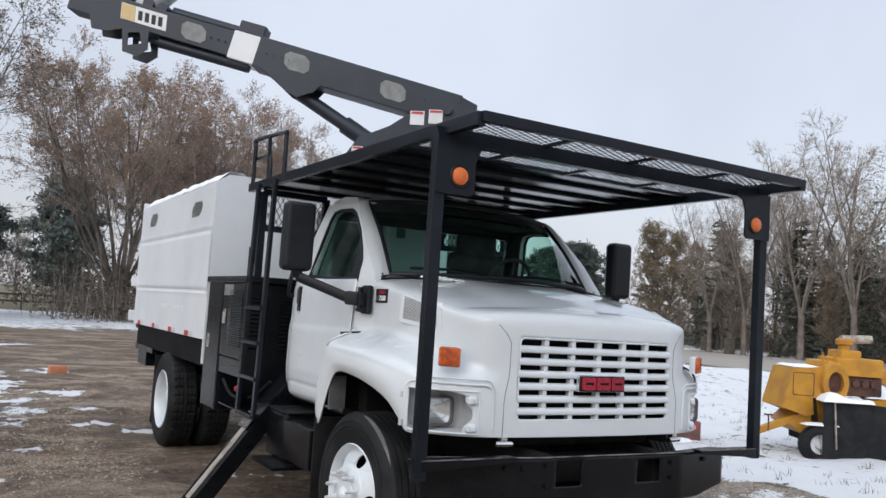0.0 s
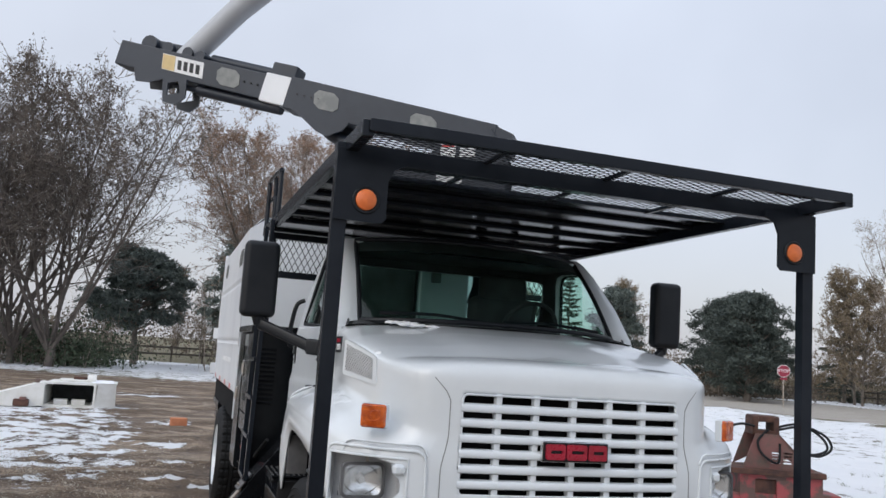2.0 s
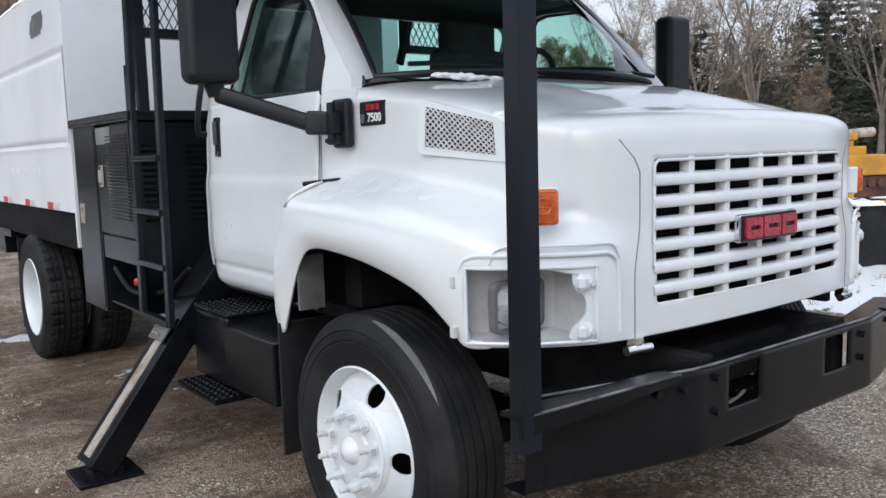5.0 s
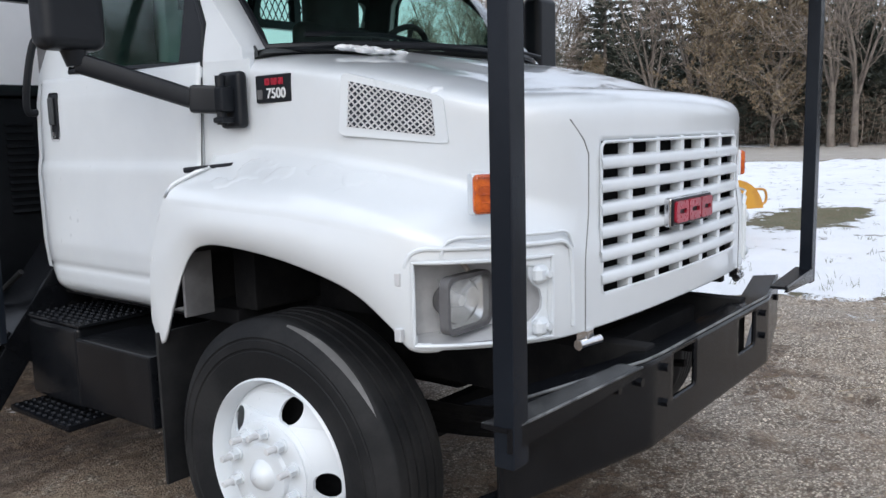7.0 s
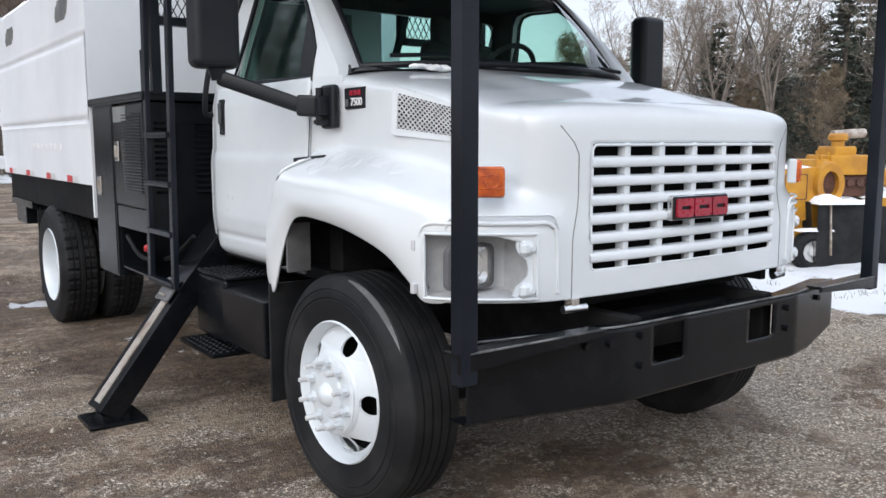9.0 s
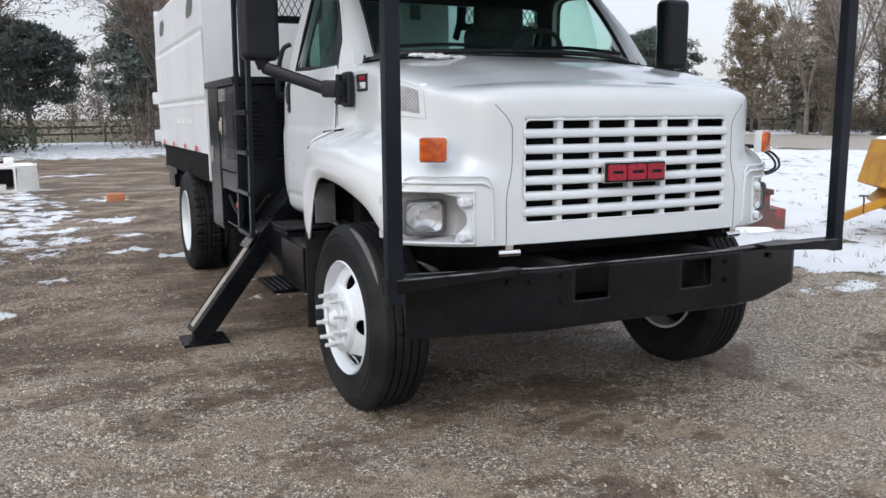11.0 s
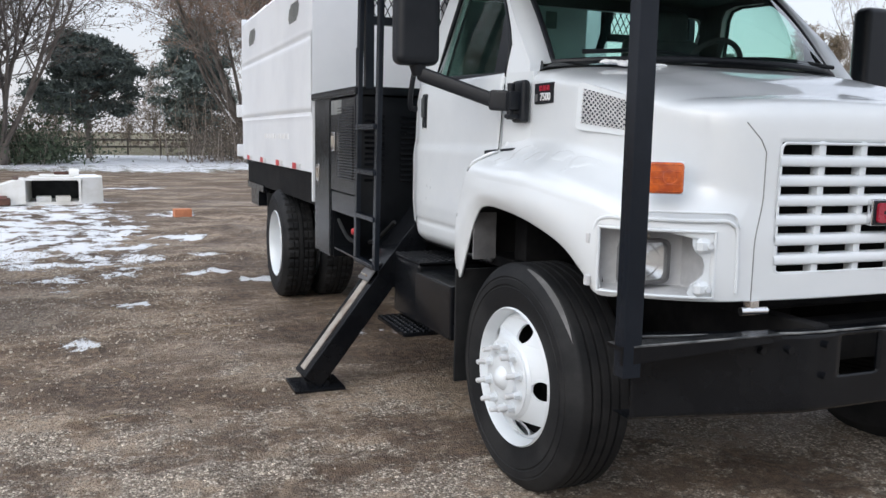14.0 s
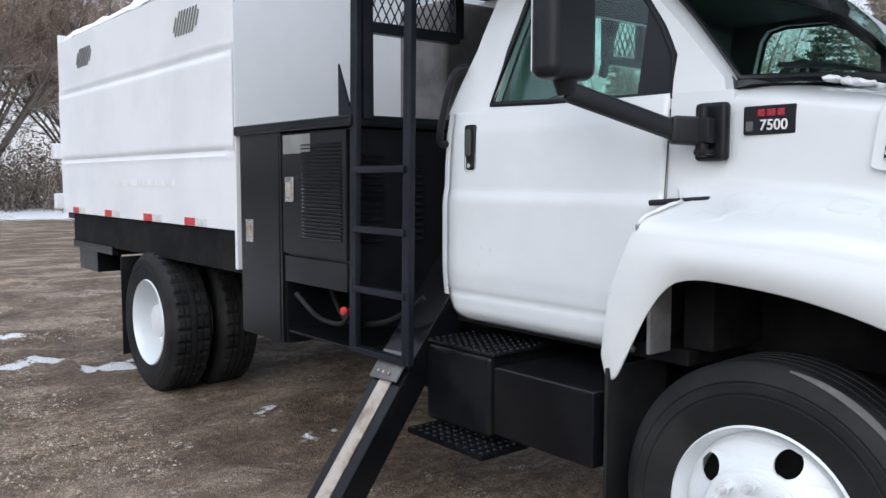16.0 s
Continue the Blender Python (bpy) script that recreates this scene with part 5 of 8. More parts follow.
for sd in (-1, 1):
    b = bmesh.new()
    inner = 0.69
    sheet(b, [[(0.0, 0.845), (0.03, 0.870), (1.0, 0.860), (1.0, 0.800)]], lambda u, v, d, sd=sd: Vector((sd * (inner + (PX + 0.04 - inner) * u), -1.030 + 0.045 * u + d, v)), -0.012, 0.0)
    sheet(b, [[(0.0, 0.0), (1.0, 0.0), (1.0, 0.075), (0.0, 0.06)]], lambda u, v, d, sd=sd: Vector((sd * (inner + (PX + 0.04 - inner) * u), -1.032 + 0.045 * u + v, 0.868 - 0.010 * u + d)), -0.012, 0.0)
    foot = part("guard_foot", b, BLACK, guard, "bar tying post to bumper")
    part("worn_edge", tube(bmesh.new(), [Vector((sd * (inner + (PX - inner) * k / 6), -1.042 + 0.045 * k / 6, 0.868 - 0.010 * k / 6)) for k in range(7)], 0.004, 6), WORN, foot, "bare worn edge")
    part("guard_post", one_box((sd * (PX + 0.003) - 0.033, -1.0, 0.757 if sd < 0 else 0.795), (sd * (PX + 0.003) + 0.033, -0.944, 2.54), 0.005), GUARDBLACK, guard)
    g = sheet(bmesh.new(), [[(sd * 1.28, 2.52), (sd * 1.28, 2.215), (sd * 1.065, 2.215), (sd * 1.045, 2.235), (sd * 1.045, 2.40), (sd * 1.02, 2.46), (sd * 0.96, 2.49), (sd * 0.96, 2.52)], circle(sd * 1.14, 2.312, 0.052)], lambda u, v, d: Vector((u, d, v)), -1.014, -1.002)
    part("lamp_bracket", g, GUARDBLACK, guard)
    lp = bmesh.new()
    lathe(lp, [(0.001, -0.030), (0.03, -0.027), (0.045, -0.018), (0.0505, 0.0), (0.0505, 0.02)], Matrix.Translation((sd * 1.14, -1.008, 2.312)) @ pose(0, 0, 0, 0, 0, 90), 24)
    part("marker_lamp", lp, ORANGE, guard, "round amber marker lamp")
    part("lamp_grommet", tube(bmesh.new(), [(sd * 1.14 + 0.055 * math.cos(k * math.pi / 12), -1.016, 2.312 + 0.055 * math.sin(k * math.pi / 12)) for k in range(24)], 0.008, 6, closed=True), PLASTIC, guard)
    part("side_rail", beam(bmesh.new(), (sd * 1.215, -1.31, GZ - 0.03), (sd * 1.235, 2.27, GZ - 0.03), 0.05, 0.07), GUARDBLACK, guard)
part("front_rail", beam(bmesh.new(), (-1.215, -1.31, GZ - 0.020), (1.235, -1.29, GZ - 0.020), 0.045, 0.055), GUARDBLACK, guard)
part("post_beam", beam(bmesh.new(), (-1.28, -0.95, 2.527), (1.28, -0.95, 2.527), 0.07, 0.078), GUARDBLACK, guard)
for y in (-0.345, -0.02, 0.38, 0.78, 1.20, 1.62, 2.20):
    part("cross_tube", beam(bmesh.new(), (-1.21, y, GZ - 0.014), (1.21, y, GZ - 0.014), 0.050, 0.022, 0.004), GUARDBLACK, guard)
for x in (-0.58, 0.04, 0.66):
    part("divider", beam(bmesh.new(), (x, -1.29, GZ - 0.022), (x, -0.35, GZ - 0.022), 0.026, 0.018), GUARDBLACK, guard)
part("roof_sheet", one_box((-1.20, -0.34, GZ - 0.002), (1.20, 2.24, GZ + 0.004), 0), GLOSSBLACK, guard, "glossy black roof sheet")
for y0, y1 in ((-1.305, -0.93), (-0.96, -0.34)):
    part("roof_mesh", diamond_mesh(bmesh.new(), lambda u, v, d, y0=y0: Vector((-1.2 + u, y0 + v, GZ - 0.012 + d)), 2.4, y1 - y0, 0.075, 0.040, 0.0070, 0.002), GUARDBLACK, guard, "expanded-metal mesh")

# ---- rear guard legs, headache rack, hand rail, ladder
for sd in (-1, 1):
    part("rear_leg", beam(bmesh.new(), (sd * 1.235, 2.20, 1.78), (sd * 1.235, 2.20, 2.56), 0.06, 0.06), GUARDBLACK, guard)
    part("leg_gusset", sheet(bmesh.new(), [[(2.17, 1.79), (2.05, 1.79), (2.17, 2.05)]], lambda u, v, d, sd=sd: Vector((sd * 1.235 + d, u, v)), -0.005, 0.005), GUARDBLACK, guard)
rack = part("headache_rack", bmesh.new(), GUARDBLACK, truck, "black mesh rack behind the cab")
RZ0, RZ1, RY = 2.20, 2.50, 1.98
for x0, x1 in ((-1.21, -0.66), (0.50, 1.21)):
    for z in (RZ0, RZ1):
        part("rack_rail", beam(bmesh.new(), (x0, RY, z), (x1, RY, z), 0.06, 0.05), GUARDBLACK, rack)
    part("rack_mesh", diamond_mesh(bmesh.new(), lambda u, v, d, x0=x0: Vector((x0 + u, RY + d, RZ0 + 0.02 + v)), x1 - x0, RZ1 - RZ0 - 0.03, 0.048, 0.090, 0.0055, 0.004), GUARDBLACK, rack, "expanded-metal mesh")
part("rack_brace", beam(bmesh.new(), (0.44, RY - 0.02, RZ0 - 0.1), (0.56, RY - 0.02, RZ1), 0.03, 0.05), GUARDBLACK, rack)
for x in (-1.21, -0.66, 0.50, 0.82, 1.21):
    part("rack_post", beam(bmesh.new(), (x, RY, RZ0 - 0.42 if abs(x) > 1 else RZ0), (x, RY, RZ1), 0.055, 0.055, up=(0, 1, 0)), GUARDBLACK, rack)
rail = part("hand_rail", bmesh.new(), GUARDBLACK, truck, "black tube hand rail on the guard")
for x in (-1.245,):
    part("rail_hoop", tube(bmesh.new(), smooth_path([(x, 2.20, 2.56), (x, 2.20, 2.90), (x, 2.17, 2.955), (x, 1.50, 2.915), (x, 1.44, 2.87), (x, 1.43, 2.56)], 5), 0.018, 10), GUARDBLACK, rail)
    part("rail_bar", tube(bmesh.new(), smooth_path([(x + 0.02, 2.17, 2.80), (x + 0.02, 1.90, 2.79), (x + 0.02, 1.83, 2.74), (x + 0.02, 1.82, 2.56)], 5), 0.016, 10), GUARDBLACK, rail)
    part("rail_post", tube(bmesh.new(), [(x + 0.02, 1.86, 2.56), (x + 0.01, 1.86, 2.93)], 0.016, 10), GUARDBLACK, rail)
ladder = part("ladder", bmesh.new(), GUARDBLACK, truck, "black flat-bar ladder behind the cab")
for y in (1.565, 1.975):
    part("stile", beam(bmesh.new(), (-1.285, y, 0.70), (-1.26, y, 2.56), 0.03, 0.055, up=(0, 1, 0)), GUARDBLACK, ladder)
for z in (0.715, 1.0, 1.275, 1.545):
    part("rung", beam(bmesh.new(), (-1.283, 1.565, z), (-1.283, 1.975, z), 0.045, 0.032), GUARDBLACK, ladder)

# ---- tool cabinets across the frame
cabinet = part("tool_cabinet", one_box((-1.262, 2.03, 0.98), (1.262, 3.165, 1.745), 0.008), CABINET, truck, "black steel tool cabinet with louvred door")
part("cabinet_lid", one_box((-1.30, 1.975, 1.745), (1.30, 3.20, 1.80), 0.012), CABINET, cabinet)
lower = bmesh.new()
box(lower, (-1.262, 2.66, 0.625), (-0.62, 3.165, 0.985), 0.006)
box(lower, (-0.70, 2.03, 0.70), (-0.62, 2.66, 0.985), 0.004)
box(lower, (-1.262, 2.03, 0.70), (-0.62, 2.045, 0.985), 0.004)
box(lower, (-1.262, 2.03, 0.690), (-0.62, 2.66, 0.705), 0.003)
part("lower_bin", lower, CABINET, cabinet)
tall = part("tall_door", one_box((-1.285, 2.695, 0.645), (-1.262, 3.135, 1.735), 0.006), CABINET, cabinet)
part("door_fold", sheet(bmesh.new(), [rounded(2.675, 0.630, 3.155, 1.745, 0.01, 2), rounded(2.705, 0.655, 3.125, 1.725, 0.01, 2)], lambda u, v, d: Vector((d, u, v)), -1.280, -1.262), CABINET, cabinet)
louv = part("louvred_door", one_box((-1.280, 2.045, 1.115), (-1.262, 2.665, 1.735), 0.006), CABINET, cabinet)
for k in range(26):
    z = 1.205 + k * 0.0185
    b = bmesh.new()
    sheet(b, [[(0.0, 0.0), (-0.010, 0.003), (0.0, 0.013)]], lambda u, v, d, z=z: Vector((-1.279 + u, d, z + v)), 2.085, 2.455)
    part("louvre", b, CABINET, louv)
part("lower_flap", one_box((-1.278, 2.045, 0.965), (-1.262, 2.65, 1.105), 0.005), CABINET, cabinet, "plain lower flap")
part("data_plate", one_box((-1.2835, 2.37, 1.632), (-1.279, 2.645, 1.728), 0.001), SLATEPLATE, louv, "dull metal plate")
for y, z, p in ((2.575, 1.45, louv), (3.035, 1.215, tall)):
    lt = part("latch", one_box((-1.293, y - 0.042, z - 0.065), (-1.279, y + 0.042, z + 0.065), 0.006), CHROME, p, "chrome paddle latch")
    part("latch_paddle", one_box((-1.299, y - 0.022, z - 0.04), (-1.292, y + 0.022, z + 0.035), 0.003), STEEL, lt)
part("red_knob", lathe(bmesh.new(), [(0.001, -0.024), (0.018, -0.02), (0.022, -0.008), (0.014, 0.008), (0.006, 0.03)], Matrix.Translation((-1.27, 2.075, 0.875)), 16), REDTAPE, cabinet, "red valve knob")
for k, pts in enumerate(([(-1.24, 2.6, 0.90), (-1.23, 2.4, 0.80), (-1.22, 2.2, 0.79), (-1.24, 2.08, 0.86)], [(-1.1, 2.5, 0.95), (-1.15, 2.3, 0.82), (-1.18, 2.1, 0.80), (-1.2, 1.8, 0.86), (-1.15, 1.62, 0.98)])):
    part("hose", tube(bmesh.new(), smooth_path(pts, 6), 0.013, 8), RUBBER, cabinet)
front = part("louvred_panel", one_box((-1.255, 2.012, 0.78), (1.255, 2.03, 1.74), 0.004), CABINET, cabinet)
for x0 in (-1.16, -0.92):
    for k in range(13):
        z = 1.20 + k * 0.034
        b = bmesh.new()
        sheet(b, [[(0.0, 0.0), (-0.014, 0.004), (0.0, 0.018)]], lambda u, v, d, z=z: Vector((d, 2.012 + u, z + v)), x0 - 0.065, x0 + 0.065)
        part("louvre", b, CABINET, front)

# ---- outrigger leg with foot pad, both sides
for sd in (-1, 1):
    leg = part("outrigger", bmesh.new(), BLACK, truck, "black outrigger leg set down on its pad")
    top, foot = Vector((sd * 1.13, 1.70, 0.74)), Vector((sd * 1.675, 1.66, 0.045))
    part("inner_leg", beam(bmesh.new(), top.lerp(foot, 0.12), foot, 0.20, 0.13, 0.008, up=(0, 0, 1)), BLACK, leg)
    d = (foot - top).normalized()
    nrm = Vector((sd * -d.z, 0, sd * d.x)).normalized()
    if nrm.z < 0:
        nrm = -nrm
    part("wear_face", beam(bmesh.new(), top.lerp(foot, 0.22) + nrm * 0.066, top.lerp(foot, 0.96) + nrm * 0.066, 0.085, 0.006, 0.001, up=nrm), STEEL, leg, "bare scuffed steel upper face")
    part("outer_leg", beam(bmesh.new(), Vector((sd * 0.62, 1.74, 1.35)), top.lerp(foot, 0.16), 0.22, 0.16, 0.008), BLACK, leg)
    cap = part("leg_cap", beam(bmesh.new(), top.lerp(foot, 0.08) + nrm * 0.085, top.lerp(foot, 0.24) + nrm * 0.085, 0.19, 0.012, 0.003, up=nrm), INNERGREY, leg, "bolted dark grey cap plate")
    for a in (0.115, 0.205):
        for o in (-0.04, 0.0, 0.04):
            c = top.lerp(foot, a) + nrm * 0.092 + Vector((0, o, 0))
            part("bolt", tube(bmesh.new(), [c, c + nrm * 0.010], 0.007, 6), STEEL, cap)
    pad = bmesh.new()
    box(pad, (sd * 1.63 - 0.15, 1.515, 0.0), (sd * 1.63 + 0.15, 1.80, 0.020), 0.004)
    box(pad, (sd * 1.63 - 0.07, 1.575, 0.016), (sd * 1.63 + 0.07, 1.74, 0.05), 0.004)
    part("foot_pad", pad, BLACK, leg, "square black foot pad")


# ---- steps, tank box, mud flaps
def tread_plate(lo, hi, parent, name="step_tread"):
    """A grip plate: raised rows of cleats on a thin sheet."""
    b = one_box(lo, hi, 0.004)
    nx, ny = max(2, int((hi[0] - lo[0]) / 0.035)), max(2, int((hi[1] - lo[1]) / 0.045))
    for i in range(nx):
        for j in range(ny):
            c = Vector((lo[0] + (i + 0.5) * (hi[0] - lo[0]) / nx, lo[1] + (j + 0.5) * (hi[1] - lo[1]) / ny, hi[2]))
            tube(b, [c + Vector((0, 0, -0.002)), c + Vector((0, 0, 0.006))], [0.014, 0.010], 8)
    return part(name, b, BLACK, parent, "perforated grip tread")


for sd in (-1, 1):
    s = lambda a, b: tuple(sorted((sd * a, sd * b)))
    x0, x1 = s(1.16, 0.55)
    tank = part("step_box", one_box((x0, 1.175, 0.445), (x1, 1.60, 0.79), 0.025, seg=3), BLACK, truck, "black step tank under the door")
    tread_plate((x0 + (0.0 if sd < 0 else 0.15), 1.155, 0.788), (x1 - (0.15 if sd < 0 else 0.0), 1.60, 0.802), tank)
    x0, x1 = s(1.20, 0.6)
    part("battery_box", one_box((x0, 0.60, 0.49), (x1, 1.115, 0.765), 0.012), BLACK, truck, "black battery box")
    x0, x1 = s(1.26, 1.0)
    low = tread_plate((x0, 1.11, 0.395), (x1, 1.60, 0.42), truck, "lower_step")
    hb = bmesh.new()
    for y in (1.16, 1.55):
        beam(hb, (sd * 1.03, y, 0.41), (sd * 0.98, y, 0.60), 0.03, 0.05)
    part("step_hanger", hb, BLACK, low)
    x0, x1 = s(1.195, 0.86)
    part("mud_flap", one_box((x0, 0.545, 0.30), (x1, 0.560, 0.86), 0.004), RUBBER, truck, "black rubber mud flap")
    x0, x1 = s(1.27, 0.70)
    part("mud_flap", one_box((x0, 5.30, 0.13), (x1, 5.315, 0.90), 0.004), RUBBER, truck, "black rubber mud flap")

# ---- chip box: corrugated sides, chamfered roof, vents, tape, skirt
BX, BY0, BY1, BZ0, BZ1 = 1.288, 3.20, 6.75, 1.205, 2.70


def box_side(sd):
    def put(a, b):
        y, z = BY0 + (BY1 - BY0) * a, BZ0 + (BZ1 - BZ0) * b
        x = BX
        for zc, hw in ((2.235, 0.045), (1.655, 0.035)):
            x -= 0.022 * math.exp(-((z - zc - 0.01) / (hw * 0.55)) ** 4) * step01(0, 0.12, y - BY0) * step01(0, 0.1, BY1 - y)
        x += 0.008 * step01(2.30, 2.26, z) * step01(1.60, 1.66, z) + 0.004 * wobble(y * 1.3, z * 1.3, 0.8, 5)
        return Vector((sd * x, y, z))
    return put


chip = part("chip_box", bmesh.new(), BOXWHITE, truck, "white steel chip box with ribbed sides and chamfered roof")
for sd in (-1, 1):
    part("box_side", grid(bmesh.new(), 40, 90, box_side(sd)), BOXWHITE, chip, sharp=50, clean=False)
    part("roof_chamfer", grid(bmesh.new(), 20, 2, lambda a, b, sd=sd: Vector((sd * (BX - 0.12 * b), BY0 + (BY1 - BY0) * a, BZ1 + 0.085 * b))), BOXWHITE, chip, clean=False)
    for yc, zc in ((3.86, 2.485), (6.0, 2.505)):
        vent = part("box_vent", one_box((sd * (BX - 0.014) - 0.004, yc - 0.17, zc - 0.055), (sd * (BX - 0.014) + 0.004, yc + 0.17, zc + 0.055), 0), BOXWHITE, chip, "louvred oval vent")
        for k in range(9):
            yy = yc - 0.176 + k * 0.044
            short = 0.6 if k in (0, 8) else 1.0
            part("vent_slot", beam(bmesh.new(), (sd * (BX + 0.005), yy + 0.040 * short, zc - 0.075 * short), (sd * (BX + 0.005), yy - 0.040 * short, zc + 0.075 * short), 0.012, 0.006, 0.001, up=(1, 0, 0)), SLATEPLATE, vent)
    for yc in (3.93, 4.68, 5.55, 6.42):
        part("red_tape", one_box((sd * (BX + 0.002) - 0.002, yc - 0.14, BZ0 + 0.002), (sd * (BX + 0.002) + 0.002, yc + 0.03, BZ0 + 0.052), 0), REDTAPE, chip)
        part("white_tape", one_box((sd * (BX + 0.002) - 0.002, yc - 0.31, BZ0 + 0.002), (sd * (BX + 0.002) + 0.002, yc - 0.14, BZ0 + 0.052), 0), WHITETAPE, chip)
    for zc in (1.30, 1.75):
        part("gate_hinge", one_box((sd * (BX + 0.01) - 0.05, BY1 - 0.01, zc - 0.07), (sd * (BX + 0.01) + 0.05, BY1 + 0.10, zc + 0.07), 0.012), BOXWHITE, chip)
    x0, x1 = sorted((sd * 1.27, sd * 1.10))
    part("bed_skirt", one_box((x0, 3.20, 0.955), (x1, 6.52, 1.20), 0.008), FRAMEBLACK, chip, "black bed skirt")
    x0, x1 = sorted((sd * 1.285, sd * 1.05))
    part("skirt_step", one_box((x0, 5.45, 0.90), (x1, 6.50, 0.97), 0.006), BLACK, chip)
    part("rear_bracket", one_box((min(sd * 1.25, sd * 1.05), 5.95, 0.72), (max(sd * 1.25, sd * 1.05), 6.45, 0.91), 0.006), BLACK, chip)
part("box_front", one_box((-BX - 0.003, BY0 - 0.012, 0.98), (BX + 0.003, BY0 + 0.02, BZ1 + 0.003), 0.003), BOXWHITE, chip)
part("box_front_peak", sheet(bmesh.new(), [[(-BX, BZ1), (BX, BZ1), (BX - 0.12, BZ1 + 0.085), (-BX + 0.12, BZ1 + 0.085)]], lambda u, v, d: Vector((u, d, v)), BY0 - 0.012, BY0), BOXWHITE, chip)
part("box_roof", one_box((-BX + 0.12, BY0, BZ1 + 0.08), (BX - 0.12, BY1, BZ1 + 0.087), 0), BOXWHITE, chip)
part("box_rear", one_box((-BX, BY1, BZ0), (BX, BY1 + 0.03, BZ1 + 0.08), 0.01), BOXWHITE, chip)
part("box_floor", one_box((-1.26, 3.20, 1.15), (1.26, 6.72, 1.205), 0), BLACK, chip)
for x in (0.0,):
    part("corner_post", one_box((x - 0.035, BY0 - 0.035, 1.80), (x + 0.035, BY0 - 0.012, BZ1), 0.006), BOXWHITE, chip)
def roof_snow(a, b):
    y = BY0 + 0.03 + (BY1 - BY0 - 0.06) * a
    k = 0.62 + 0.5 * noise.noise(Vector((y * 4.0, 1.0, 0))) + 0.5 * noise.noise(Vector((y * 13.0, 4.0, b * 3.0)))
    x = -BX + 0.035 + 0.26 * b + 0.03 * noise.noise(Vector((y * 9.0, 7.0, 0))) * (1 - b)
    base_z = BZ1 + min(0.087, (x + BX) / 0.12 * 0.085)
    return Vector((x, y, base_z - 0.002 + max(0.0, 0.052 * k) * math.sin(math.pi * min(1.0, 0.02 + b)) ** 0.45))


tagged(part("snow_rim", grid(bmesh.new(), 220, 12, roof_snow), SNOW, chip, "thin line of snow on the roof edge", clean=False), kind="stuff")

# ---- boom and turret; the boom points to the right rear
BD, BN, BP = Vector((-0.8389, 0.5443, 0)), Vector((0.5443, 0.8389, 0)), Vector((-0.763, 2.66, 0))


def bplace(s, z, o=0.0):
    return BP + BD * s + BN * o + Vector((0, 0, z))


def bz(s):
    return 3.838 + 0.242 * s


boom = part("boom", bmesh.new(), SLATE, truck, "slate-grey lower boom raised over the cab")


def boom_tube(name, s0, s1, h, w, mat, bev=0.012, label=""):
    b = beam(bmesh.new(), bplace(s0, bz(s0), 0.13), bplace(s1, bz(s1), 0.13), w, h, bev)
    return part(name, b, mat, boom, label)


boom_tube("lower_tube", -1.52, 0.42, 0.30, 0.26, SLATE)
boom_tube("boom_band", 0.39, 0.67, 0.275, 0.255, BOXWHITE, label="white insulator band")
boom_tube("tip_tube", 0.66, 2.26, 0.245, 0.24, SLATE)
end = bmesh.new()
sheet(end, [[(-1.50, bz(-1.5) + 0.148), (-1.50, bz(-1.5) - 0.148), (-1.67, bz(-1.67) - 0.06), (-1.69, bz(-1.67) + 0.10)]], lambda u, v, d: bplace(u, v, d), 0.005, 0.255)
part("boom_heel", end, SLATE, boom)
for s in (-0.90, 0.02, 1.03):
    c = bz(s) + (0.0 if s < 0.5 else 0.0)
    b = bmesh.new()
    oct_ = [(s + 0.12 * x, c - 0.0 + 0.0 + y + 0.242 * 0.12 * x) for x, y in ((-1, -0.045), (-0.6, -0.085), (0.6, -0.085), (1, -0.045), (1, 0.045), (0.6, 0.085), (-0.6, 0.085), (-1, 0.045))]
    sheet(b, [oct_], lambda u, v, d: bplace(u, v, d), -0.006 if s < 0.5 else 0.004, 0.012)
    part("access_plate", b, SLATEPLATE, boom, "worn light-grey access plate")
for s in (0.10, 0.17, 0.24, 0.31, 0.72, 0.79, 0.86, -1.2, -1.3):
    p = bplace(s, bz(s) + 0.0, 0.0)
    part("boom_bolt", tube(bmesh.new(), [p - BN * 0.006, p + BN * 0.02], 0.009, 6), PLASTIC, boom)
logo = part("maker_panel", sheet(bmesh.new(), [[(1.30, bz(1.30) - 0.07), (1.30, bz(1.30) + 0.085), (1.75, bz(1.75) + 0.085), (1.75, bz(1.75) - 0.07)]], lambda u, v, d: bplace(u, v, d), 0.006, 0.012), STICKER, boom, "white panel with a yellow square and dark bars")
part("panel_square", sheet(bmesh.new(), [[(1.61, bz(1.61) - 0.065), (1.61, bz(1.61) + 0.08), (1.745, bz(1.745) + 0.08), (1.745, bz(1.745) - 0.065)]], lambda u, v, d: bplace(u, v, d), 0.002, 0.007), TANMARK, logo)
for k in range(4):
    s = 1.34 + k * 0.066
    part("panel_bar", sheet(bmesh.new(), [[(s, bz(s) - 0.04), (s, bz(s) + 0.05), (s + 0.04, bz(s + 0.04) + 0.05), (s + 0.04, bz(s + 0.04) - 0.04)]], lambda u, v, d: bplace(u, v, d), 0.002, 0.007), PLASTIC, logo)
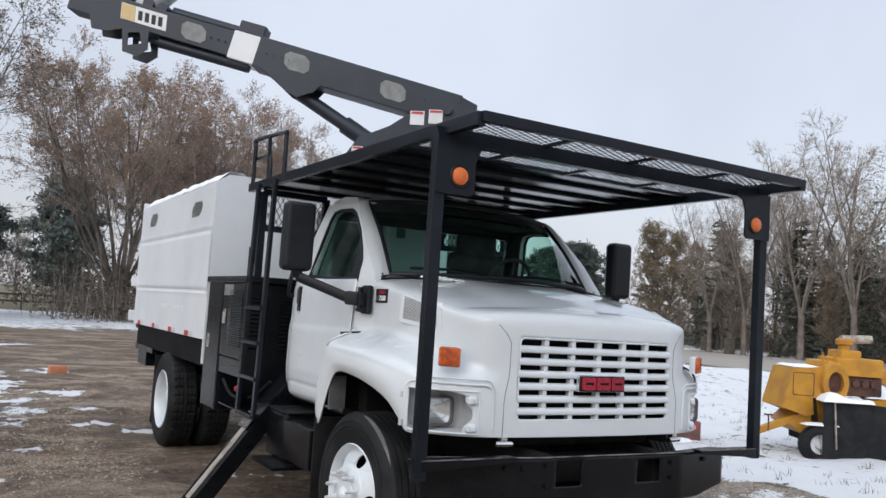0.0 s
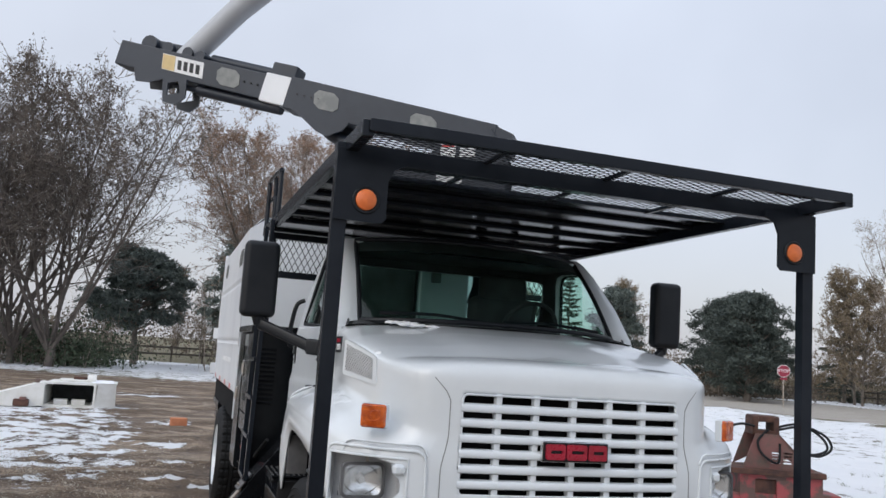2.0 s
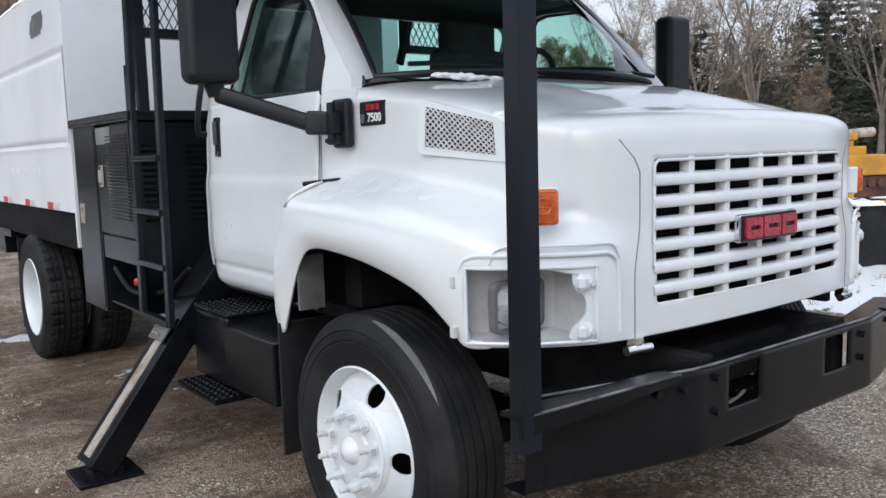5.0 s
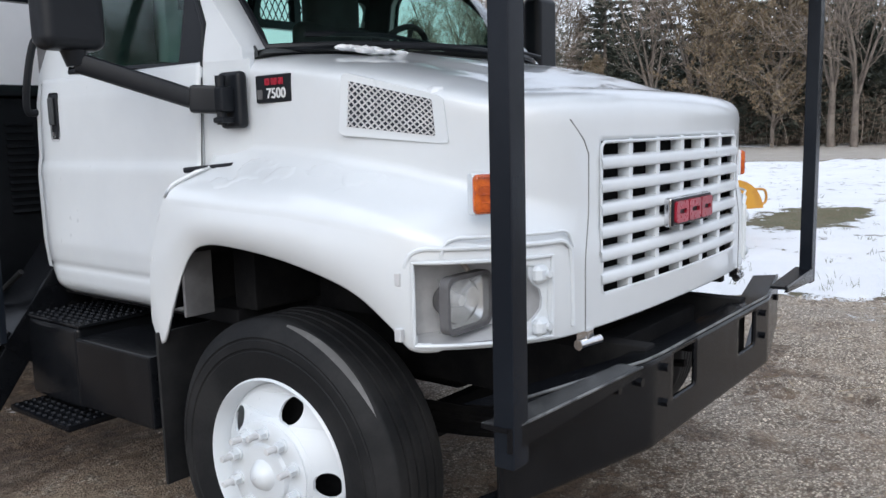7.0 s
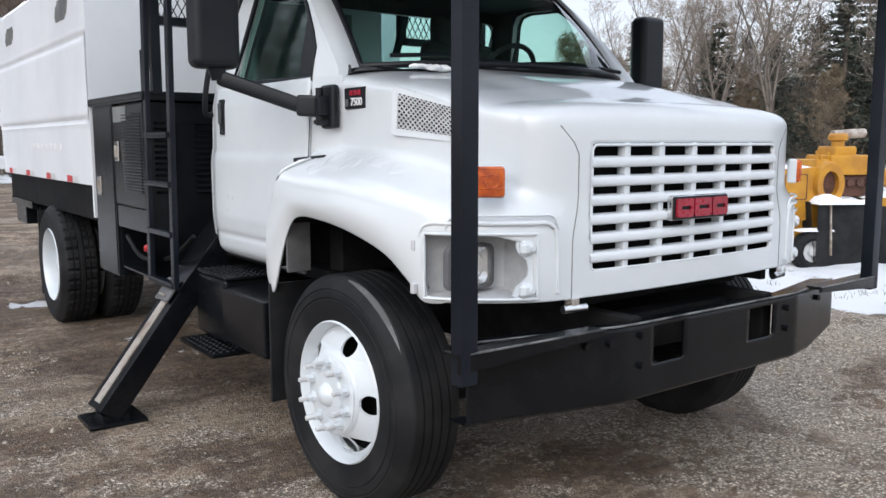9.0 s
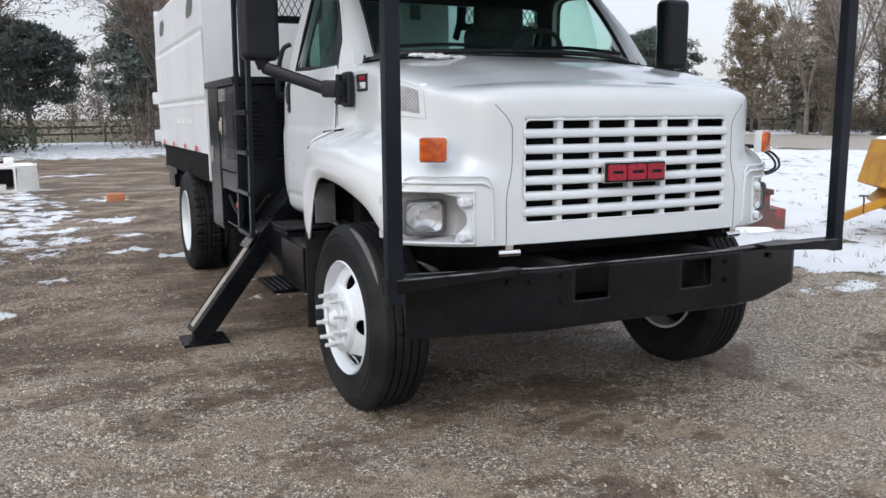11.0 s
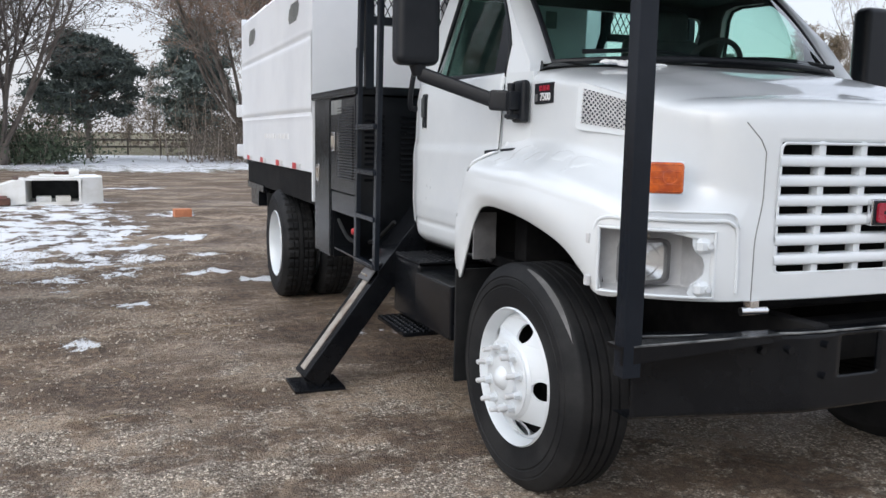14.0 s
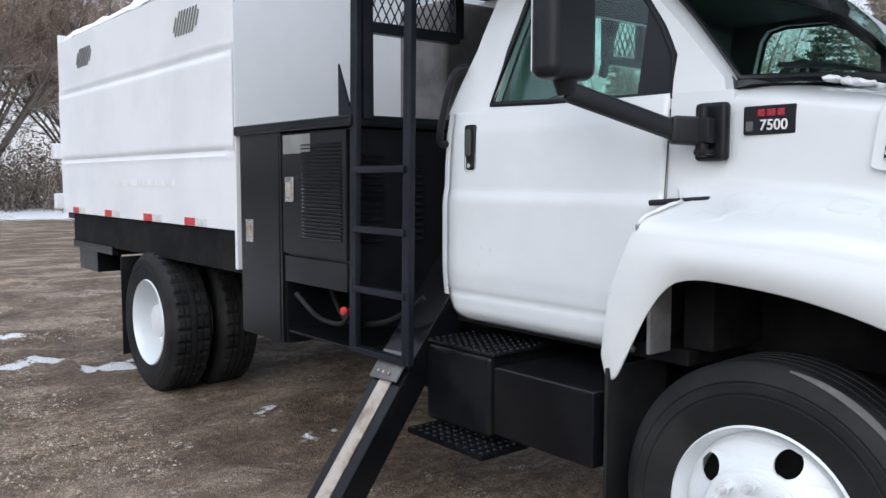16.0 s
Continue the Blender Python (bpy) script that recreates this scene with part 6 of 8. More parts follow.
for o in (0.0, 0.24):
    part("lift_lug", sheet(bmesh.new(), [[(0.42, bz(0.42) - 0.12), (0.30, bz(0.3) - 0.17), (0.10, 3.57), (0.0, 3.52), (-0.15, 3.57), (-0.22, bz(-0.22) - 0.13)]], lambda u, v, d, o=o: bplace(u, v, o + d), 0.0, 0.018), SLATE, boom)
    part("tip_lug", sheet(bmesh.new(), [[(2.05, bz(2.05) - 0.11), (2.02, 4.08), (1.86, 4.06), (1.72, bz(1.7) - 0.16), (1.70, 3.87), (1.56, 3.83), (1.46, 3.90), (1.46, bz(1.46) - 0.11)], [(1.66, 3.93), (1.66, 4.05), (1.55, 4.06), (1.52, 3.95)]], lambda u, v, d, o=o: bplace(u, v, o + d), 0.0, 0.018), SLATE, boom)
b = bmesh.new()
tube(b, [bplace(0.0, 3.58, 0.13), bplace(-0.50, 3.28, 0.13)], 0.065, 14)
tube(b, [bplace(-0.45, 3.31, 0.13), bplace(-0.95, 3.0, 0.13)], 0.085, 14)
part("lift_cylinder", b, SLATE, boom, "grey hydraulic lift cylinder")
b = bmesh.new()
tube(b, [bplace(1.38, 4.0, 0.10), bplace(0.50, 3.80, 0.10)], 0.052, 12)
tube(b, [bplace(1.66, 4.06, 0.10), bplace(1.36, 3.995, 0.10)], 0.026, 10)
part("elbow_cylinder", b, SLATE, boom, "grey hydraulic cylinder with bright rod")
b = bmesh.new()
tube(b, [bplace(1.30, bz(1.3) + 0.17, 0.16), bplace(0.60, bz(0.6) + 0.175, 0.16)], 0.05, 12)
box(b, (-0.13, -0.09, -0.05), (0.13, 0.09, 0.10), 0.015, Matrix.Translation(bplace(0.50, bz(0.5) + 0.17, 0.15)) @ pose(0, 0, 0, 0, 13, -33))
part("top_cylinder", b, SLATE, boom)
b = bmesh.new()
for s, r in ((1.93, 0.085), (1.72, 0.06), (1.5, 0.055), (1.36, 0.05)):
    tube(b, [bplace(s, bz(s) + 0.15, 0.02), bplace(s, bz(s) + 0.15, 0.24)], r, 14)
box(b, (-0.16, -0.06, -0.02), (0.16, 0.06, 0.10), 0.02, Matrix.Translation(bplace(1.75, bz(1.75) + 0.12, 0.13)) @ pose(0, 0, 0, 0, 13, -33))
part("elbow_linkage", b, SLATE, boom, "grey elbow linkage and rollers")
part("upper_boom", tube(bmesh.new(), [bplace(1.60, bz(1.6) + 0.08, 0.14), bplace(1.08, 4.80, 0.14), bplace(-1.4, 6.65, 0.14)], [0.115, 0.115, 0.10], 24), BOOMSHADE, boom, "white fibreglass upper boom, greyed for cloud shade")
for k, off in enumerate((0.06, 0.19)):
    h = [bplace(-1.0, 3.30, off - 0.02), bplace(-1.25, 3.20, off - 0.05), bplace(-1.45, 3.35, off - 0.03), bplace(-1.55, 3.45, off), bplace(-1.35, 3.62, off)]
    part("boom_hose", tube(bmesh.new(), smooth_path(h, 6), 0.014, 8), RUBBER, boom)
turret = part("turret", bmesh.new(), SLATE, truck, "grey boom turret behind the cab")
for o in (-0.03, 0.27):
    part("turret_plate", sheet(bmesh.new(), [[(-0.36, 2.62), (-0.47, 2.95), (-0.61, 3.16), (-0.90, 3.29), (-1.17, 3.49), (-1.30, 3.60), (-1.50, 3.58), (-1.66, 3.30), (-1.62, 2.62)]], lambda u, v, d, o=o: bplace(u, v, o + d), 0.0, 0.02), SLATE, turret)
for s, z, w, h in ((-1.08, 3.31, 0.13, 0.13), (-1.25, 3.33, 0.13, 0.13), (-1.06, 3.10, 0.22, 0.09), (-0.56, 2.97, 0.10, 0.11), (-0.80, 2.98, 0.08, 0.08)):
    st = part("warning_sticker", sheet(bmesh.new(), [[(s, z), (s, z + h), (s - w, z + h), (s - w, z)]], lambda u, v, d: bplace(u, v, d), -0.034, -0.030), STICKER, turret)
    part("sticker_bar", sheet(bmesh.new(), [[(s - 0.01, z + h * 0.78), (s - 0.01, z + h * 0.95), (s - w + 0.01, z + h * 0.95), (s - w + 0.01, z + h * 0.78)]], lambda u, v, d: bplace(u, v, d), -0.037, -0.0335), REDTAPE if w < 0.2 else PLASTIC, st)
part("turret_pin", tube(bmesh.new(), [bplace(-1.42, 3.46, -0.06), bplace(-1.42, 3.46, 0.32)], 0.045, 16), SLATE, turret)
b = bmesh.new()
box(b, (0.11, 2.30, 0.95), (0.55, 2.74, 2.60), 0.02)
part("pedestal", b, BOXWHITE, turret, "white square pedestal")
part("hydraulic_tank", one_box((-0.42, 2.36, 1.80), (0.09, 2.80, 2.50), 0.03, seg=3), INNERGREY, truck, "grey hydraulic tank beside the pedestal")
part("pedestal_plate", one_box((0.20, 2.294, 2.28), (0.29, 2.301, 2.40), 0.002), SLATEPLATE, turret)
b = bmesh.new()
tube(b, [bplace(-1.0, 2.60, 0.13), bplace(-1.0, 2.68, 0.13)], 0.42, 28)
part("turntable", b, SLATE, turret)

# faded lettering strip on the box side, as plain pale bars
for k in range(7):
    y0 = 4.12 + k * 0.175
    part("decal_bar", one_box((-1.2925, y0, 1.452), (-1.2885, y0 + 0.13, 1.497), 0), STICKER, chip, "pale lettering bar")
# thin frozen crust on fender top and hood
def crust(name, side, u0, u1, v0, v1, seed, cut, thick, nu=70, nv=26):
    def put(a, b):
        u, v = u0 + (u1 - u0) * a, v0 + (v1 - v0) * b
        p, pu, pv = skin(u, v, side), skin(u + 0.004, v, side), skin(u, v + 0.004, side)
        nrm = (pu - p).cross(pv - p).normalized()
        nrm = nrm if nrm.z > 0 else -nrm
        e = min(1.0, 5 * min(a, 1 - a, b, 1 - b))
        k = noise.fractal(p * 9.0 + Vector((seed, 0, 0)), 1.0, 2.0, 4)
        return p + nrm * (-0.004 + (thick + 0.004) * step01(cut, cut + 0.30, k * 0.7 + 0.35 * e))

    part(name, grid(bmesh.new(), nu, nv, put), HOODWHITE, hood, "thin frozen crust", sharp=80, clean=False)


for side in (-1, 1):
    crust("snow_crust", side, 0.56, 0.93, 0.455, 0.60, 3.0 + side, 0.32, 0.0026)
crust("snow_crust", -1, 0.50, 0.64, 0.66, 0.80, 5.0, 0.30, 0.007)
# lumps of snow left along the cowl and the hood's edge
rs = random.Random(77)
for x0, y0, r0, count in ((-0.66, 0.06, 0.030, 5), (-0.56, 0.035, 0.040, 7), (-0.46, 0.015, 0.026, 4), (-0.22, -0.01, 0.015, 2), (0.30, 0.0, 0.012, 2)):
    lump = bmesh.new()
    for _ in range(count):
        r = r0 * rs.uniform(0.45, 1.0)
        x, y = x0 + rs.gauss(0, r0 * 0.9), y0 + rs.gauss(0, r0 * 0.35)
        bmesh.ops.create_icosphere(lump, subdivisions=3, radius=1.0, matrix=Matrix.Translation((x, y, hood_top(y) + 0.016)) @ Matrix.Diagonal((r * 1.3, r * 0.8, r * 0.36, 1)))
    for v in lump.verts:
        v.co += Vector((noise.noise(v.co * 45), noise.noise(v.co * 45 + Vector((9, 0, 0))), noise.noise(v.co * 45 + Vector((0, 9, 0))))) * 0.22 * r0
    tagged(part("snow_lump", lump, SNOW, truck, "small lumps of snow on the cowl", sharp=80), kind="stuff")

# ---------------------------------------------------------------- trees


class Wood:
    """Collects tapered limbs and small leaves, and turns them into meshes."""

    def __init__(self, seed):
        self.rng = random.Random(seed)
        self.v, self.f, self.lv, self.lf = [], [], [], []

    def limb(self, pts, r0, r1, n=3):
        k = len(pts)
        base = len(self.v)
        t = (pts[-1] - pts[0]).normalized()
        a = t.orthogonal().normalized()
        b = t.cross(a)
        for i, p in enumerate(pts):
            r = r0 + (r1 - r0) * i / (k - 1)
            for j in range(n):
                g = 2 * math.pi * j / n
                self.v.append(p + (a * math.cos(g) + b * math.sin(g)) * r)
        for i in range(k - 1):
            for j in range(n):
                q, w = base + i * n + j, base + i * n + (j + 1) % n
                self.f.append((q, w, w + n, q + n))

    def leaf(self, p, size, flat=0.0, along=None, thin=0.42):
        g = self.rng
        a = Vector((g.gauss(0, 1), g.gauss(0, 1), g.gauss(0, 1) * (1 - flat))).normalized()
        if along is not None:
            a = (along + a * 0.5).normalized()
        b = a.cross(Vector((g.gauss(0, 1), g.gauss(0, 1), g.gauss(0, 1)))).normalized()
        k = len(self.lv)
        a, b = a * size, b * size * thin
        self.lv += [p - a * 0.5, p + b * 0.5, p + a * 0.5, p - b * 0.5]
        self.lf.append((k, k + 1, k + 2, k + 3))

    def path(self, p, d, length, n, bend, lift):
        """A wandering line from p along d; lift pulls it up (or down)."""
        g = self.rng
        pts = [p]
        d = d.normalized()
        for _ in range(n):
            d = (d + Vector((g.gauss(0, bend), g.gauss(0, bend), g.gauss(0, bend) + lift))).normalized()
            p = p + d * (length / n)
            pts.append(p)
        return pts

    def mesh(self, name, leaves=False):
        me = bpy.data.meshes.new(name)
        me.from_pydata([tuple(p) for p in (self.lv if leaves else self.v)], [], self.lf if leaves else self.f)
        return me


def side_way(d, rng, angle):
    """A direction that leaves d by angle degrees, at a random turn."""
    a = d.orthogonal().normalized()
    b = d.cross(a).normalized()
    g = rng.uniform(0, 2 * math.pi)
    return d.normalized() * math.cos(radians(angle)) + (a * math.cos(g) + b * math.sin(g)) * math.sin(radians(angle))


def at_path(pts, t):
    f = t * (len(pts) - 1)
    i = min(int(f), len(pts) - 2)
    return pts[i].lerp(pts[i + 1], f - i), (pts[i + 1] - pts[i]).normalized()


def broadleaf(seed, height, stems, spread, fork, twigs, leaves, leaf_size=0.10, droop=0.0, low=0.15, girth=0.020):
    """A leaf-shedding tree: stems from a fork, branches, twigs, and the leaves that still hang on."""
    w, fine = Wood(seed), Wood(seed + 1)
    g = w.rng
    trunk_r = height * girth
    w.limb(w.path(Vector((0, 0, -0.2)), Vector((g.uniform(-0.06, 0.06), 0, 1)), fork + 0.3, 4, 0.03, 0.0), trunk_r * 1.35, trunk_r, 9)
    tips = []
    for k in range(stems):
        a = 2 * math.pi * (k + g.uniform(-0.3, 0.3)) / stems
        tilt = radians(g.uniform(0.25, 1.0) * spread)
        d = Vector((math.cos(a) * math.sin(tilt), math.sin(a) * math.sin(tilt), math.cos(tilt)))
        ln = (height - fork) * g.uniform(0.82, 1.02) / max(0.75, math.cos(tilt * 0.7))
        st = w.path(Vector((0, 0, fork * g.uniform(0.8, 1.0))), d, ln, 9, 0.07, 0.035)
        w.limb(st, trunk_r * g.uniform(0.5, 0.72), 0.015, 6)
        for i in range(12):
            t = low + (1 - low) * (i + g.random()) / 12
            p, dd = at_path(st, t)
            l2 = ln * 0.36 * (1.15 - t) + 0.6
            br = w.path(p, side_way(dd, g, g.uniform(28, 60)), l2, 5, 0.10, 0.05 - droop)
            w.limb(br, 0.010 + 0.045 * (1 - t), 0.008, 4)
            for j in range(twigs):
                t2 = 0.15 + 0.85 * (j + g.random()) / twigs
                q, d2 = at_path(br, t2)
                l3 = l2 * 0.45 * (1.2 - t2) + 0.35
                tw = fine.path(q, side_way(d2, g, g.uniform(22, 55)), l3, 3, 0.12, 0.05 - droop * 2)
                fine.limb(tw, 0.014, 0.007, 3)
                for _ in range(4):
                    q3, d3 = at_path(tw, g.uniform(0.2, 0.95))
                    t3 = fine.path(q3, side_way(d3, g, g.uniform(20, 50)), g.uniform(0.3, 0.75), 2, 0.12, 0.03 - droop * 3)
                    fine.limb(t3, 0.010, 0.006, 3)
                    tips.append((t3[0], t3[-1]))
    for _ in range(leaves):
        a, b = g.choice(tips)
        if g.random() < 0.25 + 0.75 * (a.z / height):
            fine.leaf(a.lerp(b, g.uniform(0.1, 1.1)) + Vector((g.gauss(0, 0.08), g.gauss(0, 0.08), g.gauss(0, 0.08))), leaf_size * g.uniform(0.6, 1.3))
    return w.mesh("tree_trunk"), fine.mesh("tree_twigs"), fine.mesh("tree_leaves", True)


def leader_tree(seed, height, width, leaves, leaf_size=0.16, girth=0.011, lean=45, top=0.85):
    """A tree with one straight leader, side branches from low down to the top, and dry leaves or bare twigs."""
    w, fine = Wood(seed), Wood(seed + 1)
    g = w.rng
    tr = w.path(Vector((0, 0, -0.2)), Vector((g.uniform(-0.05, 0.05), 0, 1)), height, 10, 0.035, 0.02)
    w.limb(tr, height * girth, 0.015, 8)
    tips = []
    n = int(height * 6)
    for i in range(n):
        t = 0.10 + 0.89 * (i + g.random()) / n
        p, dd = at_path(tr, t)
        ln = (width * (1 - t) ** top * min(1.0, 0.45 + t * 2.2) + 0.35) * g.uniform(0.7, 1.15)
        br = w.path(p, side_way(dd, g, g.uniform(lean - 14, lean + 14)), ln, 5, 0.09, 0.05)
        w.limb(br, 0.012 + 0.010 * ln, 0.006, 4)
        for j in range(7):
            q, d2 = at_path(br, 0.12 + 0.88 * (j + g.random()) / 7)
            tw = fine.path(q, side_way(d2, g, g.uniform(20, 50)), ln * 0.3 + 0.25, 3, 0.12, 0.05)
            fine.limb(tw, 0.011, 0.006, 3)
            for _ in range(3):
                q3, d3 = at_path(tw, g.uniform(0.2, 0.95))
                t3 = fine.path(q3, side_way(d3, g, g.uniform(20, 50)), g.uniform(0.25, 0.6), 2, 0.12, 0.03)
                fine.limb(t3, 0.009, 0.005, 3)
                tips.append((t3[0], t3[-1]))
    for _ in range(leaves):
        a, b = g.choice(tips)
        fine.leaf(a.lerp(b, g.uniform(-0.1, 1.1)) + Vector((g.gauss(0, 0.09), g.gauss(0, 0.09), g.gauss(0, 0.09))), leaf_size * g.uniform(0.6, 1.3))
    return w.mesh("tree_trunk"), fine.mesh("tree_twigs"), fine.mesh("tree_leaves", True)


def spruce(seed, height, width, dense=1.0, gap=0.016, boughs=9):
    """A conifer of whorled, drooping boughs set with needle sprays."""
    w = Wood(seed)
    g = w.rng
    w.limb([Vector((0, 0, z)) for z in np.linspace(-0.2, height, 8)], height * 0.016, 0.02, 7)
    z = height * 0.06
    while z < height * 0.985:
        rel = z / height
        reach = width * (1 - rel) ** 0.85 * (0.55 + 0.45 * min(1, rel / 0.12))
        for k in range(boughs):
            a = g.uniform(0, 2 * math.pi)
            ln = max(0.25, reach * g.uniform(0.65, 1.12))
            d = Vector((math.cos(a), math.sin(a), 0.15 - 0.35 * (1 - rel)))
            br = w.path(Vector((0, 0, z + g.uniform(-0.1, 0.1))), d, ln, 4, 0.05, 0.03)
            w.limb(br, 0.02 + 0.012 * ln, 0.006, 3)
            for i in range(int((7 + ln * 9.5) * dense)):
                p, dd = at_path(br, g.uniform(0.12, 1.0))
                out = (dd + Vector((g.gauss(0, 0.6), g.gauss(0, 0.6), -0.25 + g.gauss(0, 0.25)))).normalized()
                w.leaf(p + out * g.uniform(0.0, 0.2), g.uniform(0.36, 0.66), along=out, thin=0.22)
        z += height * gap + 0.05
    return w.mesh("tree_trunk"), None, w.mesh("tree_leaves", True)


def pine(seed, height, width, clumps=95, per=110, low=0.22):
    """A broad pine: bare lower limbs and dark, uneven needle clumps with gaps between."""
    w = Wood(seed)
    g = w.rng
    tr = w.path(Vector((0, 0, -0.2)), Vector((0.05, 0, 1)), height * 0.92, 7, 0.05, 0.02)
    w.limb(tr, height * 0.028, 0.03, 8)
    for k in range(clumps):
        t = low + (1 - low) * (k + g.random()) / clumps
        p, _ = at_path(tr, t)
        a = g.uniform(0, 2 * math.pi)
        prof = math.sin(math.pi * min(1.0, max(0.06, (t - low + 0.10) / (1.14 - low))) ** 0.75) ** 0.7
        ln = width * prof * g.uniform(0.35, 1.05)
        br = w.path(p, Vector((math.cos(a), math.sin(a), g.uniform(0.05, 0.5))), ln, 4, 0.10, 0.06)
        w.limb(br, 0.05, 0.015, 4)
        c = br[-1]
        rx, rz = g.uniform(0.36, 0.66) * height / 7, g.uniform(0.16, 0.30) * height / 7
        for _ in range(per):
            o = Vector((g.gauss(0, 0.5), g.gauss(0, 0.5), g.gauss(0, 0.5)))
            w.leaf(c + Vector((o.x * rx, o.y * rx, o.z * rz)), g.uniform(0.22, 0.42), thin=0.24)
    return w.mesh("tree_trunk"), None, w.mesh("tree_leaves", True)


def dress(mesh, mat):
    if mesh is not None:
        mesh.materials.append(mat)
        mesh.polygons.foreach_set("use_smooth", [False] * len(mesh.polygons))
    return mesh


def tree_kind(meshes, bark, twig, leaf):
    return dress(meshes[0], bark), dress(meshes[1], twig), dress(meshes[2], leaf)


KINDS = {
    "willow": tree_kind(broadleaf(11, 15.0, 24, 37, 1.2, 10, 88000, 0.125, 0.004, 0.30, 0.012), BARK, TWIG, RUSSET),
    "thicket": tree_kind(broadleaf(23, 13.5, 9, 38, 0.7, 8, 15000, 0.14, 0.004, 0.24, 0.011), DARKBARK, DARKTWIG, DARKLEAF),
    "poplar": tree_kind(broadleaf(37, 16.0, 4, 16, 3.0, 9, 2500, 0.12, 0.0, 0.12, 0.011), BARK, TWIG, TAN),
    "oak": tree_kind(leader_tree(41, 10.5, 4.2, 13000, 0.17), BARK, TWIG, TAN),
    "alder": tree_kind(leader_tree(43, 9.0, 2.6, 5000, 0.14, 0.010, 38), BARK, TWIG, DRAB),
    "spruce": tree_kind(spruce(51, 14.0, 3.1, 1.25, 0.030, 8), BARK, TWIG, NEEDLES),
    "young_spruce": tree_kind(spruce(57, 7.0, 1.9, 0.8, 0.045, 6), BARK, TWIG, NEEDLES),
    "pine": tree_kind(pine(61, 6.6, 3.1, 130, 170, 0.30), BARK, TWIG, PINE),
    "tall_pine": tree_kind(pine(67, 9.0, 3.7, 150, 210, 0.05), BARK, TWIG, DARKPINE),
    "open_pine": tree_kind(pine(71, 8.3, 2.3, 130, 150, 0.14), BARK, TWIG, PINE),
}
TREE_TEXT = {
    "willow": ("willow_tree", "large multi-stemmed willow with thin russet late-autumn leaves", "willows"),
    "thicket": ("bare_tree", "multi-stemmed bare tree with fine grey twigs", "bare trees"),
    "poplar": ("bare_tree", "tall slender bare tree with grey bark", "bare trees"),
    "oak": ("oak_tree", "broad tree still holding dry tan leaves", "tan-leaved trees"),
    "alder": ("bare_tree", "slim bare tree with fine brown twigs from the ground up", "bare trees"),
    "open_pine": ("pine_tree", "open-crowned pine with separate spreading boughs", "pines"),
    "spruce": ("spruce_tree", "tall dark green spruce with drooping boughs", "spruces"),
    "young_spruce": ("spruce_tree", "young dark green spruce on the verge", "spruces"),
    "pine": ("pine_tree", "rounded dark pine with bare lower trunk", "pines"),
    "tall_pine": ("pine_tree", "tall dark pine with uneven clumped crown", "pines"),
}


def plant(kind, x, y, scale=1.0, turn=0.0):
    name, label, group = TREE_TEXT[kind]
    t = thing(name, label, "tree", group)
    t.matrix_basis = Matrix.LocRotScale((x, y, 0), Euler((0, 0, radians(turn))), (scale, scale, scale))
    for nm, me in zip(("trunk", "crown", "foliage"), KINDS[kind]):
        if me is not None and len(me.polygons):
            new(nm, me).parent = t
    return t


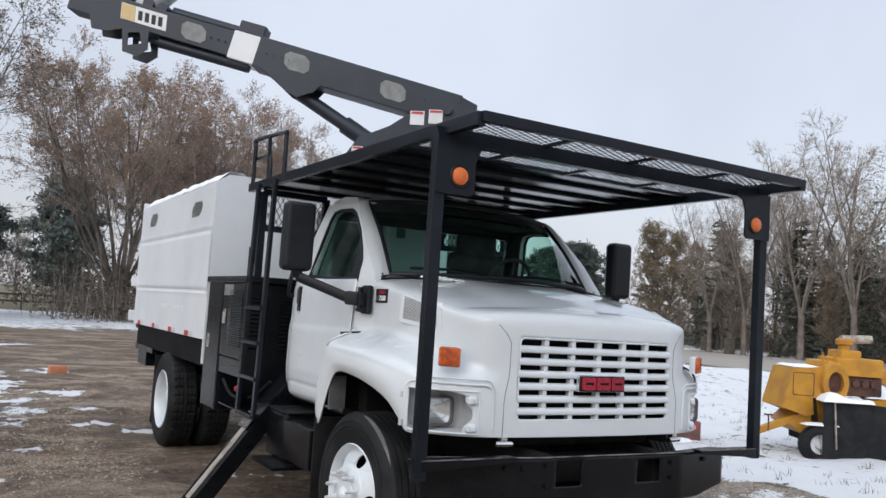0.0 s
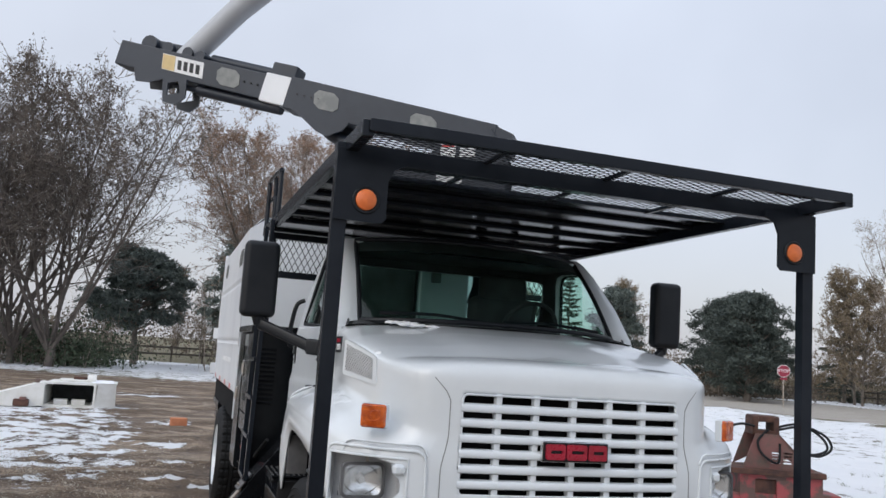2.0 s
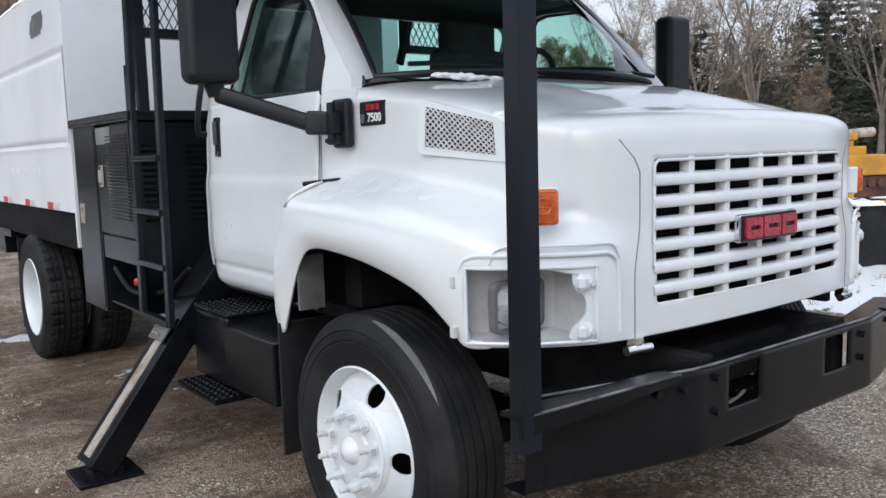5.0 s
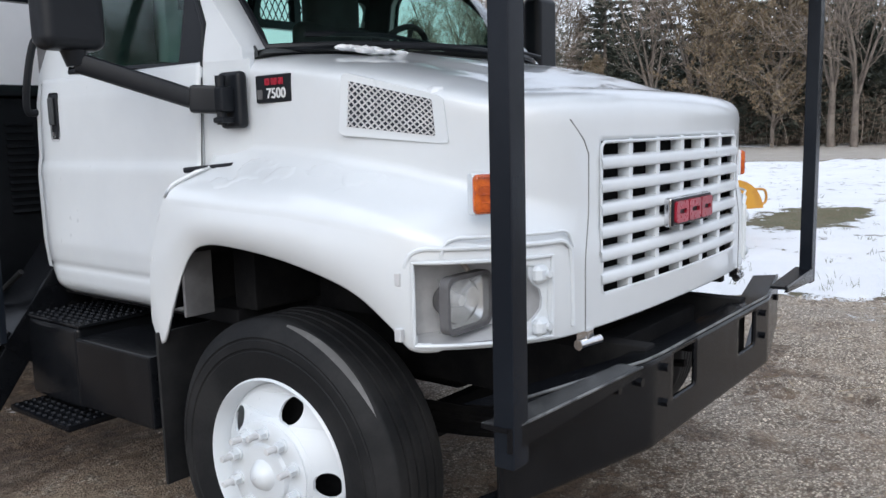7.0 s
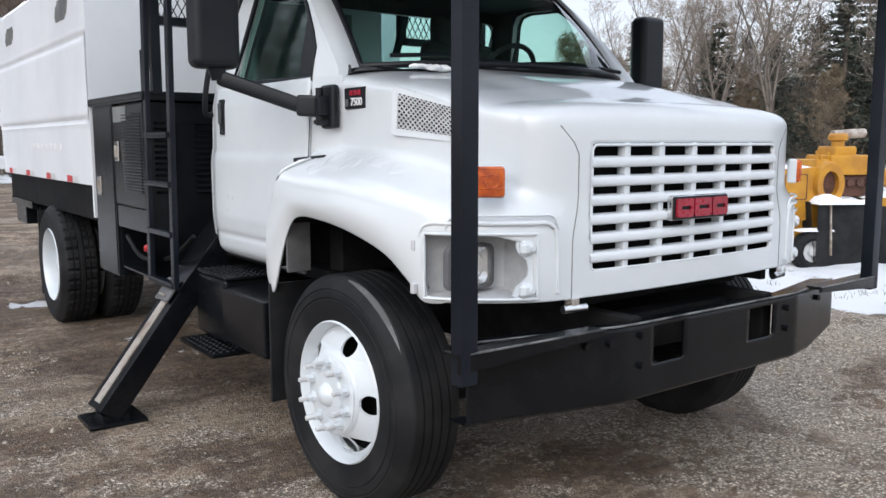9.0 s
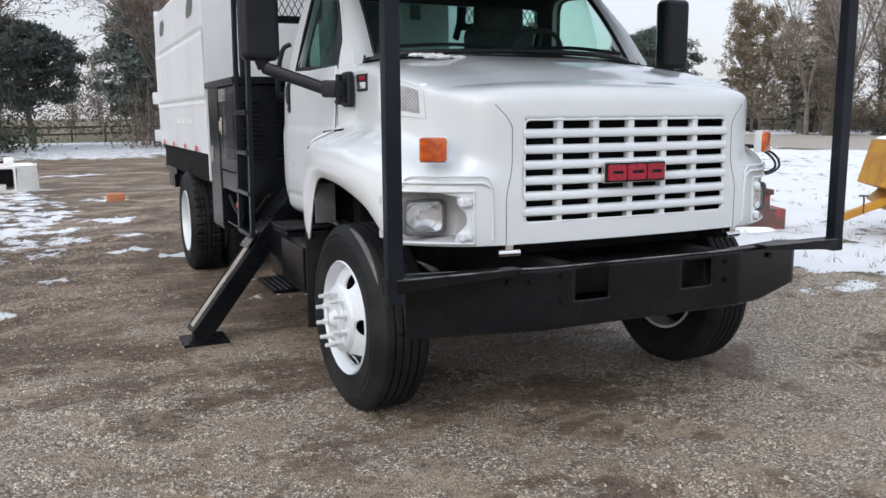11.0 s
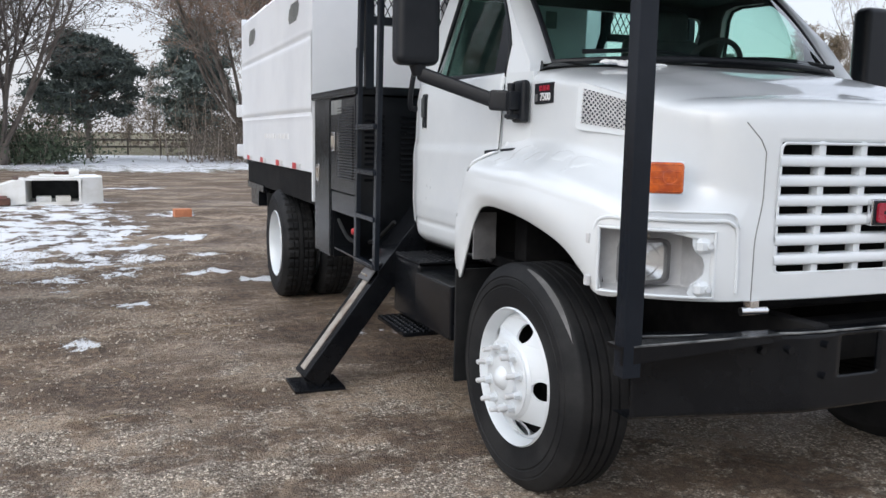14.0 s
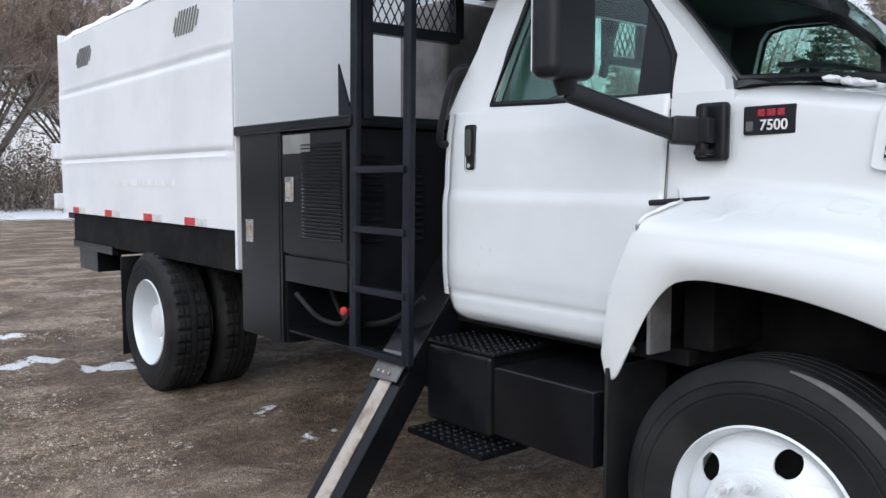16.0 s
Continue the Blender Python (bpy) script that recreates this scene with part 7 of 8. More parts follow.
for kind, x, y, s, a in (
    ("willow", 4.4, 43.5, 0.94, 0), ("willow", 10.8, 47.0, 0.86, 130), ("willow", 16.5, 52, 0.8, 250),
    ("thicket", -6.9, 36.0, 1.02, 10), ("thicket", -8.6, 37.5, 1.0, 160), ("thicket", -10.9, 34.5, 0.96, 100), ("thicket", -14.5, 32.5, 1.0, 300), ("thicket", -19, 34, 1.05, 40),
    ("thicket", -10.4, 42.0, 0.95, 250), ("thicket", -22, 38, 1.0, 50),
    ("pine", -3.75, 47.0, 1.08, 0), ("open_pine", 3.2, 60.5, 1.32, 0), ("alder", -1.2, 66.0, 0.6, 40), ("alder", -6.0, 58.0, 0.5, 90), ("alder", 0.8, 70.0, 0.75, 10),
    ("tall_pine", 34.7, 41.9, 0.86, 10), ("tall_pine", 38.5, 46.5, 0.90, 80), ("open_pine", 33.4, 57.0, 1.08, 150), ("spruce", 30.6, 60.2, 0.74, 20), ("tall_pine", 42.4, 54.8, 0.94, 220), ("tall_pine", 27, 66, 1.0, 280), ("oak", 38.0, 62.0, 0.9, 20),
    ("oak", 49.6, 48.0, 1.0, 0), ("oak", 48.3, 45.9, 0.9, 120), ("young_spruce", 51.0, 50.5, 1.4, 10), ("oak", 52.5, 46.5, 0.85, 60), ("poplar", 46.0, 39.3, 0.85, 30), ("alder", 47.4, 38.4, 1.0, 60), ("young_spruce", 50.5, 42.5, 1.55, 60), ("poplar", 45.6, 35.8, 0.9, 200), ("alder", 50.5, 42.0, 1.1, 20), ("alder", 52.8, 38.0, 1.1, 80), ("alder", 51.0, 33.0, 1.0, 180), ("alder", 53.0, 28.5, 1.1, 280), ("young_spruce", 48.5, 33.5, 1.45, 140),
    ("poplar", 46.6, 31.9, 1.0, 0), ("poplar", 47.2, 28.4, 1.04, 70), ("oak", 49.0, 31.0, 0.6, 10), ("oak", 50.0, 35.0, 0.55, 100), ("oak", 49.5, 26.0, 0.6, 200), ("oak", 50.0, 39.0, 0.6, 300), ("poplar", 50.0, 35.6, 0.92, 140), ("poplar", 52.5, 30.6, 0.95, 210), ("poplar", 55.0, 40.5, 0.85, 300),
    ("spruce", 53.6, 36.1, 0.72, 10), ("spruce", 50.2, 30.1, 0.66, 60), ("spruce", 52.5, 26.4, 1.06, 110), ("spruce", 55.2, 24.0, 1.0, 160), ("spruce", 54.6, 19.4, 1.10, 210), ("spruce", 56.0, 15.2, 1.12, 260), ("spruce", 57.4, 10.8, 1.10, 310), ("spruce", 57.8, 6.2, 1.08, 0), ("spruce", 59.5, 1.0, 1.1, 50), ("spruce", 60.0, -5.0, 1.1, 90), ("spruce", 61.0, 13.0, 1.2, 120), ("spruce", 60.5, 19.0, 1.2, 200),
    ("oak", 51.6, 17.8, 1.25, 30), ("oak", 52.0, 14.4, 1.2, 130), ("poplar", 51.0, 22.0, 1.0, 40), ("poplar", 51.7, 10.8, 1.05, 90), ("poplar", 52.0, 9.6, 1.0, 190), ("poplar", 52.5, 6.2, 1.05, 270), ("poplar", 53.0, 2.0, 1.0, 330), ("poplar", 52.4, 19.6, 1.1, 10),
):
    plant(kind, x, y, s, a)
for k in range(15):
    plant("spruce", 63.5 + 2.2 * math.sin(k * 2.4), -10 + 3.1 * k, 1.12 + 0.16 * math.sin(k * 1.7), 47 * k)


def brush(seed, spots, high, leafy, name, label, mat, small=0.22, large=0.5):
    """Far undergrowth: countless thin stems and small leaves in one sheet of stuff."""
    w = Wood(seed)
    g = w.rng
    for x, y, h in spots:
        for _ in range(high):
            p = Vector((x + g.gauss(0, 1.3), y + g.gauss(0, 1.3), 0))
            hh = h * g.uniform(0.55, 1.1)
            w.limb(w.path(p, Vector((g.gauss(0, 0.18), g.gauss(0, 0.18), 1)), hh, 3, 0.10, 0.03), 0.022, 0.008, 3)
            for _ in range(leafy):
                w.leaf(p + Vector((g.gauss(0, 0.8), g.gauss(0, 0.8), hh * g.uniform(0.05, 1.02))), g.uniform(small, large))
    t = dress(w.mesh(name), TWIG)
    ob = tagged(new(name, t), label, "undergrowth", kind="stuff")
    lf = new(name + "_leaves", dress(w.mesh(name + "_leaves", True), mat))
    lf.parent = ob
    tagged(lf, kind="stuff")
    return ob


rb = random.Random(5)
base = [(4.4 + rb.gauss(0, 1.7), 43.0 + rb.gauss(0, 1.4), rb.uniform(1.5, 5.0)) for _ in range(26)] + [(10.5 + rb.gauss(0, 2.0), 46.5 + rb.gauss(0, 1.4), rb.uniform(1.5, 4.5)) for _ in range(16)]
brush(17, base, 9, 42, "willow_suckers", "dense brown suckers round the foot of the willows", DRAB, 0.10, 0.24)
far = []
for k in range(230):
    a = radians(-100 + 200 * k / 230)
    d = 84 + rb.uniform(-6, 12)
    far.append((d * math.sin(a), d * math.cos(a) * 0.95, rb.uniform(3.0, 6.0)))
brush(7, far, 5, 44, "far_woods", "distant grey-brown bare woodland along the horizon", DRAB)
# unseen trees behind the camera, added to shape reflections in glass and black paint
behind = []
for k in range(120):
    a = radians(100 + 160 * k / 120)
    d = 52 + rb.uniform(-4, 8)
    behind.append((d * math.sin(a), d * math.cos(a), rb.uniform(5.0, 11.0)))
brush(25, behind, 4, 9, "unseen_woods", "unseen bare grey-brown woodland behind the camera, added for reflections", DRAB)
verge = [(57.5 + rb.uniform(-3, 4), y, rb.uniform(2.0, 5.5) if y < 26 else rb.uniform(0.8, 2.0)) for y in np.arange(-12, 50, 0.7)]
back = [(68 + rb.uniform(-3, 6), y, rb.uniform(6.0, 15.0)) for y in np.arange(-25, 46, 0.5)]
brush(19, back, 5, 150, "back_woods", "dark woodland behind the roadside spruces", NEEDLES, 0.28, 0.6)
verge += [(rb.uniform(30, 52), rb.uniform(50, 62), rb.uniform(0.7, 1.6)) for _ in range(26)]
rear = [(x + rb.uniform(-1, 1), 78 - 0.42 * x + rb.uniform(-2, 4), rb.uniform(2.2, 4.2)) for x in np.arange(22, 66, 0.6)]
brush(21, rear, 6, 110, "russet_woods", "brown late-autumn woodland behind the pines", TAN, 0.12, 0.26)
brush(9, verge, 7, 80, "verge_brush", "dark brush under the roadside trees", DRAB, 0.13, 0.30)
left = [(x, 40 + rb.uniform(-1.5, 3.5), rb.uniform(1.0, 3.2)) for x in np.arange(-30, -6.0, 0.5)]
brush(13, left, 10, 60, "yard_brush", "tangled brown brush under the bare trees", DRAB, 0.08, 0.18)
hedge = [(-6.5 + rb.gauss(0, 0.65), 39.2 + rb.gauss(0, 0.6), rb.uniform(1.4, 3.0)) for _ in range(9)]
brush(15, hedge, 6, 110, "evergreen_shrub", "dull green evergreen shrub under the bare trees", HEDGE, 0.12, 0.27)

# ---------------------------------------------------------------- rail fences, sign, posts


def fence(a, b, n):
    """A two-rail wooden fence from a to b."""
    fn = thing("rail_fence", "weathered dark two-rail wooden fence along the snow", "fence", "fences")
    a, b = Vector((*a, 0)), Vector((*b, 0))
    for k in range(n + 1):
        p = a.lerp(b, k / n)
        part("post", one_box(p - Vector((0.06, 0.06, 0.1)), p + Vector((0.06, 0.06, 1.1)), 0.01), WOOD, fn)
    for k in range(n):
        p, q = a.lerp(b, k / n), a.lerp(b, (k + 1) / n)
        for z in (0.55, 0.98):
            part("rail", beam(bmesh.new(), p + Vector((0, 0, z)), q + Vector((0, 0, z)), 0.05, 0.12), WOOD, fn)
    return fn


fence((-16, 43), (4.5, 58), 10)
fence((-16.2, 43), (-40, 40), 8)
fence((27, 63), (60, 48), 12)

sign = thing("stop_sign", "red octagonal stop sign with white letters on a steel post", "road sign", at=(32.6, 36.0, 0), turn=-38)
part("sign_post", one_box((-0.03, -0.02, -0.1), (0.03, 0.02, 2.45), 0.004), STEEL, sign)
oct8 = [(0.38 * math.cos(radians(22.5 + 45 * k)), 2.11 + 0.38 * math.sin(radians(22.5 + 45 * k))) for k in range(8)]
oct7 = [(0.355 * math.cos(radians(22.5 + 45 * k)), 2.11 + 0.355 * math.sin(radians(22.5 + 45 * k))) for k in range(8)]
part("sign_edge", sheet(bmesh.new(), [oct8], lambda u, v, d: Vector((u, d, v)), -0.030, -0.022), STICKER, sign, "white border")
part("sign_face", sheet(bmesh.new(), [oct7], lambda u, v, d: Vector((u, d, v)), -0.034, -0.0305), SIGNRED, sign, "red face")
txt = bpy.data.curves.new("sign_letters", "FONT")
txt.body, txt.size, txt.align_x, txt.align_y, txt.extrude = "STOP", 0.27, "CENTER", "CENTER", 0.001
letters = new("sign_letters", txt)
letters.parent = sign
letters.matrix_basis = pose(0, -0.037, 2.11, 90, 0, 0)
txt.materials.append(STICKER)
part("sign_tab", one_box((-0.19, -0.032, 1.60), (0.19, -0.022, 1.72), 0.003), SIGNRED, sign, "small red plate below")
for x, y in ((44.6, 36.2), (47.5, 41.0)):
    pst = thing("verge_post", "short dark wooden post on the snowy verge", "post", "verge posts", at=(x, y, 0))
    part("post_body", one_box((-0.28, -0.28, -0.1), (0.28, 0.28, 1.15), 0.05), WOOD, pst)

# ---------------------------------------------------------------- machines and litter round the yard


def snow_pad(name, parent, lo, hi, seed, high=0.05):
    """A soft lump of lying snow over a flat field."""
    def put(a, b):
        x, y = lo[0] + (hi[0] - lo[0]) * a, lo[1] + (hi[1] - lo[1]) * b
        e = min(1.0, 6 * min(a, 1 - a, b, 1 - b))
        return Vector((x, y, lo[2] + (high * (0.6 + 0.6 * wobble(x * 3, y * 3, 1.0, seed))) * math.sqrt(max(0.0, e))))
    return part(name, grid(bmesh.new(), 20, 14, put), SNOW, parent, "lying snow", clean=False)


# stump grinder: x to the right along its length, towards the camera is -y
grinder = thing("stump_grinder", "yellow towed stump grinder with black rubber curtain, dusted with snow", "machine", at=(7.05, 2.85, -0.04), turn=-30.7)
grinder.scale = (0.97, 0.97, 0.89)
hood_g = part("engine_hood", sheet(bmesh.new(), [[(-0.46, 0.76), (-0.31, 1.36), (0.14, 1.40), (0.14, 0.72), (-0.12, 0.64)]], lambda u, v, d: Vector((u, d, v)), -0.34, 0.42), YELLOW, grinder, "sloped yellow sheet-metal hood")
part("hood_panel", sheet(bmesh.new(), [rounded(-0.32, 0.95, -0.02, 1.30, 0.02, 2), rounded(-0.31, 0.96, -0.03, 1.29, 0.02, 2)], lambda u, v, d: Vector((u, d, v)), -0.346, -0.338), RUST, hood_g)
snow_pad("hood_snow", hood_g, (-0.29, -0.30, 1.375), (0.10, 0.38, 1.38), 2.0)
part("tow_tongue", beam(bmesh.new(), (-0.86, -0.25, 0.32), (0.05, -0.2, 0.72), 0.08, 0.10), YELLOW, grinder)
part("tongue_brace", beam(bmesh.new(), (-0.72, 0.05, 0.30), (-0.05, 0.05, 0.56), 0.07, 0.08), YELLOW, grinder)
part("jack_handle", tube(bmesh.new(), smooth_path([(-0.62, -0.27, 0.38), (-0.62, -0.27, 0.60), (-0.68, -0.27, 0.62), (-0.56, -0.27, 0.62)], 4), 0.012, 8), RUST, grinder)
part("lower_frame", sheet(bmesh.new(), [[(-0.34, 0.52), (-0.10, 0.76), (0.30, 0.76), (0.12, 0.40), (-0.12, 0.36)]], lambda u, v, d: Vector((u, d, v)), -0.28, 0.40), YELLOW, grinder)
wg = part("road_wheel", bmesh.new(), RUBBER, grinder, "small trailer wheel half sunk in snow")
part("tyre", lathe(bmesh.new(), [(0.15, -0.07), (0.20, -0.09), (0.27, -0.07), (0.29, -0.03), (0.29, 0.03), (0.27, 0.07), (0.20, 0.09), (0.15, 0.07)], Matrix.Translation((0.02, -0.46, 0.25)) @ pose(0, 0, 0, 0, 0, 90), 32, close=True), RUBBER, wg)
part("rim", lathe(bmesh.new(), [(0.155, -0.05), (0.14, -0.03), (0.08, -0.02), (0.06, -0.06), (0.001, -0.065)], Matrix.Translation((0.02, -0.46, 0.25)) @ pose(0, 0, 0, 0, 0, 90), 28), WHITETAPE, wg)
snow_pad("fender_snow", grinder, (-0.22, -0.56, 0.53), (0.26, -0.36, 0.53), 4.0, 0.06)
part("clutch_ring", lathe(bmesh.new(), [(0.15, -0.06), (0.25, -0.06), (0.27, 0.0), (0.27, 0.16), (0.15, 0.16)], Matrix.Translation((0.25, -0.36, 1.17)) @ pose(0, 0, 0, 0, 0, 90) @ Matrix.Diagonal((1, 0.72, 1.15, 1)), 32, close=True), YELLOW, grinder, "round yellow clutch housing")
part("clutch_plate", lathe(bmesh.new(), [(0.001, 0.03), (0.16, 0.03)], Matrix.Translation((0.25, -0.36, 1.17)) @ pose(0, 0, 0, 0, 0, 90) @ Matrix.Diagonal((1, 0.72, 1.15, 1)), 32), RUST, grinder, clean=False)
blk = bmesh.new()
box(blk, (0.30, -0.30, 1.28), (0.98, 0.32, 1.56), 0.03)
box(blk, (0.40, -0.22, 1.50), (0.70, 0.22, 1.68), 0.03)
box(blk, (0.12, -0.28, 1.30), (0.34, 0.30, 1.50), 0.03)
part("engine_block", blk, YELLOW, grinder, "yellow engine")
part("air_filter", lathe(bmesh.new(), [(0.001, 0.0), (0.10, 0.0), (0.12, 0.03), (0.12, 0.09), (0.08, 0.11), (0.08, 0.2)], Matrix.Translation((0.50, -0.10, 1.86)) @ pose(0, 0, 0, 0, 90, 0), 24), YELLOW, grinder)
part("muffler", tube(bmesh.new(), [(0.54, 0.10, 1.84), (0.98, 0.10, 1.87)], 0.065, 16), STEEL, grinder, "rusty steel muffler")
for k, (x, z) in enumerate(((0.14, 1.62), (0.20, 1.56), (0.30, 1.60))):
    part("lever", tube(bmesh.new(), [(x, -0.25, 1.40), (x - 0.02, -0.27, z)], 0.016, 8), YELLOW, grinder)
crank = bmesh.new()
for k in range(4):
    tube(crank, [(0.45 + 0.13 * k, -0.32, 1.18), (0.45 + 0.13 * k, -0.18, 1.18)], 0.055, 12)
box(crank, (0.35, -0.26, 0.98), (0.98, 0.25, 1.28), 0.03)
part("engine_lower", crank, RUST, grinder, "dirty lower engine")
part("rubber_curtain", grid(bmesh.new(), 22, 10, lambda a, b: Vector((0.02 + 1.35 * a, -0.55 - 0.03 * math.sin(a * 21), 0.02 + (0.93 - 0.12 * a) * b))), RUBBER, grinder, "hanging black rubber curtain", clean=False)
part("curtain_side", grid(bmesh.new(), 8, 8, lambda a, b: Vector((0.02 - 0.10 * b * (1 - a) + 0.03 * math.sin(a * 9), -0.55 + 0.75 * a, 0.05 + 0.88 * b))), RUBBER, grinder, clean=False)
part("curtain_bar", beam(bmesh.new(), (0.20, -0.58, 0.20), (0.16, -0.58, 0.96), 0.04, 0.02), STEEL, grinder)
snow_pad("curtain_snow", grinder, (0.0, -0.62, 0.90), (0.72, -0.20, 0.90), 6.0, 0.13)
armg = sheet(bmesh.new(), [[(1.66 + 0.50 * math.cos(radians(8 + 8.2 * k)), 0.42 + 0.52 * math.sin(radians(8 + 8.2 * k))) for k in range(21)]], lambda u, v, d: Vector((u, d, v)), -0.32, -0.29)
grid(armg, 20, 1, lambda a, b: Vector((1.66 + 0.50 * math.cos(radians(8 + 164 * a)), -0.32 + 0.52 * b, 0.42 + 0.52 * math.sin(radians(8 + 164 * a)))))
sheet(armg, [[(0.66, 0.92), (1.25, 0.98), (1.30, 0.70), (0.85, 0.74)]], lambda u, v, d: Vector((u, d, v)), -0.30, 0.20)
part("cutter_guard", armg, YELLOW, grinder, "rounded yellow cutter-wheel guard")
snow_pad("guard_snow", grinder, (0.75, -0.28, 0.965), (1.35, 0.18, 0.965), 9.0, 0.05)
part("cutter_arm", beam(bmesh.new(), (0.85, 0.05, 1.42), (1.75, 0.0, 0.98), 0.16, 0.20), YELLOW, grinder)
part("cutter_wheel", lathe(bmesh.new(), [(0.001, -0.04), (0.30, -0.04), (0.36, -0.02), (0.36, 0.02), (0.30, 0.04), (0.001, 0.04)], Matrix.Translation((1.62, -0.05, 0.40)) @ pose(0, 0, 0, 0, 0, 90), 28), RUST, grinder, "rusty cutter wheel")
part("guard_hoop", tube(bmesh.new(), smooth_path([(2.0, -0.28, 0.78), (2.2, -0.28, 0.76), (2.22, -0.28, 0.58), (2.05, -0.28, 0.52)], 5), 0.018, 8), YELLOW, grinder)
part("chassis_shade", one_box((-0.1, -0.2, 0.25), (1.3, 0.3, 0.9), 0.02), FRAMEBLACK, grinder, "dark chassis")

# old red machine with hoses
red = thing("red_compressor", "faded red rusty machine on skids with louvred hood and black hoses", "machine", at=(5.62, 4.35, -0.02), turn=-22.7)
red.scale = (0.92, 0.92, 0.88)
part("skid_frame", one_box((-0.95, -0.30, 0.0), (0.62, 0.35, 0.30), 0.02), REDMACHINE, red)
part("engine_bay", sheet(bmesh.new(), [[(-0.62, 0.30), (-0.62, 0.58), (0.46, 0.58), (0.46, 0.16), (-0.62, 0.16)], rounded(-0.42, 0.24, -0.14, 0.50, 0.01, 1)], lambda u, v, d: Vector((u, d, v)), -0.32, 0.30), REDMACHINE, red)
part("bay_works", one_box((-0.5, -0.28, 0.2), (0.3, 0.2, 0.5), 0.03), RUST, red)
part("shelf", one_box((-0.75, -0.40, 0.56), (0.48, 0.34, 0.64), 0.01), RUST, red, "rusty brown shelf")
part("louvred_hood", sheet(bmesh.new(), [[(-0.58, 0.64), (0.36, 0.64), (-0.10, 1.12), (-0.42, 1.12)]] + [rounded(-0.20 + 0.15 * i, 0.72 + 0.045 * k, -0.09 + 0.15 * i, 0.745 + 0.045 * k, 0.004, 1) for i in range(2) for k in range(4)], lambda u, v, d: Vector((u, d, v)), -0.30, -0.28), RUSTRED, red)
part("hood_back", sheet(bmesh.new(), [[(-0.58, 0.64), (0.36, 0.64), (-0.10, 1.12), (-0.42, 1.12)]] + [rounded(-0.22 + 0.15 * i, 0.70 + 0.045 * k, -0.07 + 0.15 * i, 0.735 + 0.045 * k, 0.004, 1) for i in range(2) for k in range(4)], lambda u, v, d: Vector((u, d, v)), 0.22, 0.24), RUSTRED, red)
part("hood_top", sheet(bmesh.new(), [[(0.30, 0.70), (-0.10, 1.12), (-0.13, 1.10), (0.27, 0.68)]], lambda u, v, d: Vector((u, d, v)), -0.30, 0.24), RUSTRED, red)
head = bmesh.new()
box(head, (-0.44, -0.22, 1.10), (-0.08, 0.16, 1.16), 0.01)
box(head, (-0.44, -0.22, 1.14), (-0.36, 0.16, 1.36), 0.02)
box(head, (-0.16, -0.22, 1.14), (-0.08, 0.16, 1.36), 0.02)
box(head, (-0.44, -0.20, 1.28), (-0.08, 0.14, 1.37), 0.02)
part("pump_head", head, RUST, red)
part("side_tank", one_box((0.46, -0.28, 0.0), (0.72, 0.25, 0.34), 0.02), REDMACHINE, red)
for pts in ([(-0.10, -0.2, 1.22), (0.15, -0.25, 1.28), (0.48, -0.28, 1.16), (0.58, -0.28, 0.98), (0.42, -0.27, 0.86), (0.20, -0.26, 0.90)], [(-0.10, -0.18, 1.18), (0.22, -0.24, 1.25), (0.46, -0.26, 1.12), (0.53, -0.26, 0.96), (0.36, -0.26, 0.88), (0.18, -0.25, 0.92)], [(-0.42, -0.24, 1.22), (-0.62, -0.28, 1.24), (-0.80, -0.28, 1.16), (-0.86, -0.2, 1.0)], [(-0.24, -0.24, 1.18), (-0.40, -0.34, 1.02), (-0.34, -0.36, 0.84), (-0.14, -0.36, 0.74), (-0.10, -0.3, 1.0)]):
    part("hose", tube(bmesh.new(), smooth_path(pts, 7), 0.017, 8), RUBBER, red, "black hydraulic hose")
snow_pad("skid_snow", red, (-0.92, -0.55, 0.02), (0.55, -0.22, 0.02), 3.0, 0.10)

# yellow truck at the edge of the yard: only its wheel and wing come into view
ytruck = thing("yellow_truck", "yellow work truck with a silver steel wheel, parked on the gravel", "truck", at=(-3.86, 3.69, 0))
SILVER = surface("silver_wheel_paint", (0.36, 0.36, 0.36), (0.25, 0.25, 0.25), 0.5, 0.3, big=6, fine=60)
yw = wheel(ytruck, (0.0, 0.0, 0.50), 1, -17, front=False, inner=True, paint=SILVER, ribbed=True)
ydisc = hub_disc(0.045, 5, 55)
part("disc", ydisc, SILVER, yw)
part("back_shade", lathe(bmesh.new(), [(0.02, 0.12), (0.27, 0.12)], n=40), FRAMEBLACK, yw, clean=False)
part("hub", lathe(bmesh.new(), [(0.168, 0.052), (0.12, 0.05), (0.10, 0.03), (0.095, -0.03), (0.07, -0.035), (0.06, 0.03), (0.001, 0.03)], n=32), FRAMEBLACK, yw)
for k in range(10):
    a = radians(36 * k)
    c = Vector((0, 0.140 * math.cos(a), 0.140 * math.sin(a)))
    part("wheel_nut", tube(bmesh.new(), [c + Vector((0.052, 0, 0)), c + Vector((0.0, 0, 0))], 0.015, 6), FRAMEBLACK, yw)
part("axle", tube(bmesh.new(), [(-0.2, 0, 0.5), (-1.9, 0, 0.5)], 0.07, 10), FRAMEBLACK, ytruck)
part("wing", sheet(bmesh.new(), [[(-0.75, 1.02), (-0.75, 1.15), (-0.40, 1.20), (-0.18, 1.14), (-0.12, 1.04), (-0.28, 1.03)]], lambda u, v, d: Vector((u, d, v)), -0.22, 0.30), YELLOW, ytruck, "yellow wing over the wheel")
part("wing_end", one_box((-0.16, -0.22, 1.02), (-0.08, 0.30, 1.11), 0.01), RUST, ytruck)
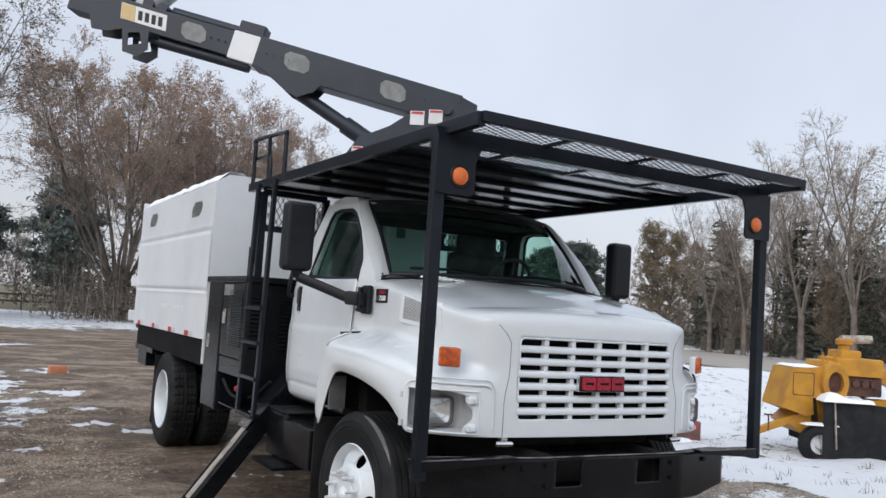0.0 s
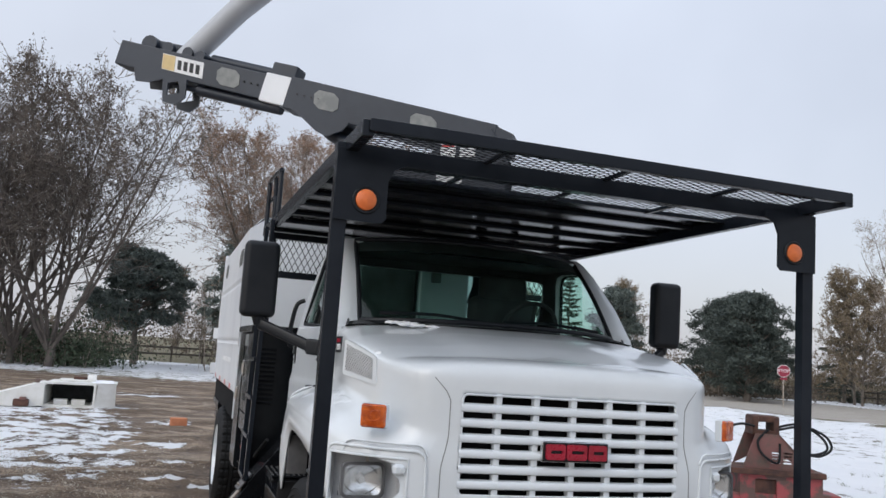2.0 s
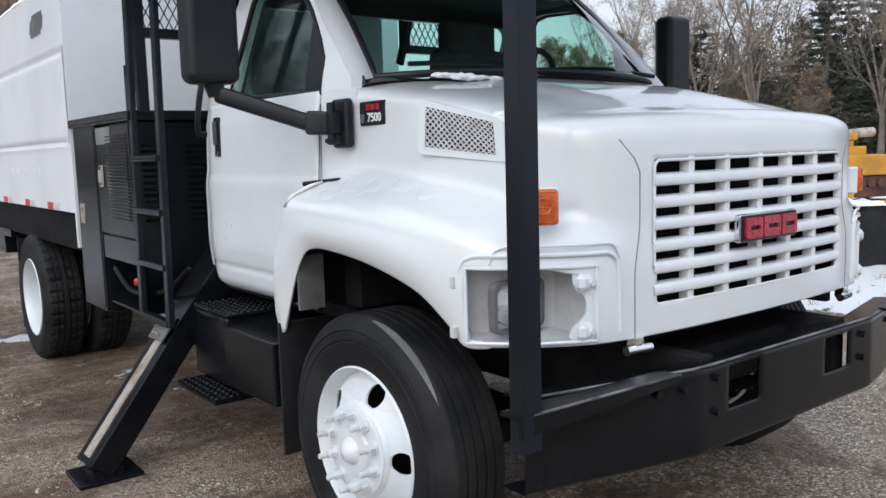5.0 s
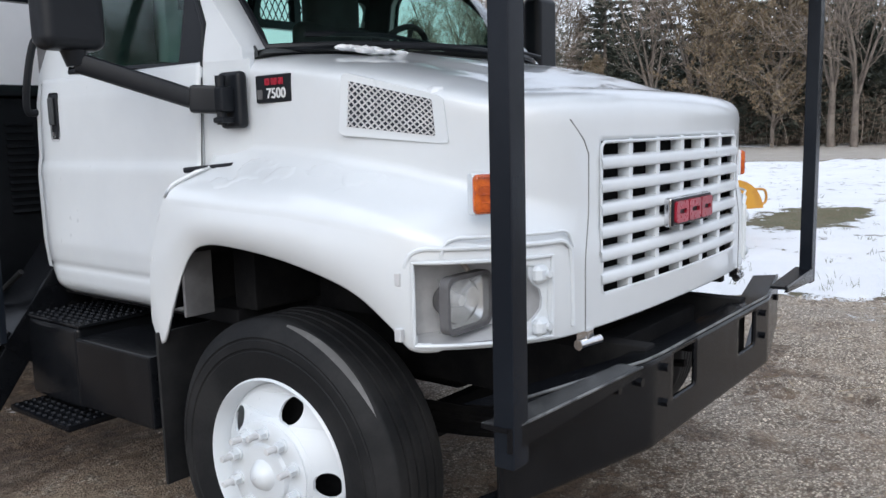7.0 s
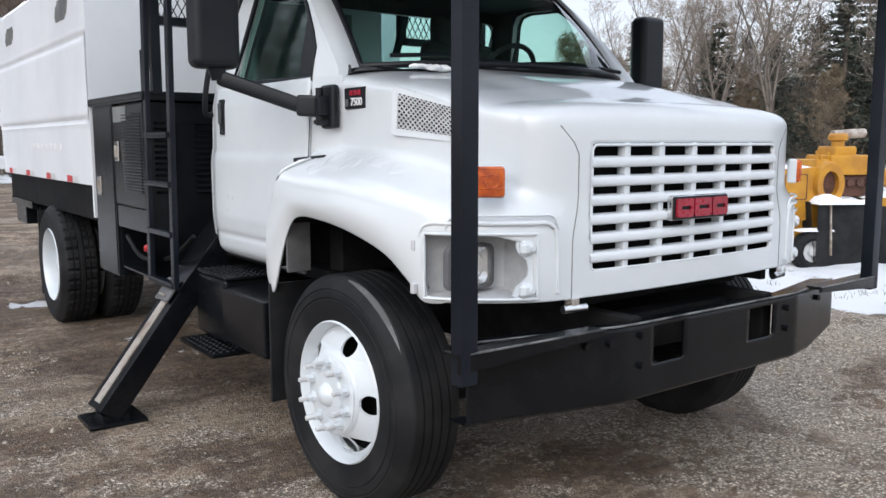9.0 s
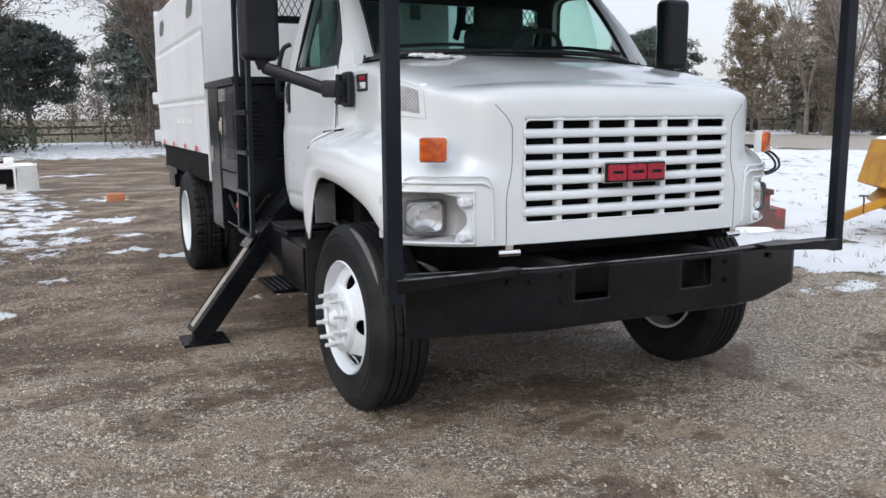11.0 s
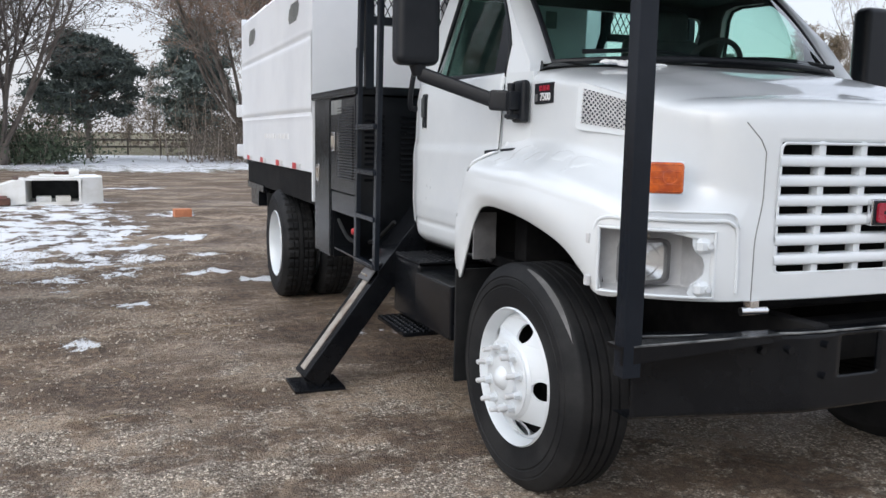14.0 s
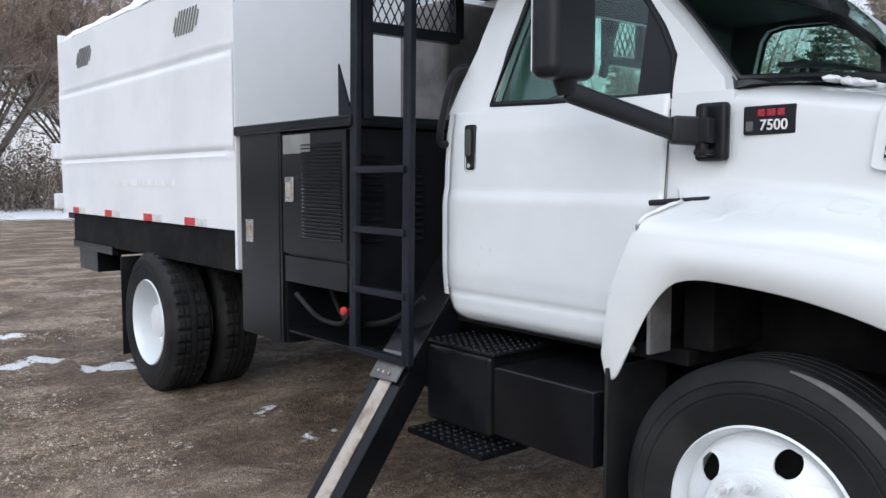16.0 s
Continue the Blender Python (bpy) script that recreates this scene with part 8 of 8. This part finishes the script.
part("frame_arm", beam(bmesh.new(), (-0.72, 0.0, 1.2), (-0.62, 0.1, 1.75), 0.14, 0.2), YELLOW, ytruck)
part("hinge_pin", tube(bmesh.new(), [(-0.58, -0.25, 1.34), (-0.58, 0.2, 1.34)], 0.07, 14), RUST, ytruck)
part("inner_wheel_tyre", lathe(bmesh.new(), [(0.28, -1.75), (0.49, -1.74), (0.5, -1.5), (0.28, -1.49)], Matrix.Translation((0, 0, 0.5)), 40, close=True), RUBBER, ytruck)
part("body", one_box((-2.3, -0.5, 0.75), (-0.95, 2.2, 1.5), 0.05), YELLOW, ytruck)
chock = thing("wheel_chock", "grey-brown wooden block against the tyre", "wheel chock", at=(-4.12, 3.14, 0), turn=6)
part("chock_block", sheet(bmesh.new(), [[(-0.16, 0.0), (0.16, 0.0), (0.16, 0.12), (-0.02, 0.22), (-0.16, 0.20)]], lambda u, v, d: Vector((d, u, v)), -0.35, 0.16), WOOD, chock)

# white fibreglass body section lying in the snow, open at one end
shell = thing("fibreglass_body_section", "white fibreglass truck body section, open ended, lying in the snow", "body section", at=(-4.3, 15.35, 0), turn=4)
shell.scale = (0.94, 1.0, 0.84)
part("open_box", sheet(bmesh.new(), [rounded(-0.05, 0.0, 1.08, 0.64, 0.05, 3), rounded(0.0, 0.07, 1.03, 0.59, 0.04, 3)], lambda u, v, d: Vector((u + 0.10 * d, d, v)), -0.15, 1.1), FIBER, shell)
part("box_back", one_box((0.0, 0.95, 0.05), (1.15, 1.0, 0.6), 0.01), INTERIOR, shell, "dark inside")
part("side_wall", sheet(bmesh.new(), [[(1.06, 0.0), (1.50, 0.02), (1.52, 0.10), (1.50, 0.62), (1.10, 0.65)]], lambda u, v, d: Vector((u, -0.14 + d + (u - 1.06) * 0.35, v)), 0.0, 0.05), FIBER, shell, "white end panel")
part("side_roof", sheet(bmesh.new(), [[(0.9, -0.15), (1.50, 0.0), (1.55, 1.0), (0.9, 1.0)]], lambda u, v, d: Vector((u, v, 0.60 + d)), 0.0, 0.05), FIBER, shell)
for x in (0.18, 0.56):
    part("inner_shelf", one_box((x, 0.0, 0.06), (x + 0.30, 0.3, 0.20), 0.02), FIBER, shell)
ramp_b = sheet(bmesh.new(), [[(-1.28, 0.02), (-1.30, 0.22), (-1.0, 0.30), (-0.10, 0.62), (-0.02, 0.60), (-0.02, 0.05), (-0.35, 0.0)]], lambda u, v, d: Vector((u, d, v)), -0.25, 0.75)
part("sloped_wing", ramp_b, FIBER, shell, "sloping white wing panel")
part("tail_lamp", one_box((-0.62, -0.36, 0.02), (-0.30, -0.22, 0.20), 0.03), RUST, shell, "broken dark tail lamp")
part("lamp_cap", one_box((-0.50, -0.36, 0.18), (-0.36, -0.20, 0.25), 0.02), RUSTRED, shell)
top_bits = bmesh.new()
box(top_bits, (0.25, 0.3, 0.64), (0.95, 0.8, 0.70), 0.02)
lathe(top_bits, [(0.05, -0.1), (0.12, -0.1), (0.14, 0.0), (0.12, 0.1), (0.05, 0.1)], Matrix.Translation((0.95, 0.4, 0.72)), 20, close=True)
part("roof_bits", top_bits, FIBER, shell)
part("roof_lamp", one_box((0.55, 0.35, 0.70), (0.85, 0.55, 0.77), 0.01), RUST, shell)
part("marker_lamp", one_box((-0.24, -0.1, 0.60), (-0.14, 0.0, 0.70), 0.02), RUSTRED, shell)
snow_pad("wing_snow", shell, (-1.2, -0.2, 0.24), (-0.75, 0.7, 0.26), 5.0, 0.08)
snow_pad("roof_snow", shell, (0.95, -0.05, 0.655), (1.45, 0.9, 0.655), 8.0, 0.04)
block = thing("orange_block", "orange clay block on the wet gravel", "block", at=(-1.56, 12.3, 0), turn=8)
part("clay_block", one_box((-0.15, -0.09, 0.0), (0.15, 0.09, 0.15), 0.012), BRICK, block)

# ---------------------------------------------------------------- stones and dead grass on the ground
rl = random.Random(31)


def scatter(name, label, category, mat, count, place, make):
    w = Wood(1)
    for _ in range(count):
        x, y = place()
        make(w, Vector((x, y, cover(x, y)[4])))
    me = dress(w.mesh(name), mat)
    return tagged(new(name, me), label, category, kind="stuff")


def pebble(w, p, lo=0.004, hi=0.0105):
    s = rl.uniform(lo, hi) * (rl.uniform(1.4, 2.4) if rl.random() < 0.035 else 1.0)
    a = rl.uniform(0, math.pi)
    base = len(w.v)
    flat, tall = rl.uniform(0.55, 1.0), rl.uniform(0.5, 1.0)
    for z, r in ((-0.4, 1.0), (0.75, 0.62)):
        for k in range(5):
            q = rl.uniform(0.72, 1.25) * r * s
            c, d = math.cos(k * math.pi / 2.5) * q, math.sin(k * math.pi / 2.5) * q * flat
            w.v.append(p + Vector((c * math.cos(a) - d * math.sin(a), c * math.sin(a) + d * math.cos(a), z * s * tall + rl.uniform(-0.15, 0.15) * s)))
    for k in range(5):
        u, v = base + k, base + (k + 1) % 5
        w.f.append((u, v, v + 5, u + 5))
    w.f.append(tuple(base + 5 + k for k in range(5)))


def near_yard():
    while True:
        x, y = rl.uniform(-5.5, 6.0), rl.uniform(-3.8, 8.0)
        if noise.noise(Vector((x * 1.3, y * 1.3, 4.0))) > rl.uniform(-0.5, 0.35) and rl.random() < 2.4 / (1.2 + math.hypot(x + 1.5, y) * 0.6) and cover(x, y)[1] < 0.5 and cover(x, y)[5] < rl.random() * 0.5:
            return x, y


STONE = leafage("loose_stone", (0.16, 0.128, 0.10), (0.31, 0.26, 0.205), (0.56, 0.50, 0.41))
scatter("loose_gravel", "loose grey-brown gravel stones on the yard", "gravel", STONE, 56000, near_yard, pebble)


def lawn_spot():
    while True:
        x, y = rl.uniform(4.0, 26), rl.uniform(-6, 16)
        if cover(x, y)[1] > 0.7 and cover(x, y)[2] < 0.3 and rl.random() < 14 / (x * x):
            return x, y


def tuft(w, p):
    for _ in range(7):
        d = Vector((rl.gauss(0, 0.35), rl.gauss(0, 0.35), 1))
        w.limb(w.path(p + Vector((rl.gauss(0, 0.04), rl.gauss(0, 0.04), -0.01)), d, rl.uniform(0.04, 0.11), 2, 0.2, -0.1), 0.003, 0.001, 3)


scatter("dead_grass", "dry grass blades standing through the snow", "grass", GRASS, 380, lawn_spot, tuft)


def straw(w, p):
    d = Vector((rl.gauss(0, 1), rl.gauss(0, 0.5), 0.02))
    w.limb(w.path(p + Vector((0, 0, 0.012)), d, rl.uniform(0.08, 0.3), 2, 0.12, 0.0), 0.0028, 0.0015, 3)


STRAW = surface("dry_straw", (0.32, 0.24, 0.14), (0.20, 0.15, 0.09), 0.8, big=5, fine=50)
scatter("fallen_twigs", "fallen dry twigs and straw on the gravel", "twigs", STRAW, 260, near_yard, straw)
